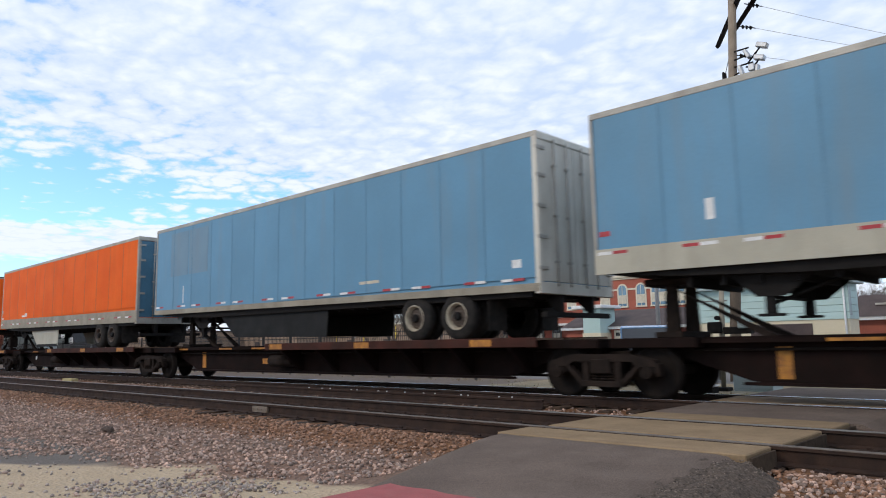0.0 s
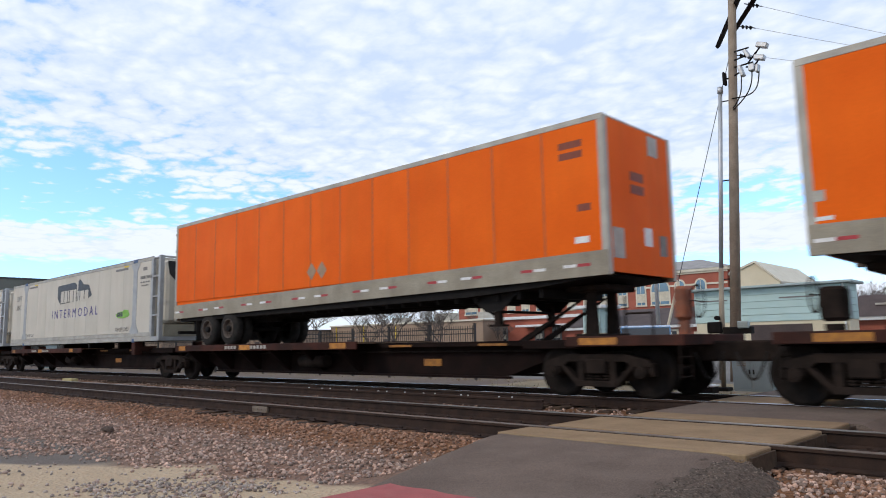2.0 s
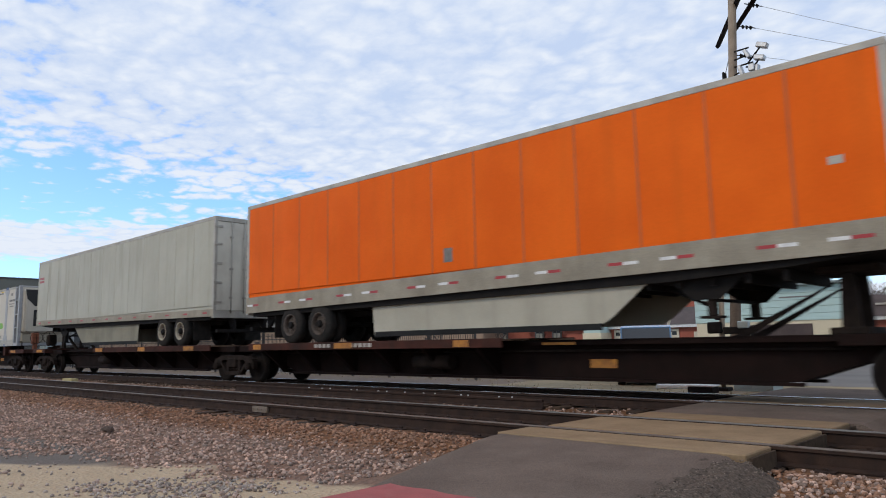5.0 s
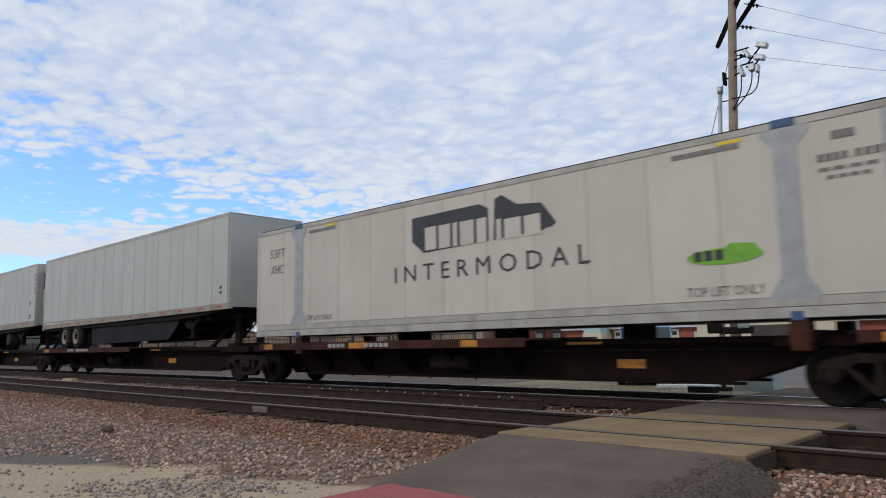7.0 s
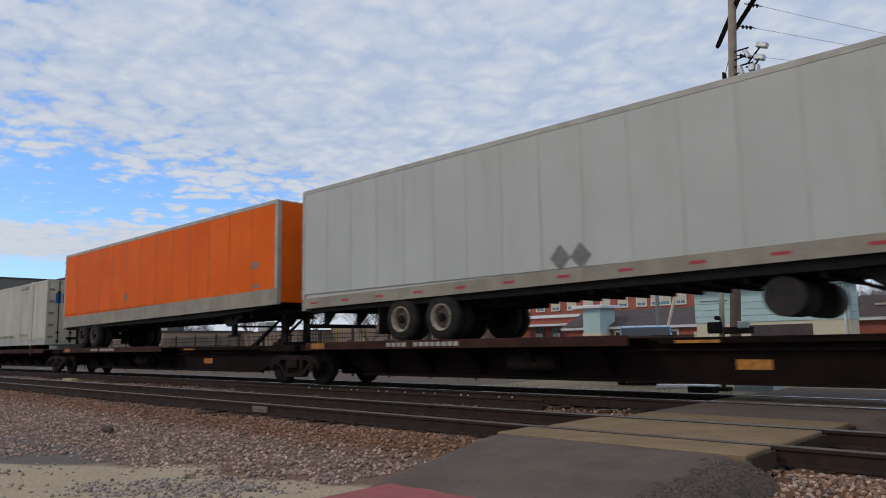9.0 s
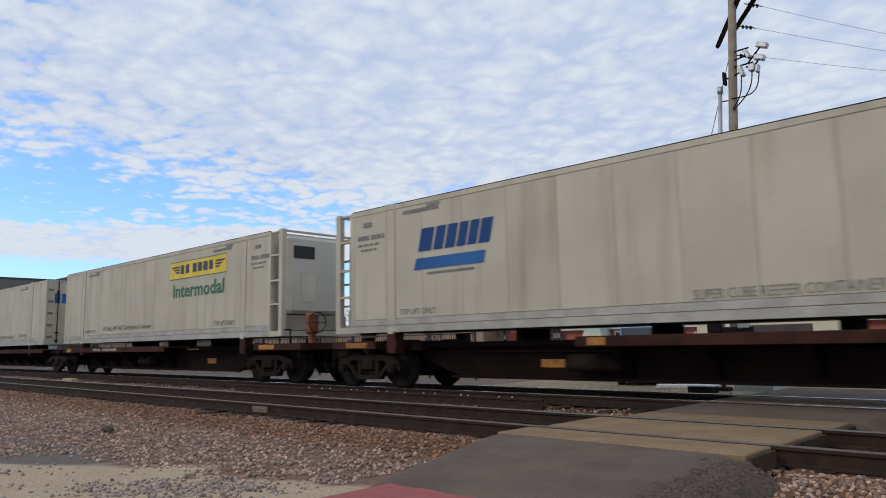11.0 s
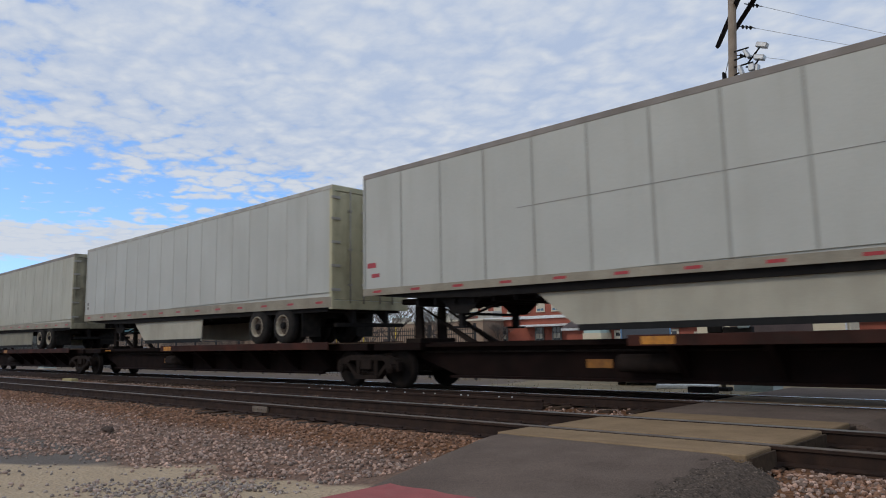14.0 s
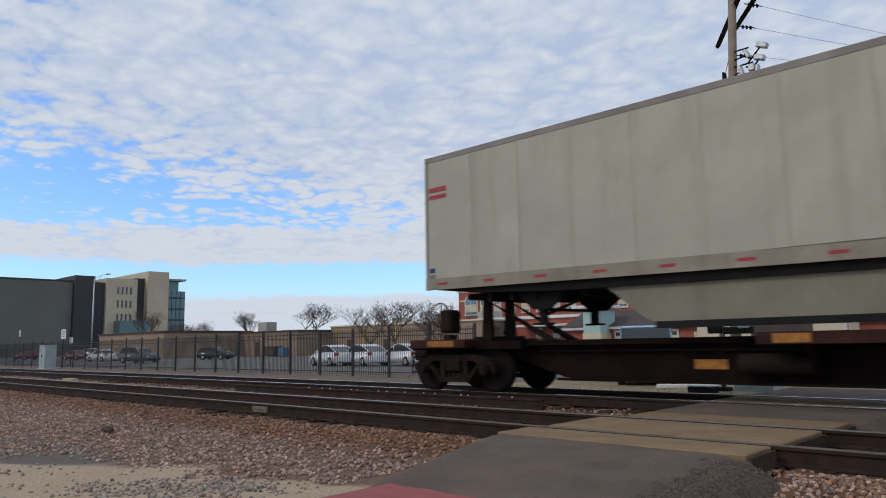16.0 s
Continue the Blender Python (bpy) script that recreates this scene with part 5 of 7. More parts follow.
def build_spine(u, x0, x1, shelf, load, ends, label):
    """One unit of an articulated spine car, from x0 to x1 of its load. shelf: the half with the wheel deck; ends: car ends with couplers."""
    t = thing("spine_car_unit", label, "railway wagon", group="spine car units")
    T0, T1 = x0, x1
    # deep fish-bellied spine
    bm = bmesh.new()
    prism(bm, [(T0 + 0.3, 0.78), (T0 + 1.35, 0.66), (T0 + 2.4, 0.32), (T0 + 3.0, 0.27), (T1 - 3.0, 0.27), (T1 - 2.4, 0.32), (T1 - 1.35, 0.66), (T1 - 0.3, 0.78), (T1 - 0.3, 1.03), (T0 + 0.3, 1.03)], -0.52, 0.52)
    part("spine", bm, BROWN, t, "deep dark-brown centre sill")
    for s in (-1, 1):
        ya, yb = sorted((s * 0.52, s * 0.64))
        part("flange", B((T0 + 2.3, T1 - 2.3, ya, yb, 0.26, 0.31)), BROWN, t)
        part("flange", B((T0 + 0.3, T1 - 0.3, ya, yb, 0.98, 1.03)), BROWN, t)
    # wheel deck, carried by tapering brackets
    d0, d1 = (0.15, 9.3) if shelf == "L" else (LEN - 9.3, LEN - 0.15)
    part("wheel_deck", B((d0, d1, -1.27, -0.40, 1.035, 1.065), (d0, d1, 0.40, 1.27, 1.035, 1.065)), DECKTOP, t, "worn rusty tread plate deck")
    edge = part("deck_edge", B((d0, d1, -1.30, -1.255, 0.90, 1.085), (d0, d1, 1.255, 1.30, 0.90, 1.085), bev=0.008), DECKRUST, t, "rusted deck edge beam")
    ym = mesh_of("marker", B((0, 0.70, -1.3035, -1.2985, 0.925, 1.06)), YELLOW)
    rng = random.Random(int(u * 10) + 500)
    for k in range(3 if u > 0 else 1):
        part("marker", ym, None, edge, "faded yellow paint patch", Matrix.LocRotScale((d0 + 0.25 + k * (d1 - d0 - 1.3) / 2.0 * rng.uniform(0.9, 1.02), 0, 0), None, (rng.uniform(0.5, 1.0), 1, 1)))
    for k in range(12):   # stencilled characters that cannot be made out
        if shelf == "L":
            part("stencil", B((d0 + 3.1 + 0.17 * k + (0.2 if k > 3 else 0), d0 + 3.22 + 0.17 * k + (0.2 if k > 3 else 0), -1.3025, -1.2985, 0.95, 1.04)), ALU, edge)
    for k in range(6):
        xb = d0 + 0.7 + k * (d1 - d0 - 1.4) / 5
        if T0 + 1.2 < xb < T1 - 1.2:
            for s in (-1, 1):
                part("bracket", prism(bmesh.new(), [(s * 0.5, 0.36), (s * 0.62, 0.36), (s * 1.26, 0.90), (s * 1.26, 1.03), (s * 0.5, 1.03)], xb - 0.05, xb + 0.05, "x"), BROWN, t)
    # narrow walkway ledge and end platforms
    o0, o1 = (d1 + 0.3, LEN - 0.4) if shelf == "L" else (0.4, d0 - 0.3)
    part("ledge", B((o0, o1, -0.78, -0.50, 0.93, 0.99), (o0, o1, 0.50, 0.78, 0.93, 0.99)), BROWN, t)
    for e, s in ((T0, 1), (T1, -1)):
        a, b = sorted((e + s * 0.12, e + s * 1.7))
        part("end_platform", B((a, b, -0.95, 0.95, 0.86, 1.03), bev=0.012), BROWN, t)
    # side markers
    for xb in (o0 + 0.3, (o0 + o1) / 2, o1 - 1.2)[:3 if u > 60 else 1]:
        part("marker", B((xb, xb + 0.75, -0.7835, -0.779, 0.935, 0.985)), YELLOW, t)
    mk = (d0 - 1.3) if shelf == "R" else (d1 + 1.5)
    part("marker", B((mk, mk + 0.55, -0.525, -0.5215, 0.50, 0.66)), YELLOW, t)
    if 100 < u < 120:
        part("marker", B((T0 + 2.6, T0 + 2.8, -0.525, -0.5215, 0.58, 0.76)), WHITETAPE, t, "small white paint patch")
    if shelf == "R" and u > 120:
        part("marker", B((T0 + 2.8, T0 + 3.02, -0.525, -0.5215, 0.36, 0.86)), YELLOW, t, "upright yellow paint patch")
    # tubes, hoses, valve box
    bm = tube(bmesh.new(), (T0 + 1.5, -0.60, 0.82), (T1 - 1.5, -0.60, 0.82), 0.022, n=8)
    part("brake_pipe", bm, TRUCKMAT, t)
    part("air_reservoir", tube(bmesh.new(), (6.4, -0.76, 0.60), (7.5, -0.76, 0.60), 0.16, n=16), TRUCKMAT, t)
    # supports of the load
    if load == "container":
        for xc in (1.98, LEN - 1.98):
            for s in (-1, 1):
                bm = bmesh.new()
                ya, yb = sorted((s * 0.5, s * 1.28))
                box(bm, xc - 0.16, xc + 0.16, ya, yb, 0.92, 1.10, bev=0.01)
                ya, yb = sorted((s * 1.0, s * 1.29))
                box(bm, xc - 0.13, xc + 0.13, ya, yb, 0.80, 1.25, bev=0.01)
                part("pedestal", bm, DECKRUST, t, "container pedestal bracket")
        for xc in (5.0, 8.0, 11.0):
            part("bearer", B((xc - 0.08, xc + 0.08, -0.5, 0.5, 1.03, 1.27)), BROWN, t)
    else:
        # hitch stand below the kingpin
        xc = 0.95 if load == "L" else LEN - 0.95
        s = 1 if load == "L" else -1
        bm = bmesh.new()
        for y in (-0.38, 0.38):
            prism(bm, [(xc - 0.14, 1.03), (xc + 0.14, 1.03), (xc + 0.09, 1.95), (xc - 0.09, 1.95)], y - 0.05, y + 0.05)
            prism(bm, [(xc + s * 0.05, 1.88), (xc + s * 0.2, 1.80), (xc + s * 1.75, 1.03), (xc + s * 1.5, 1.03)], y - 0.045, y + 0.045)
        box(bm, xc - 0.45, xc + 0.45, -0.55, 0.55, 1.93, 2.06, bev=0.03)
        box(bm, xc - 0.25, xc + 0.25, -0.6, 0.6, 1.03, 1.13, bev=0.01)
        part("hitch", bm, TRUCKMAT, t, "folding trailer hitch stand")
    # car ends: couplers, hand brake, ladder rails
    for e in ends:
        s = -1 if e == "L" else 1
        b = T0 if e == "L" else T1
        def XX(a, c):
            return sorted((b + s * a, b + s * c))
        bm = B((*XX(-0.2, 1.55), -0.16, 0.16, 0.66, 0.92), (*XX(1.5, 2.15), -0.14, 0.10, 0.62, 0.96), bev=0.03)
        part("coupler", bm, TRUCKMAT, t, "knuckle coupler")
        far = e == "R"
        w1 = 1.75 if far else 1.1
        part("end_beam", B((*XX(-0.5, w1), -1.28, 1.28, 0.90, 1.08), bev=0.012), DECKRUST, t)
        part("marker", B((*XX(-0.2, 0.55), -1.2845, -1.2795, 0.93, 1.05)), YELLOW, t)
        bm = bmesh.new()
        for k in range(4):
            tube(bm, (b + s * (w1 - 0.08), -1.27, 0.88 - 0.16 * k), (b + s * (w1 - 0.08), -0.85, 0.88 - 0.16 * k), 0.014, n=6)
        tube(bm, (b + s * (w1 - 0.08), -1.27, 0.95), (b + s * (w1 - 0.08), -1.27, 0.35), 0.014, n=6)
        tube(bm, (b + s * (w1 - 0.08), -0.85, 0.95), (b + s * (w1 - 0.08), -0.85, 0.35), 0.014, n=6)
        if far:
            tube(bm, (b + s * 0.7, -1.2, 1.08), (b + s * 0.7, -1.2, 1.75), 0.02, n=6)
            tube(bm, (b + s * 1.2, -1.2, 1.08), (b + s * 1.2, -1.2, 1.45), 0.02, n=6)
            tube(bm, (b + s * 0.7, -1.2, 1.45), (b + s * 1.2, -1.2, 1.45), 0.02, n=6)
        part("grab_iron", bm, TRUCKMAT, t)
        o = 1.55 if far else 0.40
        if far:
            bm = B((*XX(o - 0.13, o + 0.10), -0.90, -0.58, 1.32, 1.88), bev=0.05)
            box(bm, *XX(o - 0.08, o + 0.06), -0.82, -0.66, 1.05, 1.32)
            hb = part("hand_brake", bm, RUSTORANGE, t, "rust-orange hand brake housing")
        else:
            bm = B((*XX(o - 0.20, o + 0.14), -0.92, -0.55, 1.22, 1.72), bev=0.05)
            box(bm, *XX(o - 0.12, o + 0.10), -0.85, -0.60, 1.05, 1.18)
            hb = part("hand_brake", bm, TRUCKMAT, t, "dark hand brake housing")
        ring = bmesh.new()
        pts = [(b + s * (o + 0.24), -0.75 + 0.27 * math.cos(a), 1.62 + 0.27 * math.sin(a)) for a in [2 * math.pi * k / 16 for k in range(16)]]
        sweep(ring, [Vector(q) for q in pts + pts[:1]], 0.014)
        for k in (0, 4):
            tube(ring, pts[k], pts[k + 8], 0.01, n=6)
        part("brake_wheel", ring, TRUCKMAT, hb)
        bm = bmesh.new()
        pz = [(b + s * (1.5 + 0.5 * k / 8), -0.35, 0.78 - 0.45 * math.sin(math.pi * k / 8)) for k in range(9)]
        for p0, p1 in zip(pz, pz[1:]):
            tube(bm, p0, p1, 0.02, n=6)
        part("air_hose", bm, TYRE, t)
    return rolling(t, u)


RUSTMARK = mat("dark_red_stencil", (0.20, 0.035, 0.012), None, 0.6, scale=9, bump=0.0)
RUSTORANGE = mat("rust_orange_paint", (0.26, 0.075, 0.03), (0.16, 0.05, 0.025), 0.75, scale=6, dirty=0.4)


# Loads from the head of the train: place of the left end, and what is carried.
O_LABEL = "orange box trailer with grey side rails, riding on a spine car"
LOADS = [
    ("A", 144.75, "R"), ("B", 127.40, "R"), ("C", 109.80, "R"), ("D", 90.43, "L"), ("E", 73.15, "L"), ("F", 55.73, "L"), ("G", 38.02, "L"), ("H", 19.98, "R"),
    ("K", 1.14, "L"), ("L", -16.56, "L"), ("M", -33.91, "L"), ("N", -51.25, "L"), ("O", -69.55, "R"), ("Q", -88.06, "L"), ("R", -106.71, "R"), ("S", -123.99, "R"), ("T", -141.36, "R"), ("U", -158.94, "R")]


def build_train():
    W, Rr = WHITETAPE, REDTAPE
    build_trailer(144.75, "L", BLUE, "blue box trailer with a deep white side rail", gap=0.0013, rail=SKIRTWHITE, rail_h=0.42, tape="pairs", marks=((2.03, 2.86, 0.14, 0.34, W), (0.1, 2.80, 0.22, 0.09, Rr)))
    build_trailer(127.40, "L", BLUE, "long dusty blue box trailer with a dark side skirt", gap=0.0013, rail_h=0.13, skirt=SKIRTDARK, tape="pairs", marks=((2.0, 2.45, 0.05, 0.55, W), (15.5, 2.42, 0.22, 0.16, W), (10.9, 2.42, 0.7, 0.07, BLIND), (1.11, 3.36, 1.20, 1.44, FADEDBLUE), (2.37, 3.36, 1.20, 1.44, FADEDBLUE)), skirt_x=(4.1, 9.5))
    build_trailer(109.80, "L", ORANGE, "orange box trailer with blue rear doors and a white skirt", dark_rims=True, rail_h=0.42, skirt=SKIRTWHITE, door=BLUEDOOR, tape="pairs", marks=((3.7, 2.62, 0.32, 0.17, W), (3.3, 2.62, 0.4, 0.08, W), (0.1, 2.9, 0.16, 0.16, ALU), (0.1, 2.62, 0.25, 0.06, W)), skirt_x=(4.2, 7.9))
    _, d = build_trailer(90.43, "R", ORANGE, "orange box trailer with stencilled marks near its nose", dark_rims=True, rail_h=0.42, tape="pairs", marks=((15.2, 4.52, 0.5, 0.13, RUSTMARK), (15.2, 4.32, 0.5, 0.13, RUSTMARK), (15.56, 3.32, 0.28, 0.13, RUSTMARK), (15.48, 2.74, 0.30, 0.12, W)))
    for a, b, z, h, mm in ((-1.12, -0.72, 2.45, 0.55, ALU), (0.35, 0.75, 4.55, 0.4, ALU), (-0.4, 0.1, 3.95, 0.17, RUSTMARK), (-0.4, 0.1, 3.70, 0.17, RUSTMARK), (0.05, 0.35, 2.75, 0.35, W), (0.65, 0.95, 2.6, 0.4, FADED)):
        part("decal", B((LEN + 0.0005, LEN + 0.006, a, b, z, z + h)), mm, d)
    bm = bmesh.new()
    for c in (7.52, 7.95):
        prism(bm, [(c - 0.20, 2.90), (c, 2.68), (c + 0.20, 2.90), (c, 3.12)], -1.305, -1.2955)
    part("placard", bm, TANWALL, d, "two faded tan diamond placards")
    build_container(73.15, "R", CWHITE, "white refrigerated container with violet lettering and grey posts", "violet")
    build_container(55.73, "R", CWHITE, "white refrigerated container with a slanted blue mark", "slant")
    build_trailer(38.02, "R", ORANGE, "orange box trailer with a long white side skirt", dark_rims=True, rail_h=0.42, skirt=SKIRTWHITE, tape="pairs", marks=((7.8, 2.7, 0.25, 0.3, FADED), (15.3, 3.4, 0.2, 0.12, ALU)), skirt_x=(3.7, 10.85))
    build_trailer(19.98, "L", OFFWHITE, "cream-white box trailer with stained rear doors", gap=0.0013, rail_h=0.2, skirt=SKIRTCREAM, marks=((0.20, 4.22, 0.55, 0.10, Rr), (0.20, 4.07, 0.55, 0.10, Rr)))
    build_container(1.14, "R", CWHITE, "white refrigerated container with black lettering and grey posts", "black")
    build_trailer(-16.56, "R", WHITE, "white plate trailer with a dark side skirt", gap=0.0013, rail_h=0.16, skirt=SKIRTDARK, seams=17, marks=((15.6, 2.75, 0.12, 0.1, BLACK), (15.6, 2.60, 0.12, 0.1, BLACK)), tandem=12.13, skirt_x=(3.2, 10.85))
    _, m = build_trailer(-33.91, "R", WHITE, "white refrigerated trailer with two grey diamond placards", gap=0.0013, rail_h=0.24, reefer=True, tank=True, tandem=11.2, seams=17, marks=((15.3, 3.1, 0.2, 0.25, FADED), (15.3, 2.5, 0.3, 0.2, FADED)) + tuple((15.85, 3.65 + 0.2 * k, 0.16, 0.13, Rr) for k in range(5)))
    bm = bmesh.new()
    for c in (8.02, 8.46):
        prism(bm, [(c - 0.22, 2.52), (c, 2.27), (c + 0.22, 2.52), (c, 2.77)], -1.305, -1.2955)
    part("placard", bm, FADED, m, "two grey diamond placards")
    build_trailer(-51.25, "R", ORANGE, "weathered orange box trailer with grey side rails", dark_rims=True, rail_h=0.42, tape="none", marks=((14.9, 3.2, 0.3, 0.2, FADED), (14.95, 2.65, 0.3, 0.1, FADED), (6.2, 2.75, 0.25, 0.25, FADED)))
    build_container(-69.55, "L", CREAM, "cream refrigerated container with a slanted blue mark", "slant", CREAM, 0.26, CREAM)
    build_container(-88.06, "R", CREAM, "cream refrigerated container with a yellow sign panel", "yellow", CREAM, 0.26, CREAM)
    build_container(-106.71, "L", CREAM, "cream refrigerated container with stained doors and blue mark", "slant", CREAM, 0.26, CREAM)
    _, sc = build_trailer(-123.99, "L", WHITE, "white trailer with plain dark panel joints and a pale skirt", rail=RAILGREY, rail_h=0.14, skirt=SKIRTWHITE, tape="red", joints=True, marks=((0.3, 2.55, 0.28, 0.09, Rr), (0.15, 2.78, 0.30, 0.12, Rr)), tandem=12.97, skirt_x=(4.8, 11.3), door=DOORGREEN, toprail=TOPRAIL)
    part("fender_panel", prism(bmesh.new(), [(14.02, 1.12), (14.42, 1.12), (14.42, 1.80), (14.12, 1.92), (13.95, 1.90)], -1.26, -1.235), SKIRTWHITE, sc, "pale panel behind the wheels")
    part("scratch", B((4.6, 14.1, -1.3005, -1.2985, 3.588, 3.596)), FADED, sc, "long dark scrape along the side")
    build_trailer(-141.36, "L", WHITE, "smooth white box trailer with a pale side skirt", gap=0.0013, rail=RAILGREY, rail_h=0.24, skirt=SKIRTWHITE, seams=17, marks=((0.25, 2.75, 0.16, 0.12, FADED), (0.25, 2.6, 0.16, 0.1, FADED)), skirt_x=(4.3, 9.4), door=DOORGREEN)
    build_trailer(-158.94, "L", OFFWHITE, "cream-white box trailer at the tail of the train", gap=0.0013, rail=RAILGREY, rail_h=0.22, skirt=SKIRTCREAM, marks=((0.12, 4.25, 0.52, 0.11, Rr), (0.12, 4.10, 0.52, 0.09, Rr), (0.12, 2.5, 0.16, 0.1, INKBLUE), (0.12, 2.36, 0.18, 0.1, FADED)), tandem=12.22, skirt_x=(4.2, 10.85), door=DOORGRIME, toprail=TOPRAIL)
    kinds = dict(A="L", B="L", C="L", D="R", E="container", F="container", G="R", H="L", K="container", L="R", M="R", N="R", O="container", Q="container", R="container", S="L", T="L", U="L")
    breaks = {"C": "L", "D": "R", "H": "L", "K": "R", "O": "L", "Q": "R", "U": "L"}
    joints = {}
    for (n0, u0, _), (n1, u1, _) in zip(LOADS, LOADS[1:]):
        if n0 in breaks and breaks[n0] == "L" and n1 in breaks:
            mid = (u0 + u1 + LEN) / 2
            half = 2.1
            joints[n0, "L"], joints[n1, "R"] = mid + half, mid - half
            build_truck(mid + half)
            build_truck(mid - half)
        else:
            mid = (u0 + u1 + LEN) / 2 - 0.1
            mid = {"A": 144.63, "E": 72.06, "S": -124.15}.get(n0, mid)
            joints[n0, "L"] = joints[n1, "R"] = mid
            build_truck(mid)
    joints["A", "R"] = 144.75 + LEN + 0.6
    build_truck(144.75 + LEN + 0.6)
    joints["U", "L"] = -158.4
    build_truck(-158.4)
    for n, u, shelf in LOADS:
        build_spine(u, joints[n, "L"] - u, joints[n, "R"] - u, shelf, kinds[n], breaks.get(n, ""), "dark brown articulated spine car unit with rusty deck edges")


build_train()


# ---- beyond the tracks ----
def plain(name, bm, material, label, category, kind="structure"):
    return tagged(new(name, mesh_of(name, bm, material)), label, category, kind=kind)


def sheet(name, x0, x1, y0, y1, z, material, label):
    bm = bmesh.new()
    bm.faces.new([bm.verts.new(v) for v in ((x0, y0, z), (x1, y0, z), (x1, y1, z), (x0, y1, z))])
    return plain(name, bm, material, label, "ground")


sheet("car_park", -260, -22, 23.5, 90, -0.44, LOT, "grey asphalt car park with parked cars")
sheet("road", -22, 60, 21.5, 62, -0.435, LOT, "grey asphalt road beyond the crossing")


def build_grass():
    rng = np.random.default_rng(21)
    vs, fs = [], []
    for k in range(5200):
        x, y = (rng.uniform(-15, 9), rng.uniform(15.6, 21.3)) if k < 3400 else (rng.uniform(-60, -15), rng.uniform(19.5, 21.6))
        z = ground_z(x, y)
        a, h, w = rng.uniform(0, 6.28), rng.uniform(0.02, 0.07), 0.02
        lean = rng.uniform(-0.06, 0.06, 2)
        b = len(vs)
        vs += [(x - w * math.cos(a), y - w * math.sin(a), z - 0.01), (x + w * math.cos(a), y + w * math.sin(a), z - 0.01), (x + lean[0], y + lean[1], z + h)]
        fs.append((b, b + 1, b + 2))
    me = bpy.data.meshes.new("dry_grass")
    me.from_pydata(vs, [], fs)
    me.materials.append(GRASS)
    tagged(new("dry_grass", me), "short dry yellow grass on the verge", "grass", kind="stuff")


build_grass()
sheet("verge", -15, 12, 15.7, 21.4, -0.345, GRASS, "strip of dry yellow grass beside the tracks")


def build_fence():
    f = thing("metal_fence", "dark steel picket fence along the car park", "fence", kind="structure")
    Y, z0, top = 20.6, -0.36, 1.66
    x_end, pitch = -17.9, 2.44
    n = 30
    pm = mesh_of("post", B((-0.04, 0.04, -0.04, 0.04, z0 - 0.1, top + 0.06), (-0.05, 0.05, -0.05, 0.05, top + 0.06, top + 0.09)), FENCEMAT)
    for i in range(n + 1):
        part("post", pm, None, f, "", pose(x_end - pitch * i, Y, 0))
    rm = mesh_of("rail", B((-pitch / 2 + 0.04, pitch / 2 - 0.04, -0.02, 0.02, -0.02, 0.02)), FENCEMAT)
    for i in range(n):
        for z in (z0 + 0.18, top - 0.30, top - 0.12):
            part("rail", rm, None, f, "", pose(x_end - pitch * (i + 0.5), Y, z))
    km = mesh_of("picket", B((-0.009, 0.009, -0.009, 0.009, z0 + 0.06, top)), FENCEMAT)
    far = bmesh.new()
    for i in range(n):
        for k in range(1, 20):
            x = x_end - pitch * i - k * pitch / 20
            if i < 14:
                part("picket", km, None, f, "", pose(x, Y, 0))
            else:
                box(far, x - 0.009, x + 0.009, Y - 0.009, Y + 0.009, z0 + 0.06, top)
    tagged(part("pickets", far, FENCEMAT, f), kind="stuff")


build_fence()


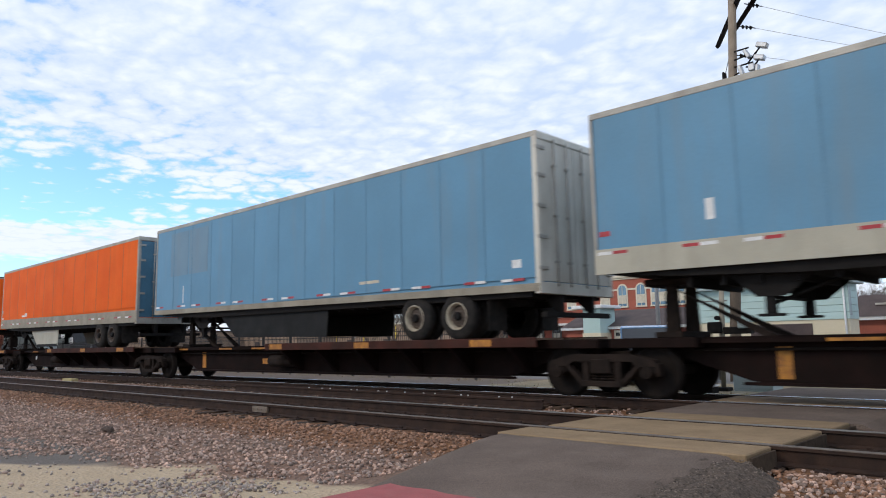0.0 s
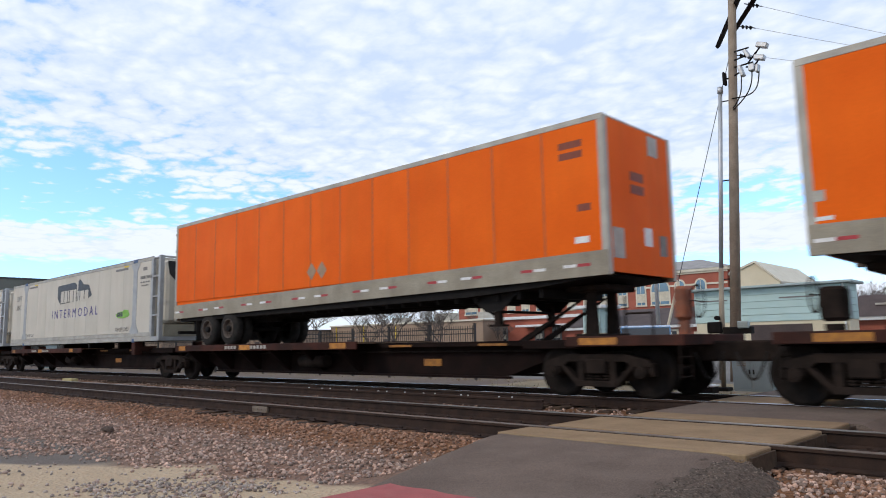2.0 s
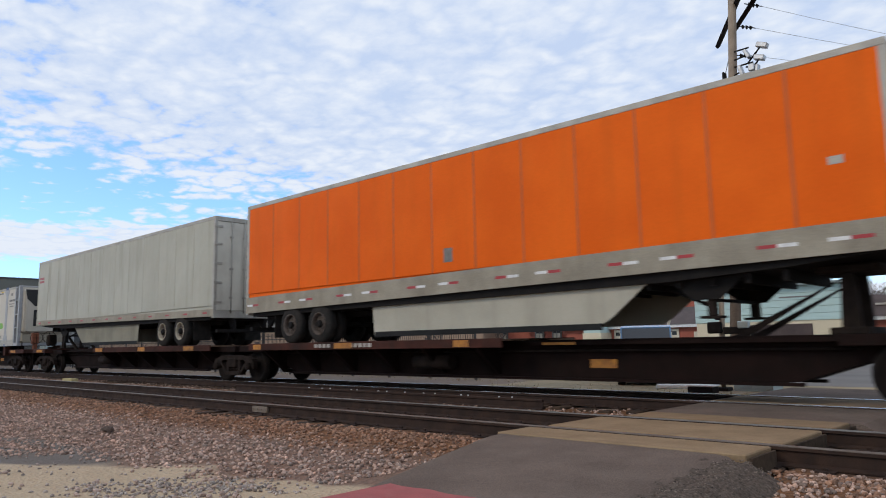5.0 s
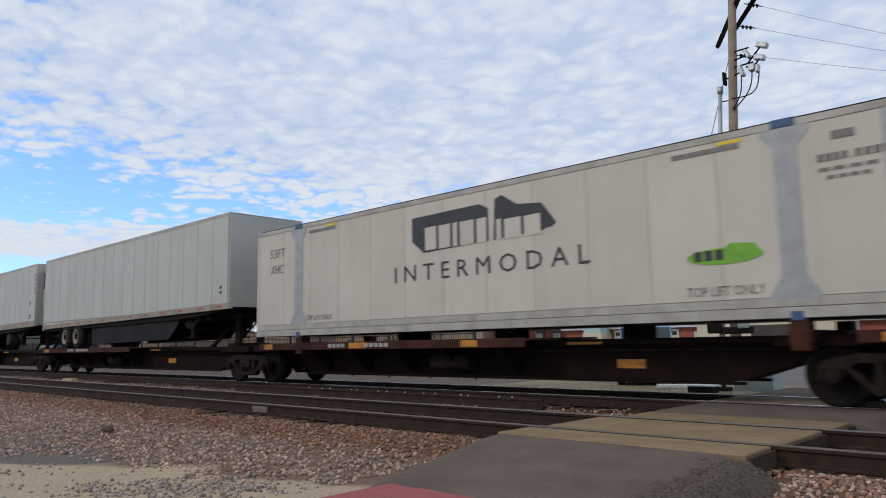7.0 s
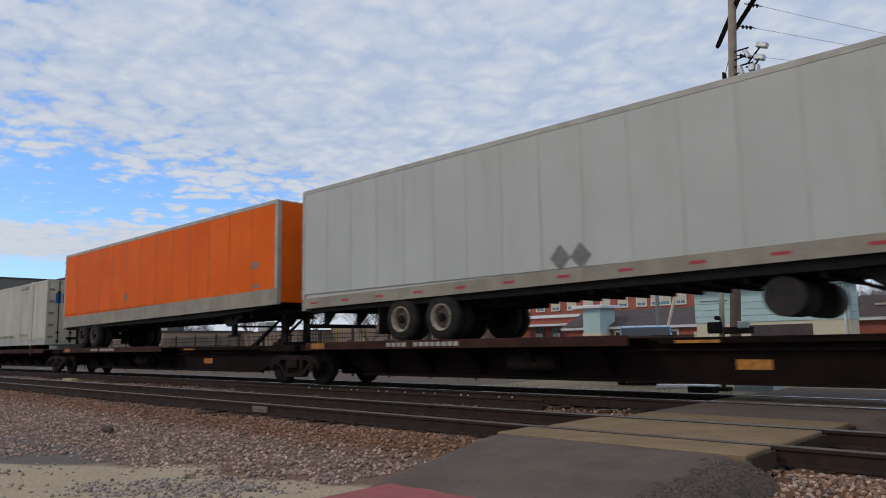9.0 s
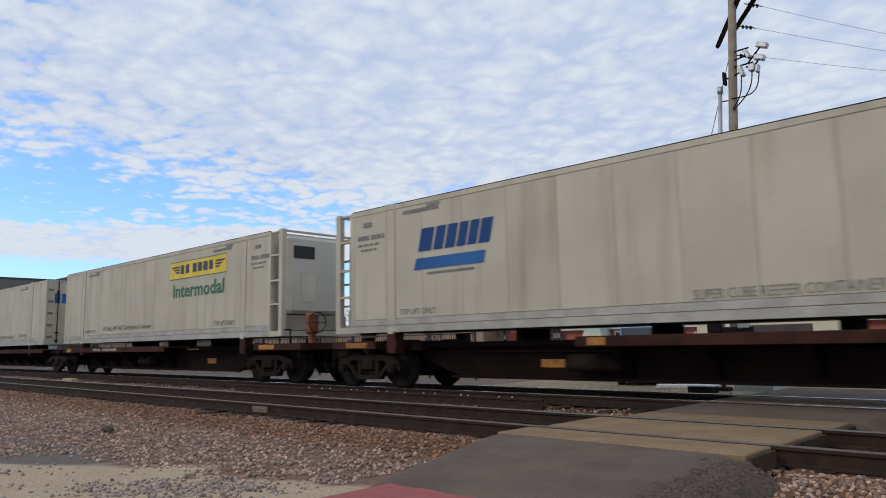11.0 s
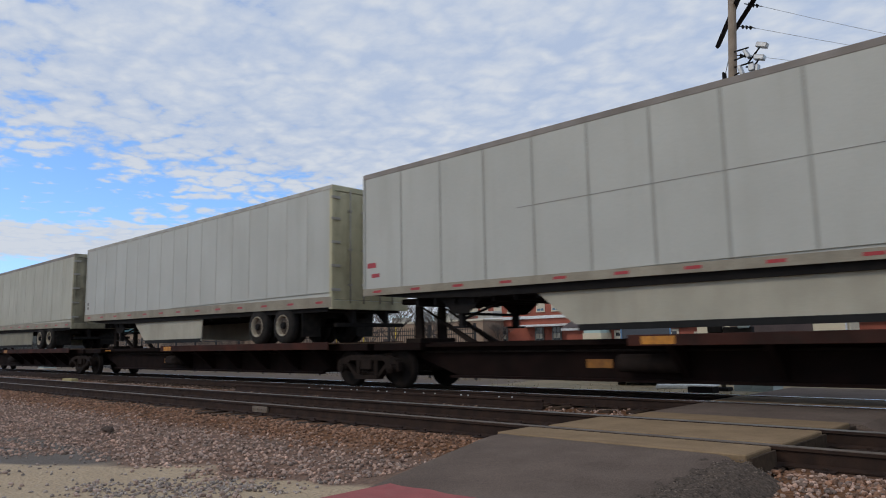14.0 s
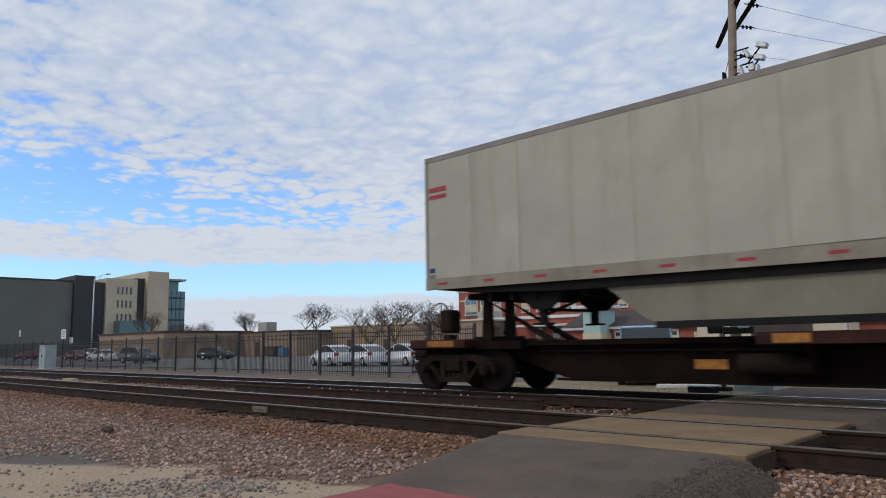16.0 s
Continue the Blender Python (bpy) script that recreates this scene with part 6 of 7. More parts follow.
def build_car(m, paint, label, length=4.4, height=1.48, style="hatch"):
    c = thing("car", label, "car", m, group="parked cars")
    L2, w = length / 2, 0.86
    h = height
    # nose at +x; the body is drawn in slices with rounded shoulders
    if style == "hatch":
        top = [(-L2, 0.55), (-L2 + 0.02, 0.95), (-L2 + 0.3, 1.0), (L2 - 1.25, 0.94), (L2 - 0.5, 0.78), (L2 - 0.1, 0.60), (L2, 0.42)]
        roof = [(-L2 + 0.08, 0.99), (-L2 + 1.0, h - 0.14), (-0.45, h), (0.0, h - 0.01), (0.6, h - 0.18), (L2 - 0.85, 0.88)]
    elif style == "suv":
        top = [(-L2, 0.6), (-L2 + 0.04, 1.02), (-L2 + 0.4, 1.08), (L2 - 1.2, 1.06), (L2 - 0.35, 0.95), (L2 - 0.05, 0.75), (L2, 0.5)]
        roof = [(-L2 + 0.1, 1.05), (-L2 + 0.5, h - 0.08), (-L2 + 1.2, h), (0.1, h), (0.55, h - 0.12), (L2 - 1.15, 1.04)]
    elif style == "van":
        top = [(-L2, 0.5), (-L2 + 0.03, 1.0), (-L2 + 0.3, 1.08), (L2 - 1.0, 1.06), (L2 - 0.3, 0.90), (L2 - 0.04, 0.7), (L2, 0.45)]
        roof = [(-L2 + 0.06, 1.06), (-L2 + 0.35, h - 0.06), (-L2 + 0.9, h), (0.5, h), (0.9, h - 0.10), (L2 - 0.85, 1.02)]
    else:
        top = [(-L2, 0.55), (-L2 + 0.05, 0.90), (-L2 + 0.9, 0.97), (L2 - 1.3, 0.95), (L2 - 0.4, 0.82), (L2 - 0.06, 0.66), (L2, 0.45)]
        roof = [(-L2 + 0.75, 0.95), (-L2 + 1.45, h - 0.08), (-0.4, h), (0.1, h - 0.02), (0.5, h - 0.15), (L2 - 1.25, 0.93)]
    low = [(L2 - 0.03, 0.24), (L2 - 0.45, 0.20), (-L2 + 0.45, 0.20), (-L2 + 0.03, 0.26)]
    bm = bmesh.new()
    prism(bm, top + low, -w, w)
    bmesh.ops.bevel(bm, geom=[e for e in bm.edges if abs(e.verts[0].co.y - e.verts[1].co.y) < 0.01], offset=0.07, segments=2, affect="EDGES", clamp_overlap=True)
    for f in bm.faces:
        f.smooth = True
    body = part("body", bm, paint, c)
    base = [roof[0], roof[-1]]
    bm = bmesh.new()
    prism(bm, [(x, z - 0.04) for x, z in roof[:1]] + [(x, z - 0.035) for x, z in roof[1:-1]] + [(x, z - 0.04) for x, z in roof[-1:]], -w + 0.15, w - 0.15)
    part("window_glass", bm, DARKPANE, c, "dark tinted windows")
    bm = bmesh.new()
    rr = roof[1:-1]
    prism(bm, rr + [(x, z - 0.05) for x, z in rr[::-1]], -w + 0.17, w - 0.17)
    part("roof", bm, paint, c)
    bm = bmesh.new()
    for s in (-1, 1):
        for (xa, za), (xb, zb_) in ((roof[0], roof[1]), (roof[-2], roof[-1]), ((rr[1][0] + 0.75, rr[1][1] - 0.02), (rr[1][0] + 0.80, 1.0)), (roof[1], roof[2]), (roof[2], roof[3]), (roof[3], roof[4])):
            tube(bm, (xa, s * (w - 0.15), za - 0.02), (xb, s * (w - 0.15 + (0.08 if zb_ < 1.1 else 0)), zb_ - 0.02), 0.026, n=6)
    part("pillar", bm, paint, c)
    for s in (-1, 1):
        for k in (-L2 + 0.82, L2 - 0.85):
            bm = lathe(bmesh.new(), [(0.19, -0.02), (0.30, -0.02), (0.325, 0.02), (0.325, 0.17), (0.30, 0.2), (0.19, 0.2)], 22, caps=False)
            wh = part("wheel", bm, TYRE, c, "", pose(k, s * (w + 0.01) - (0.0 if s < 0 else 0.0), 0.325) if s < 0 else pose(k, w + 0.01, 0.325, 0, 0, 180))
            bm = lathe(bmesh.new(), [(0.20, -0.015), (0.185, 0.01), (0.06, -0.012), (0.03, -0.02)], 18)
            part("rim", bm, ALU, wh)
    for s in (-1, 1):
        ya, yb = sorted((s * 0.42, s * (w - 0.03)))
        part("headlight", B((L2 - 0.16, L2 - 0.03, ya, yb, 0.60, 0.72), bev=0.02), WHITETAPE, c)
        part("tail_light", B((-L2 - 0.004, -L2 + 0.12, *sorted((s * 0.55, s * (w - 0.02))), 0.72, 0.96), bev=0.02), REDTAPE, c)
        part("wing_mirror", B((0.62, 0.78, *sorted((s * (w - 0.05), s * (w + 0.12))), 0.96, 1.08), bev=0.02), paint, c)
    part("bumper", B((L2 - 0.10, L2 + 0.02, -w + 0.08, w - 0.08, 0.26, 0.46), (-L2 - 0.02, -L2 + 0.1, -w + 0.08, w - 0.08, 0.28, 0.48), bev=0.03), BLACKSTEEL if style in ("suv", "van") else paint, c)
    return c


PW, PR, PK = car_paint("white_car_paint", (0.72, 0.73, 0.74)), car_paint("red_car_paint", (0.22, 0.02, 0.02)), car_paint("black_car_paint", (0.015, 0.016, 0.018))
PG, PB = car_paint("grey_car_paint", (0.10, 0.105, 0.105)), car_paint("blue_van_paint", (0.10, 0.20, 0.34))
GZ = -0.44
for x, y in ((-41.5, 32.0), (-38.7, 32.6), (-35.5, 33.6)):
    build_car(pose(x, y, GZ, 0, 0, 168), PW, "white hatchback parked in a row behind the fence", 4.4, 1.49, "hatch")
build_car(pose(-79.8, 43.9, GZ, 0, 0, 30), PK, "black hatchback parked near the tan building", 4.1, 1.5, "suv")
build_car(pose(-75.4, 32.7, GZ, 0, 0, 15), PG, "dark grey crossover parked behind the fence", 4.6, 1.62, "suv")
build_car(pose(-91.4, 35.1, GZ, 0, 0, 185), PW, "white saloon parked behind the fence", 4.8, 1.46, "sedan")
build_car(pose(-109.7, 38.5, GZ, 0, 0, 10), PR, "dark red saloon parked far behind the fence", 4.7, 1.46, "sedan")
build_car(pose(-130.3, 37.8, GZ, 0, 0, 190), PR, "red car parked at the far end", 4.6, 1.5, "suv")
build_car(pose(-150, 55.5, GZ, 0, 0, 10), PW, "white utility car parked in the distance", 4.7, 1.8, "suv")
build_car(pose(-128, 50.5, GZ, 0, 0, 10), PW, "white pickup parked in the distance", 5.2, 1.8, "suv")
build_car(pose(-112, 51, GZ, 0, 0, 180), PK, "black car parked in the distance", 4.6, 1.6, "suv")
build_car(pose(-11.35, 21.6, -0.42, 0, 0, 118), PB, "blue minivan parked beyond the train", 4.8, 1.86, "van")

# wheel stops and a low junction box beside the verge
for x, y in ((-9.1, 18.7), (-8.45, 19.0)):
    w = thing("wheel_stop", "white concrete wheel stop on the verge", "wheel stop", pose(x, y, -0.36, 0, 0, 20), group="wheel stops")
    part("block", B((-0.42, 0.42, -0.08, 0.08, 0, 0.14), bev=0.03), WHITETAPE, w)
jb = thing("junction_box", "low dark junction box with a pale lid", "junction box", pose(-7.75, 17.6, -0.345))
part("box", B((-0.32, 0.32, -0.2, 0.2, 0, 0.16), bev=0.01), BLACKSTEEL, jb)
part("lid", B((-0.34, 0.34, -0.22, 0.22, 0.16, 0.20), bev=0.01), WHITETAPE, jb, "pale lid")


def build_cabinet(m, label, w, d, h):
    c = thing("signal_cabinet", label, "cabinet", m, group="signal cabinets")
    part("body", B((-w / 2, w / 2, -d / 2, d / 2, 0.06, h), bev=0.012), CABINET, c)
    part("plinth", B((-w / 2 - 0.05, w / 2 + 0.05, -d / 2 - 0.05, d / 2 + 0.05, -0.05, 0.06)), LIMESTONE, c)
    part("roof", B((-w / 2 - 0.04, w / 2 + 0.04, -d / 2 - 0.04, d / 2 + 0.04, h, h + 0.05), bev=0.01), CABINET, c)
    for k in (-1, 1):
        d_ = part("door", B((k * w / 4 - w / 4 + 0.03, k * w / 4 + w / 4 - 0.03, -d / 2 - 0.015, -d / 2, 0.12, h - 0.06), bev=0.004), CABINET, c)
        part("handle", B((k * 0.05 - 0.015, k * 0.05 + 0.015, -d / 2 - 0.04, -d / 2 - 0.012, h * 0.5, h * 0.62)), BLACKSTEEL, d_)
    for k in range(5):
        part("louvre", B((-w / 2 + 0.12, -0.12, -d / 2 - 0.022, -d / 2 - 0.012, h * 0.72 + 0.05 * k, h * 0.72 + 0.025 + 0.05 * k)), RAILGREY, c)
    return c


build_cabinet(pose(-6.65, 18.3, -0.36), "grey steel signal cabinet beside the tracks", 0.95, 0.7, 0.95)
cab = build_cabinet(pose(-60.1, 19.0, -0.36), "pale grey signal cabinet beside the fence", 1.3, 0.8, 1.75)


def build_signs():
    for x, y, z, w, h in ((-65.9, 22.0, 2.41, 1.15, 0.8), (-65.2, 22.4, 1.96, 0.8, 0.55), (-78.5, 22.2, 2.85, 0.4, 0.6)):
        s = thing("sign", "small white sign on a dark post by the fence", "sign", pose(x, y, -0.42), group="car park signs")
        part("post", tube(bmesh.new(), (0, 0.03, -0.1), (0, 0.03, z + h), 0.03, n=8), FENCEMAT, s)
        b = part("board", B((-w / 2, w / 2, -0.012, 0.0, z, z + h), bev=0.003), WHITETAPE, s)
        for k in range(3):
            part("bar", B((-w * 0.35, w * (0.35 - 0.08 * k), -0.0145, -0.0115, z + h * (0.70 - 0.24 * k), z + h * (0.80 - 0.24 * k))), FADED, b)


build_signs()


# ---- poles and lamps ----
def build_utility_pole():
    base = Vector((-9.52, 24.2, -0.45))
    head = Vector((-8.55, 24.2, 15.2))
    p = thing("utility_pole", "weathered timber utility pole with crossarms and switches", "utility pole")

    def along(z):
        k = (z - base.z) / (head.z - base.z)
        return base.lerp(head, k)
    part("pole", tube(bmesh.new(), base - Vector((0, 0, 0.3)), head, 0.185, 0.125, 20), POLEWOOD, p)
    for u, v in (((-10.53, 27.37, 12.6), (-7.45, 22.4, 12.6)), ((-9.41, 26.23, 12.55), (-7.0, 22.9, 12.55))):
        part("crossarm", tube(bmesh.new(), u, v, 0.10, n=4), TRUCKMAT, p, "dark timber crossarm")
    # dead-end insulators and the wires to the right
    for s, far in (((-8.25, 24.1, 12.45), (-5.2, 30, 12.58)), ((-8.55, 24.15, 11.75), (-5.27, 30, 11.92)), ((-8.7, 24.2, 10.75), (-5.33, 30, 11.17))):
        s, far = Vector(s), Vector(far)
        e = s + (far - s).normalized() * 0.75
        bm = bmesh.new()
        for k in range(3):
            q = s.lerp(e, 0.3 + 0.22 * k)
            lathe(bm, [(0.02, -0.05), (0.085, -0.02), (0.02, 0.05)], 10, "x", q)
        tube(bm, s, e, 0.018, n=6)
        part("insulator", bm, BLACKSTEEL, p)
        line = [e + (far - e) * (5 * k / 12) + Vector((0, 0, -2.2 * k / 12 * (1 - k / 12))) for k in range(13)]
        part("wire", sweep(bmesh.new(), line, 0.007), GALV, p)
    # cut-out switches, lamps and their cables
    for i, (x, z, w, h, tilt) in enumerate(((1.06, 10.78, 0.36, 0.17, -22), (0.97, 10.38, 0.34, 0.17, -18), (0.56, 10.62, 0.12, 0.34, 25), (0.36, 10.08, 0.12, 0.40, 15), (0.72, 10.10, 0.20, 0.24, 0), (0.90, 10.02, 0.10, 0.26, -10), (-0.22, 9.96, 0.08, 0.45, 0))):
        c = along(z)
        ob = part("switchgear", B((-w / 2, w / 2, -0.12, 0.12, -h / 2, h / 2), bev=0.02), GALV if i not in (6,) else BLACKSTEEL, p, "", pose(c.x + x, c.y - 0.15, z, 0, -tilt, 0))
    bm = bmesh.new()
    for x0, z0_, x1, z1_ in ((0.1, 10.3, 0.75, 10.3), (0.1, 10.55, 0.6, 10.6), (0.55, 10.3, 1.0, 10.78), (0.5, 10.2, 0.95, 10.05), (0.1, 10.0, 0.38, 10.1), (-0.1, 9.96, -0.22, 9.96), (0.1, 10.85, 0.6, 10.85), (0.72, 10.1, 0.97, 10.38)):
        tube(bm, along(z0_) + Vector((x0, -0.1, 0)), along(z1_) + Vector((x1, -0.12, 0)), 0.028, n=6)
    part("bracket", bm, BLACKSTEEL, p)
    for x, z0_, drop, back in ((0.36, 9.9, 1.05, -0.05), (0.72, 9.98, 1.2, 0.0), (0.95, 9.9, 0.7, -0.25)):
        bm, pts = bmesh.new(), []
        for k in range(13):
            t = k / 12
            c = along(z0_)
            q = Vector((c.x + x * (1 - t) + (x * 0.25) * math.sin(math.pi * t), c.y - 0.16, z0_ - drop * (t ** 0.8) + back * math.sin(math.pi * t)))
            pts.append(q)
        part("cable", sweep(bm, pts, 0.02), BLACKSTEEL, p)
    # riser conduit and step pins
    bm = tube(bmesh.new(), along(3.3) + Vector((-0.42, -0.1, 0)), along(9.55) + Vector((-0.40, -0.1, 0)), 0.072, n=14)
    tube(bm, along(9.5) + Vector((-0.40, -0.1, 0)), along(9.72) + Vector((-0.40, -0.1, 0)), 0.10, n=14)
    part("conduit", bm, GALV, p, "pale riser conduit")
    part("conduit", tube(bmesh.new(), along(-0.4) + Vector((-0.42, -0.1, 0)), along(3.3) + Vector((-0.42, -0.1, 0)), 0.085, n=14), RAILGREY, p, "darker steel foot of the conduit")
    bm = bmesh.new()
    for z in (3.0, 6.4, 9.2):
        tube(bm, along(z) + Vector((-0.45, -0.1, 0)), along(z), 0.022, n=6)
    part("standoff", bm, BLACKSTEEL, p)
    # the guy wire with its pale guard
    g0, g1 = along(11.2), Vector((-12.3, 24.0, -0.45))
    part("guy_wire", tube(bmesh.new(), g0, g1, 0.012, n=5), BLACKSTEEL, p)
    part("guy_guard", tube(bmesh.new(), g0.lerp(g1, 0.70), g1, 0.055, n=8), BLIND, p, "cream plastic guy-wire guard")


build_utility_pole()


def build_crossing_mast():
    m = thing("signal_mast", "grey steel crossing signal mast with dark lamp housings", "signal mast", pose(-7.6, 18.5, -0.37))
    part("mast", tube(bmesh.new(), (0, 0, 0), (0.15, 0, 3.2), 0.06, n=14), RAILGREY, m)
    part("foot", B((-0.18, 0.18, -0.18, 0.18, 0, 0.12), bev=0.02), BLACKSTEEL, m)
    h = part("lamp_housing", B((-0.28, 0.10, -0.14, 0.12, 1.50, 1.80), bev=0.03), BLACKSTEEL, m)
    part("lamp_housing", B((0.12, 0.85, -0.1, 0.12, 1.48, 1.66), bev=0.02), BLACKSTEEL, m)
    part("relay_box", B((0.52, 0.80, -0.16, 0.0, 1.62, 1.80), bev=0.02), CABINET, m)
    bm = lathe(bmesh.new(), [(0.06, -0.16), (0.055, -0.02), (0.04, -0.02)], 14, "y", (0.0, 0, 1.9))
    part("bell", bm, BLACKSTEEL, m)


build_crossing_mast()


def build_street_lamp(base, height, arm, label):
    """arm: horizontal vector of the mast arm."""
    s = thing("street_lamp", label, "street lamp", pose(*base), group="street lamps")
    part("pole", tube(bmesh.new(), (0, 0, 0), (0, 0, height), 0.115, 0.07, 16), GALV, s)
    part("base_plate", B((-0.2, 0.2, -0.2, 0.2, 0, 0.05)), GALV, s)
    a = Vector((arm[0], arm[1], 0))
    bm = bmesh.new()
    tops = [Vector((0, 0, height - 0.05)) + a * t + Vector((0, 0, 0.55 * (1 - (1 - t) ** 2))) for t in [k / 8 for k in range(9)]]
    for p0, p1 in zip(tops, tops[1:]):
        tube(bm, p0, p1, 0.03, n=8)
    tube(bm, (0, 0, height - 0.75), tops[5], 0.022, n=8)
    tube(bm, tops[3], Vector((0, 0, height - 0.75)).lerp(tops[5], 0.6), 0.016, n=6)
    part("arm", bm, GALV, s)
    e = tops[-1]
    d = a.normalized()
    bm = bmesh.new()
    tube(bm, e - d * 0.1, e + d * 0.6, 0.10, 0.06, 10)
    part("lamp_head", bm, RAILGREY, s)


build_street_lamp((-16.85, 33.5, -0.44), 10.4, (-2.4, -0.8), "galvanised street lamp with a long truss arm")
build_street_lamp((-100.0, 36.9, -0.44), 11.0, (2.0, 0.9), "tall pale street lamp over the car park")
build_street_lamp((-205, 62.0, -0.44), 6.0, (1.2, 0.5), "short street lamp in the far car park")


# ---- buildings ----
def window_part(parent, x, y, z0, w, h, arch=True, glass=PANE, trim=LIMESTONE):
    """A window on a wall that faces -y: stone surround, pane, blind; y is the wall's face."""
    r = w / 2
    def outline(e):
        pts = [(x - r - e, z0 - e * 0.5), (x + r + e, z0 - e * 0.5)]
        if arch:
            zc = z0 + h - r
            pts += [(x + (r + e) * math.cos(a), zc + (r + e) * math.sin(a)) for a in [math.pi * k / 10 for k in range(11)]]
        else:
            pts += [(x + r + e, z0 + h + e), (x - r - e, z0 + h + e)]
        return pts
    f = part("window", prism(bmesh.new(), outline(0.22), y - 0.10, y + 0.02), trim, parent, "pale stone window surround")
    part("pane", prism(bmesh.new(), outline(0.0), y - 0.125, y - 0.102), glass, f, "bluish glass")
    part("blind", B((x - r, x + r, y - 0.135, y - 0.127, z0 + h * 0.12, z0 + h * 0.50)), BLIND, f)
    part("sill", B((x - r - 0.25, x + r + 0.25, y - 0.2, y, z0 - 0.22, z0 - 0.02)), trim, f)
    part("mullion", B((x - 0.03, x + 0.03, y - 0.15, y - 0.126, z0, z0 + h - 0.05), (x - r, x + r, y - 0.15, y - 0.126, z0 + h * 0.5, z0 + h * 0.5 + 0.07)), trim, f)


def hip_roof(bm, x0, x1, y0, y1, z0, z1, inset):
    a = [bm.verts.new(v) for v in ((x0, y0, z0), (x1, y0, z0), (x1, y1, z0), (x0, y1, z0))]
    ym = (y0 + y1) / 2
    b = [bm.verts.new((x0 + inset, ym, z1)), bm.verts.new((x1 - inset, ym, z1))]
    fs = [bm.faces.new((a[0], a[1], b[1], b[0])), bm.faces.new((a[1], a[2], b[1])), bm.faces.new((a[2], a[3], b[0], b[1])), bm.faces.new((a[3], a[0], b[0])), bm.faces.new(a[::-1])]
    bmesh.ops.recalc_face_normals(bm, faces=fs)


def build_courthouse():
    b = thing("courthouse", "red brick hall with arched windows and pale stone trim", "building", group="buildings beyond the tracks")
    x0, x1, y0 = -86.2, -37.5, 95.0
    part("wall", B((x0, x1, y0, y0 + 24, -0.5, 10.2)), BRICK, b)
    part("cornice", B((x0 - 0.3, x1 + 0.3, y0 - 0.35, y0 + 24.3, 10.2, 10.6), (x0 - 0.15, x1 + 0.15, y0 - 0.18, y0, 9.95, 10.2), bev=0.04), LIMESTONE, b, "pale stone cornice")
    part("string_course", B((x0, x1, y0 - 0.12, y0, 8.35, 8.6)), LIMESTONE, b)
    part("plinth", B((x0 - 0.1, x1 + 0.1, y0 - 0.15, y0, -0.5, 2.2)), LIMESTONE, b)
    bm = bmesh.new()
    hip_roof(bm, x0 - 0.4, x1 + 0.4, y0 - 0.4, y0 + 24.4, 10.6, 13.2, 9)
    part("roof", bm, SLATE, b, "grey shingled hip roof")
    x = x0 + 3.0
    k = 0
    while x < x1 - 1.0:
        big = k in (0, 12)
        window_part(b, x, y0, 6.0, 2.6 if big else 1.25, 3.4 if big else 3.1)
        window_part(b, x, y0, 2.5, 1.25, 2.2, arch=False)
        x += 3.0
        k += 1
    # cupola on the ridge
    c = part("cupola", B((-72.5, -68.5, 104, 108, 11.5, 16.0), bev=0.08), LIMESTONE, b, "pale stone cupola with round openings")
    for xx in (-71.5, -69.5):
        part("roundel", lathe(bmesh.new(), [(0.55, 103.9), (0.55, 104.02), (0.3, 104.02)], 18, "y", (xx, 0, 14.6)), PANE, c)
    part("cap", B((-73, -68, 103.5, 108.5, 16.0, 16.5), bev=0.1), LIMESTONE, c)
    # side wing with a cream gable
    g = part("gable_wing", prism(bmesh.new(), [(-37.4, -0.5), (-31.0, -0.5), (-31.0, 8.0), (-34.0, 10.7), (-37.4, 9.4)], y0 + 0.5, y0 + 18), CREAMWALL, b, "cream gabled wing")
    part("gable_trim", prism(bmesh.new(), [(-37.5, 9.4), (-34.0, 10.75), (-30.8, 7.95), (-30.8, 8.2), (-34.0, 11.05), (-37.5, 9.7)], y0 + 0.3, y0 + 18.2), LIMESTONE, b)


build_courthouse()


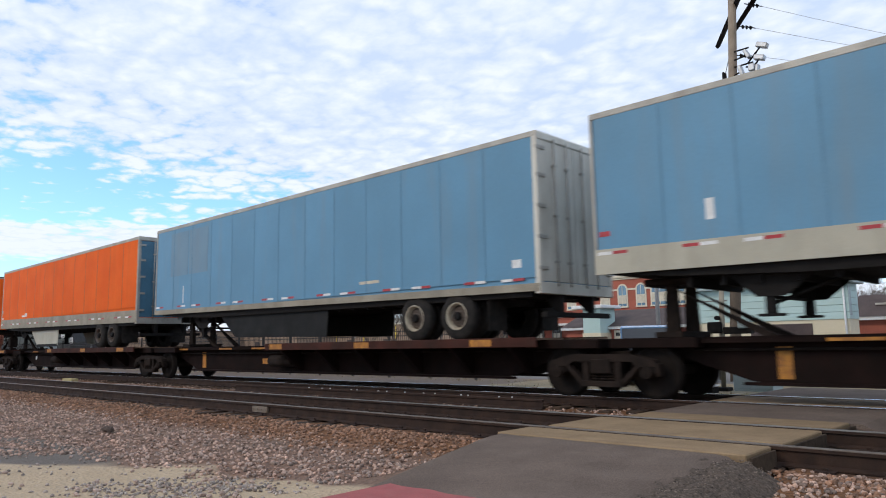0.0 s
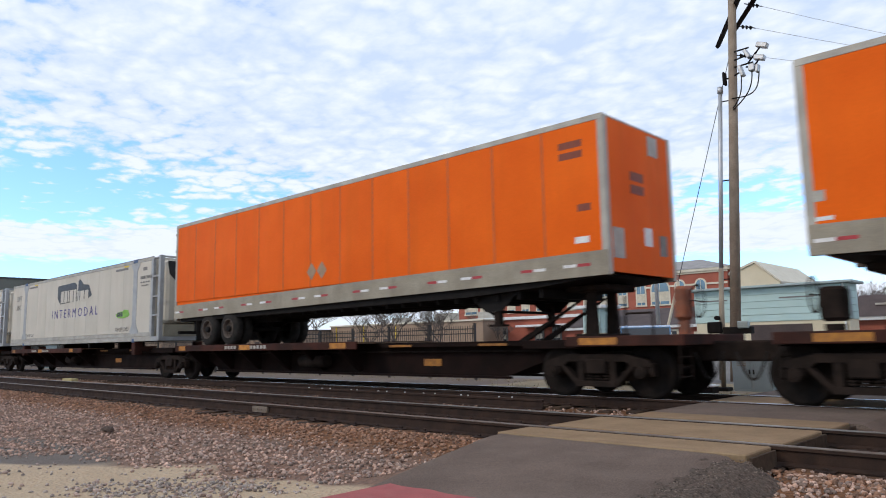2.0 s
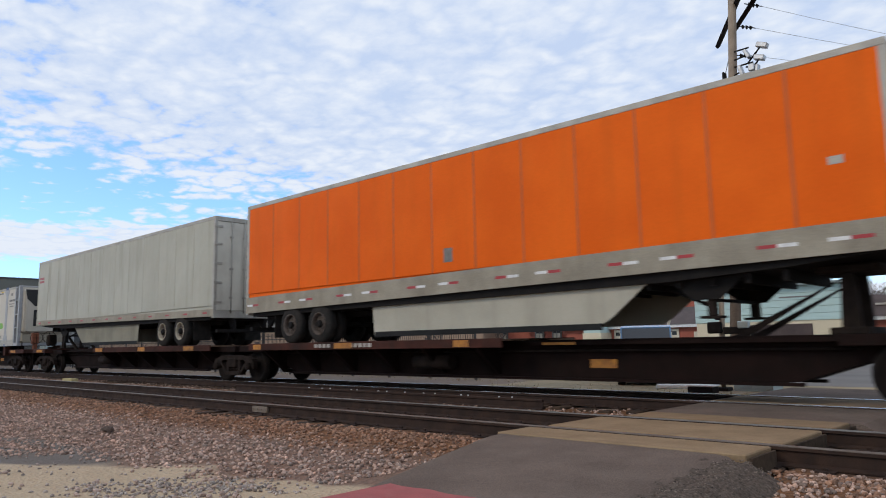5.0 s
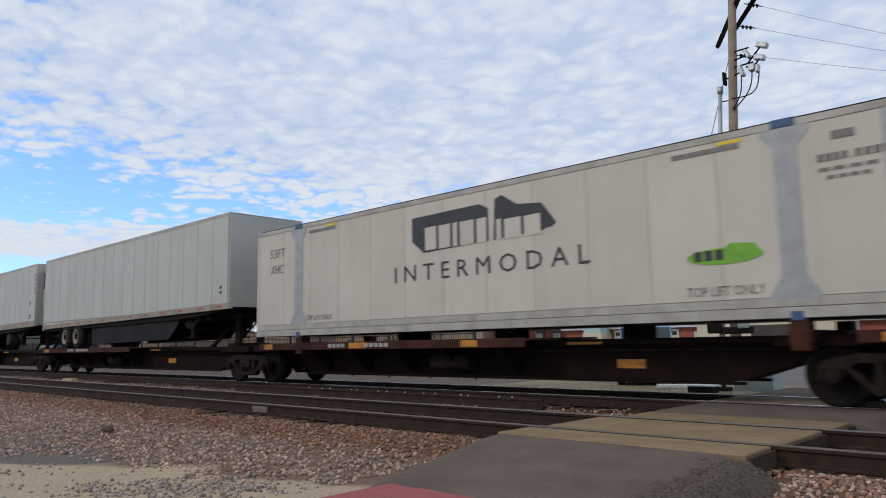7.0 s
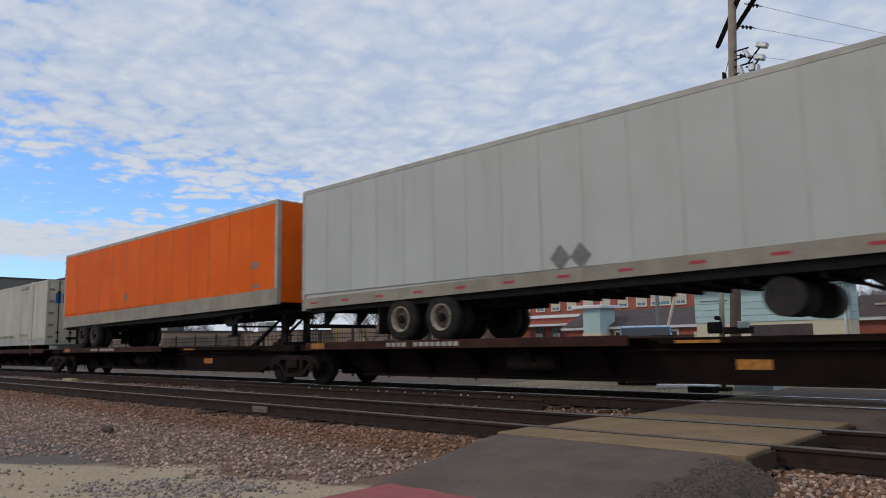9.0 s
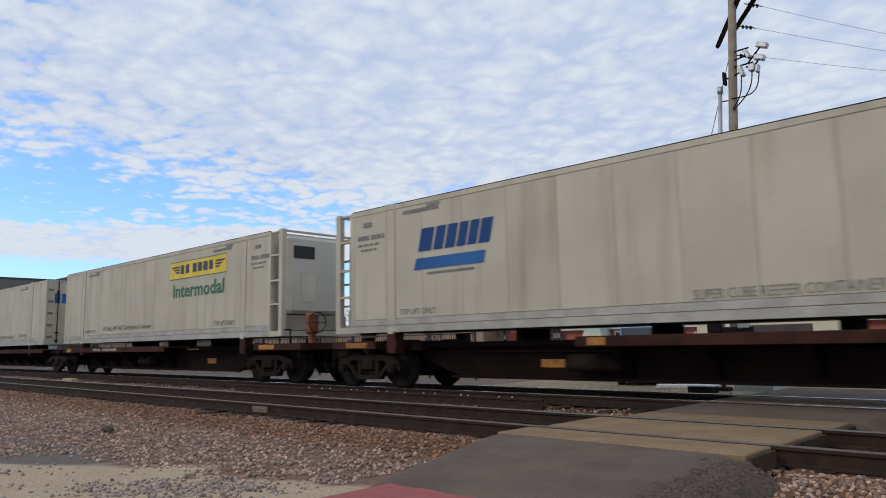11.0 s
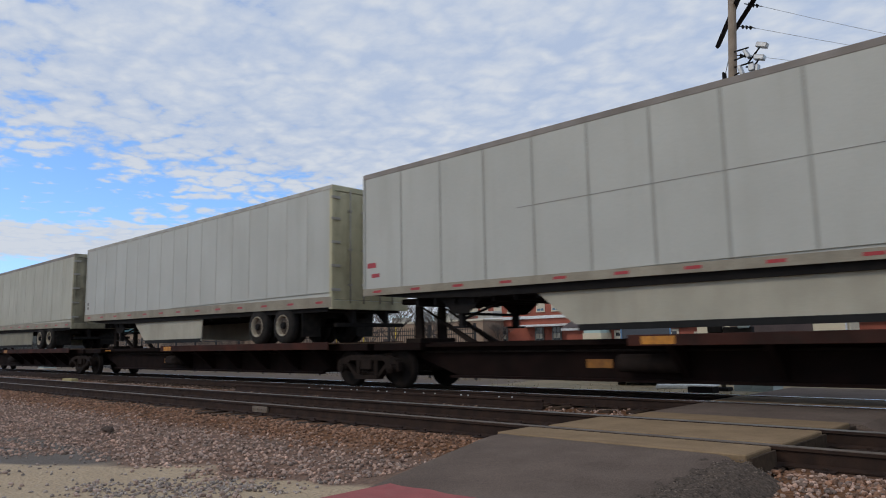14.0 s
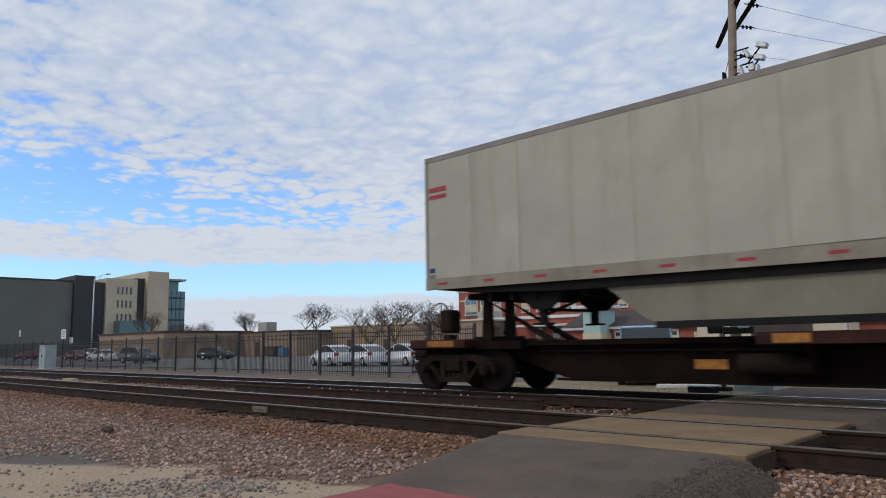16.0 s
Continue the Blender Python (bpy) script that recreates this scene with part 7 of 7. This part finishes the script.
def build_low_brick():
    b = thing("low_brick_building", "single-storey red brick building with white fascia bands", "building", group="buildings beyond the tracks")
    part("wall", B((-60.5, -45.0, 70, 80, -0.5, 3.75)), BRICK, b)
    part("roof", B((-60.9, -44.6, 69.6, 80.3, 3.75, 4.1), bev=0.03), WHITETAPE, b, "white flat roof fascia")
    part("canopy", B((-52.5, -44.3, 67.8, 70, 2.75, 3.0), bev=0.03), WHITETAPE, b, "white canopy edge")
    for x in (-58.8, -56.0, -50.5, -48.0):
        window_part(b, x, 70, 1.2, 0.9, 1.5, False, DARKPANE, FADED)
    t = thing("stair_tower", "small teal and cream stair tower with a white cap", "building", group="buildings beyond the tracks")
    part("wall", B((-40.6, -38.6, 64, 67, 1.8, 4.3)), TEALWALL, t)
    part("base", B((-40.7, -38.5, 63.95, 67, -0.5, 1.8)), CREAMWALL, t)
    part("cap", B((-41.6, -38.0, 63.4, 67.4, 4.3, 4.65), bev=0.05), WHITETAPE, t)
    s = thing("brown_roof_building", "low red building with a dark brown shingled roof", "building", group="buildings beyond the tracks")
    part("wall", B((-44.0, -24.8, 66, 76, -0.5, 2.2)), BRICK, s)
    part("fascia", B((-44.4, -24.6, 65.5, 65.75, 2.15, 2.42)), WHITETAPE, s, "white eaves board")
    part("roof", prism(bmesh.new(), [(65.45, 2.42), (70.5, 4.3), (76.5, 2.42)], -44.4, -24.6, "x"), BROWNROOF, s)
    for x in (-37.4, -34.6, -31.8):
        window_part(s, x, 66, 0.9, 1.0, 0.9, False, DARKPANE, LIMESTONE)
    part("door", B((-29.6, -28.6, 65.96, 66.0, -0.4, 1.7)), BLIND, s)


build_low_brick()


def build_teal_hall():
    b = thing("teal_hall", "pale teal metal-sided hall on a cream base", "building", group="buildings beyond the tracks")
    part("base", B((-24.4, -13.5, 55, 57.4, -0.5, 2.2)), CREAMWALL, b, "cream block base")
    for k in range(5):
        z0, z1 = 2.2 + k * 0.50, 2.2 + (k + 1) * 0.50 - 0.02
        part("siding", B((-24.45, -13.45, 54.93 - 0.004 * (k % 2), 57.4, z0, z1), bev=0.01), TEALWALL, b)
    part("roof", B((-24.9, -13.0, 54.4, 57.6, 4.7, 4.88), bev=0.03), CABINET, b, "pale roof edge")
    part("downpipe", tube(bmesh.new(), (-13.7, 54.82, -0.4), (-13.7, 54.82, 4.7), 0.07), WHITETAPE, b)
    part("end_panel", B((-13.45, -13.40, 54.96, 55.5, 2.45, 4.5)), CABINET, b, "pale end panel")
    part("bay_door", B((-20.2, -15.9, 54.9, 54.995, -0.4, 1.95)), BROWNROOF, b, "dark red bay door")
    part("slot", B((-24.0, -21.8, 54.90, 54.935, 3.85, 3.95), (-18.0, -15.6, 54.90, 54.935, 3.85, 3.95)), FADED, b)
    s = thing("dark_roof_building", "low red building with a deep brown roof and white gutter", "building", group="buildings beyond the tracks")
    part("wall", B((-14.6, 14, 62, 74, -0.5, 2.2)), BRICK, s)
    part("gutter", B((-14.9, 14, 61.5, 61.75, 2.2, 2.45)), WHITETAPE, s)
    part("roof", prism(bmesh.new(), [(61.45, 2.45), (64.0, 4.2), (74.5, 4.2), (74.5, 2.45)], -14.9, 14.2, "x"), BROWNROOF, s)
    for k in range(4):
        part("roof_vent", B((-13.5 + 3 * k, -12.2 + 3 * k, 62.6, 62.9, 3.35, 3.5)), ALU, s)


build_teal_hall()


def build_tan_blocks():
    b = thing("tan_building", "long low tan block building behind the car park", "building", group="buildings beyond the tracks")
    part("wall", B((-118, -86, 60.0, 75, -0.5, 3.15)), TANWALL, b)
    part("coping", B((-118.2, -85.8, 59.8, 75.2, 3.15, 3.35)), BROWNROOF, b)
    w = part("wall", B((-85.9, -56, 66.0, 84, -0.5, 3.7)), TANWALL, b)
    part("coping", B((-86.0, -55.8, 65.8, 84.2, 3.7, 3.9)), LIMESTONE, b)
    for x in (-112, -104, -97, -82, -74, -66):
        part("door", B((x, x + 1.1, 59.94 if x < -86 else 65.94, 60.2 if x < -86 else 66.2, -0.45, 1.75)), BROWNROOF, b)
        part("wall_lamp", B((x + 1.6, x + 1.8, 59.85 if x < -86 else 65.85, 60.1 if x < -86 else 66.1, 2.0, 2.2)), WHITETAPE, b)
    for x, y, s in ((-106, 66, 1.2), (-79, 72, 1.0), (-72, 74, 1.4), (-62, 72, 1.2)):
        u = part("roof_unit", B((x, x + 2.2 * s, y, y + 2, 3.4, 3.9 + s), bev=0.05), ALU, b, "grey rooftop air unit")
    for x in (-84.5, -78.2, -71.5):
        part("pipe", tube(bmesh.new(), (x, 65.9, -0.4), (x, 65.9, 3.7), 0.06), SIGNYELLOW, b)
    n = thing("tan_annex", "nearer tan block annex with a flat roof", "building", group="buildings beyond the tracks")
    part("wall", B((-125.5, -101.5, 47.5, 62, -0.5, 3.35)), TANWALL, n)
    part("coping", B((-125.7, -101.3, 47.3, 62.2, 3.35, 3.6)), BROWNROOF, n)
    bin_ = thing("waste_bin", "dark brown waste container with a blue bin beside it", "bin", pose(-90.5, 59.2, -0.44))
    part("box", B((-1.6, 1.0, -0.8, 0.6, 0.1, 1.35), bev=0.04), BROWNROOF, bin_)
    part("lid", B((-1.65, 1.05, -0.85, 0.65, 1.35, 1.45)), BLACKSTEEL, bin_)
    blue = thing("recycling_bin", "blue recycling bin beside the waste container", "bin", pose(-88.2, 59.2, -0.44))
    part("box", B((-0.6, 0.6, -0.5, 0.5, 0.05, 1.3), bev=0.04), PB, blue)


build_tan_blocks()


def build_office():
    b = thing("office_block", "tall office block of dark cladding, cream stone and teal glass", "building", group="buildings beyond the tracks")
    fx = -200.0   # its long front faces along the tracks

    def block(name, y0, y1, z1, material, label="", back=30.0, out=0.0, z0=-0.5):
        return part(name, B((fx - back, fx + out, y0, y1, z0, z1)), material, b, label)
    block("wing", 38.0, 68.4, 19.0, GREYCLAD, "windowless grey clad wing")
    part("parapet", B((fx - 30, fx + 0.15, 37.9, 68.4, 19.0, 19.4)), DARKCLAD, b)
    block("core", 68.5, 73.6, 20.7, DARKCLAD, "charcoal core", out=1.2)
    block("core", 73.7, 76.6, 19.2, DARKCLAD)
    cream = block("cream_bay", 76.7, 85.1, 20.4, TOWERCREAM, "cream stone bay", out=1.0)
    block("link", 85.2, 87.7, 20.9, DARKCLAD, out=-0.6)
    block("tower", 87.8, 93.9, 22.9, TOWERCREAM, "taller cream stone tower", out=1.6)
    g = block("glass_wing", 94.0, 99.4, 17.6, TEALGLASS, "teal glass wing", out=0.6)
    block("glass_top", 94.0, 97.6, 20.6, TEALGLASS, z0=17.6)
    part("glass_roof", B((fx - 28, fx + 1.6, 93.95, 99.2, 20.6, 21.1)), ALU, b)
    block("annex", 79.0, 87.0, 8.7, TEALGLASS, "low teal glass annex", back=0, out=5.0)
    for k in range(5):
        part("spandrel", B((fx + 0.6, fx + 0.66, 94.0, 99.4, 2.6 + 3.2 * k, 3.0 + 3.2 * k)), DARKCLAD, g)
    for k in range(3):
        part("mullion", B((fx + 0.6, fx + 0.68, 95.3 + 1.3 * k, 95.42 + 1.3 * k, 0, 17.6)), DARKCLAD, g)
    for r in range(4):
        for k in range(4):
            y = 79.6 + 1.15 * k
            part("window", B((fx + 1.0, fx + 1.05, y, y + 0.5, 5.0 + 3.7 * r, 7.0 + 3.7 * r)), DARKPANE, cream)


build_office()


# ---- bare trees ----
def build_tree(m, height, spread, label, seed, twigs=5):
    rng = random.Random(seed)
    t = thing("bare_tree", label, "tree", m, group="bare trees")
    trunk, crown = bmesh.new(), bmesh.new()

    def grow(bm, p, d, length, r, depth):
        q = p
        for k in range(2):
            d = (d + Vector((rng.uniform(-0.22, 0.22), rng.uniform(-0.22, 0.22), rng.uniform(-0.05, 0.16)))).normalized()
            e = q + d * length / 2
            tube(bm, q, e, r * (1 - 0.18 * k), r * (0.82 - 0.18 * k), 5 if depth < 2 else 3)
            q = e
        if depth >= twigs:
            return
        for k in range(4 if depth < 2 else 3):
            a = rng.uniform(0, 6.28)
            side = Vector((math.cos(a), math.sin(a), 0)) * rng.uniform(0.45, 0.95) * spread
            nd = (d * rng.uniform(0.5, 1.0) + side + Vector((0, 0, rng.uniform(0.0, 0.35)))).normalized()
            grow(crown, q, nd, length * rng.uniform(0.60, 0.84), r * 0.60, depth + 1)
    grow(trunk, Vector((0, 0, -0.2)), Vector((0, 0, 1)), height * 0.25, height * 0.018, 0)
    part("trunk", trunk, BARK, t)
    part("crown", crown, BARK, t, "leafless crown of fine twigs")


TREES = (((-54.2, 46.5, GZ), 5.6, 1.1, 3), ((-49.0, 45.8, GZ), 6.6, 1.2, 4), ((-52.0, 53.0, GZ), 5.2, 0.9, 8), ((-45.8, 48.0, GZ), 5.6, 0.9, 12), ((-101.0, 72.5, GZ), 9.5, 1.1, 5), ((-117.0, 70.5, GZ), 8.6, 0.8, 6),
         ((-122.5, 65.0, GZ), 7.0, 1.1, 7), ((-109.5, 49.5, GZ), 7.8, 0.8, 9), ((-16.6, 81.0, GZ), 7.4, 1.1, 10), ((-12.5, 84.0, GZ), 8.0, 1.1, 11), ((-140, 68, GZ), 7.5, 1.0, 13), ((-70, 80.5, GZ), 6.8, 1.0, 14), ((-54.5, 67.0, GZ), 4.6, 1.0, 15))
for p, h, s, seed in TREES:
    build_tree(pose(*p), h * 1.2, s, "bare winter tree with fine dark twigs", seed, 6)


def motions():
    """The train runs through from left to right; its wheels roll."""
    times = [i * 0.8 for i in range(21)]
    for ob, u in KEYED:
        walk(ob, [(t, pose(u + travel(t), TRAIN_TRACK, 0)) for t in times])
    steps = [i / FPS for i in range(int(16 * FPS) + 1)]
    turns = [Matrix.Rotation(travel(t) / 0.457, 4, "Y") for t in steps]
    for ax, k in WHEELSETS:
        at = Matrix.Translation((k, 0, 0.457))
        walk(ax, [(t, at @ m) for t, m in zip(steps, turns)])


motions()
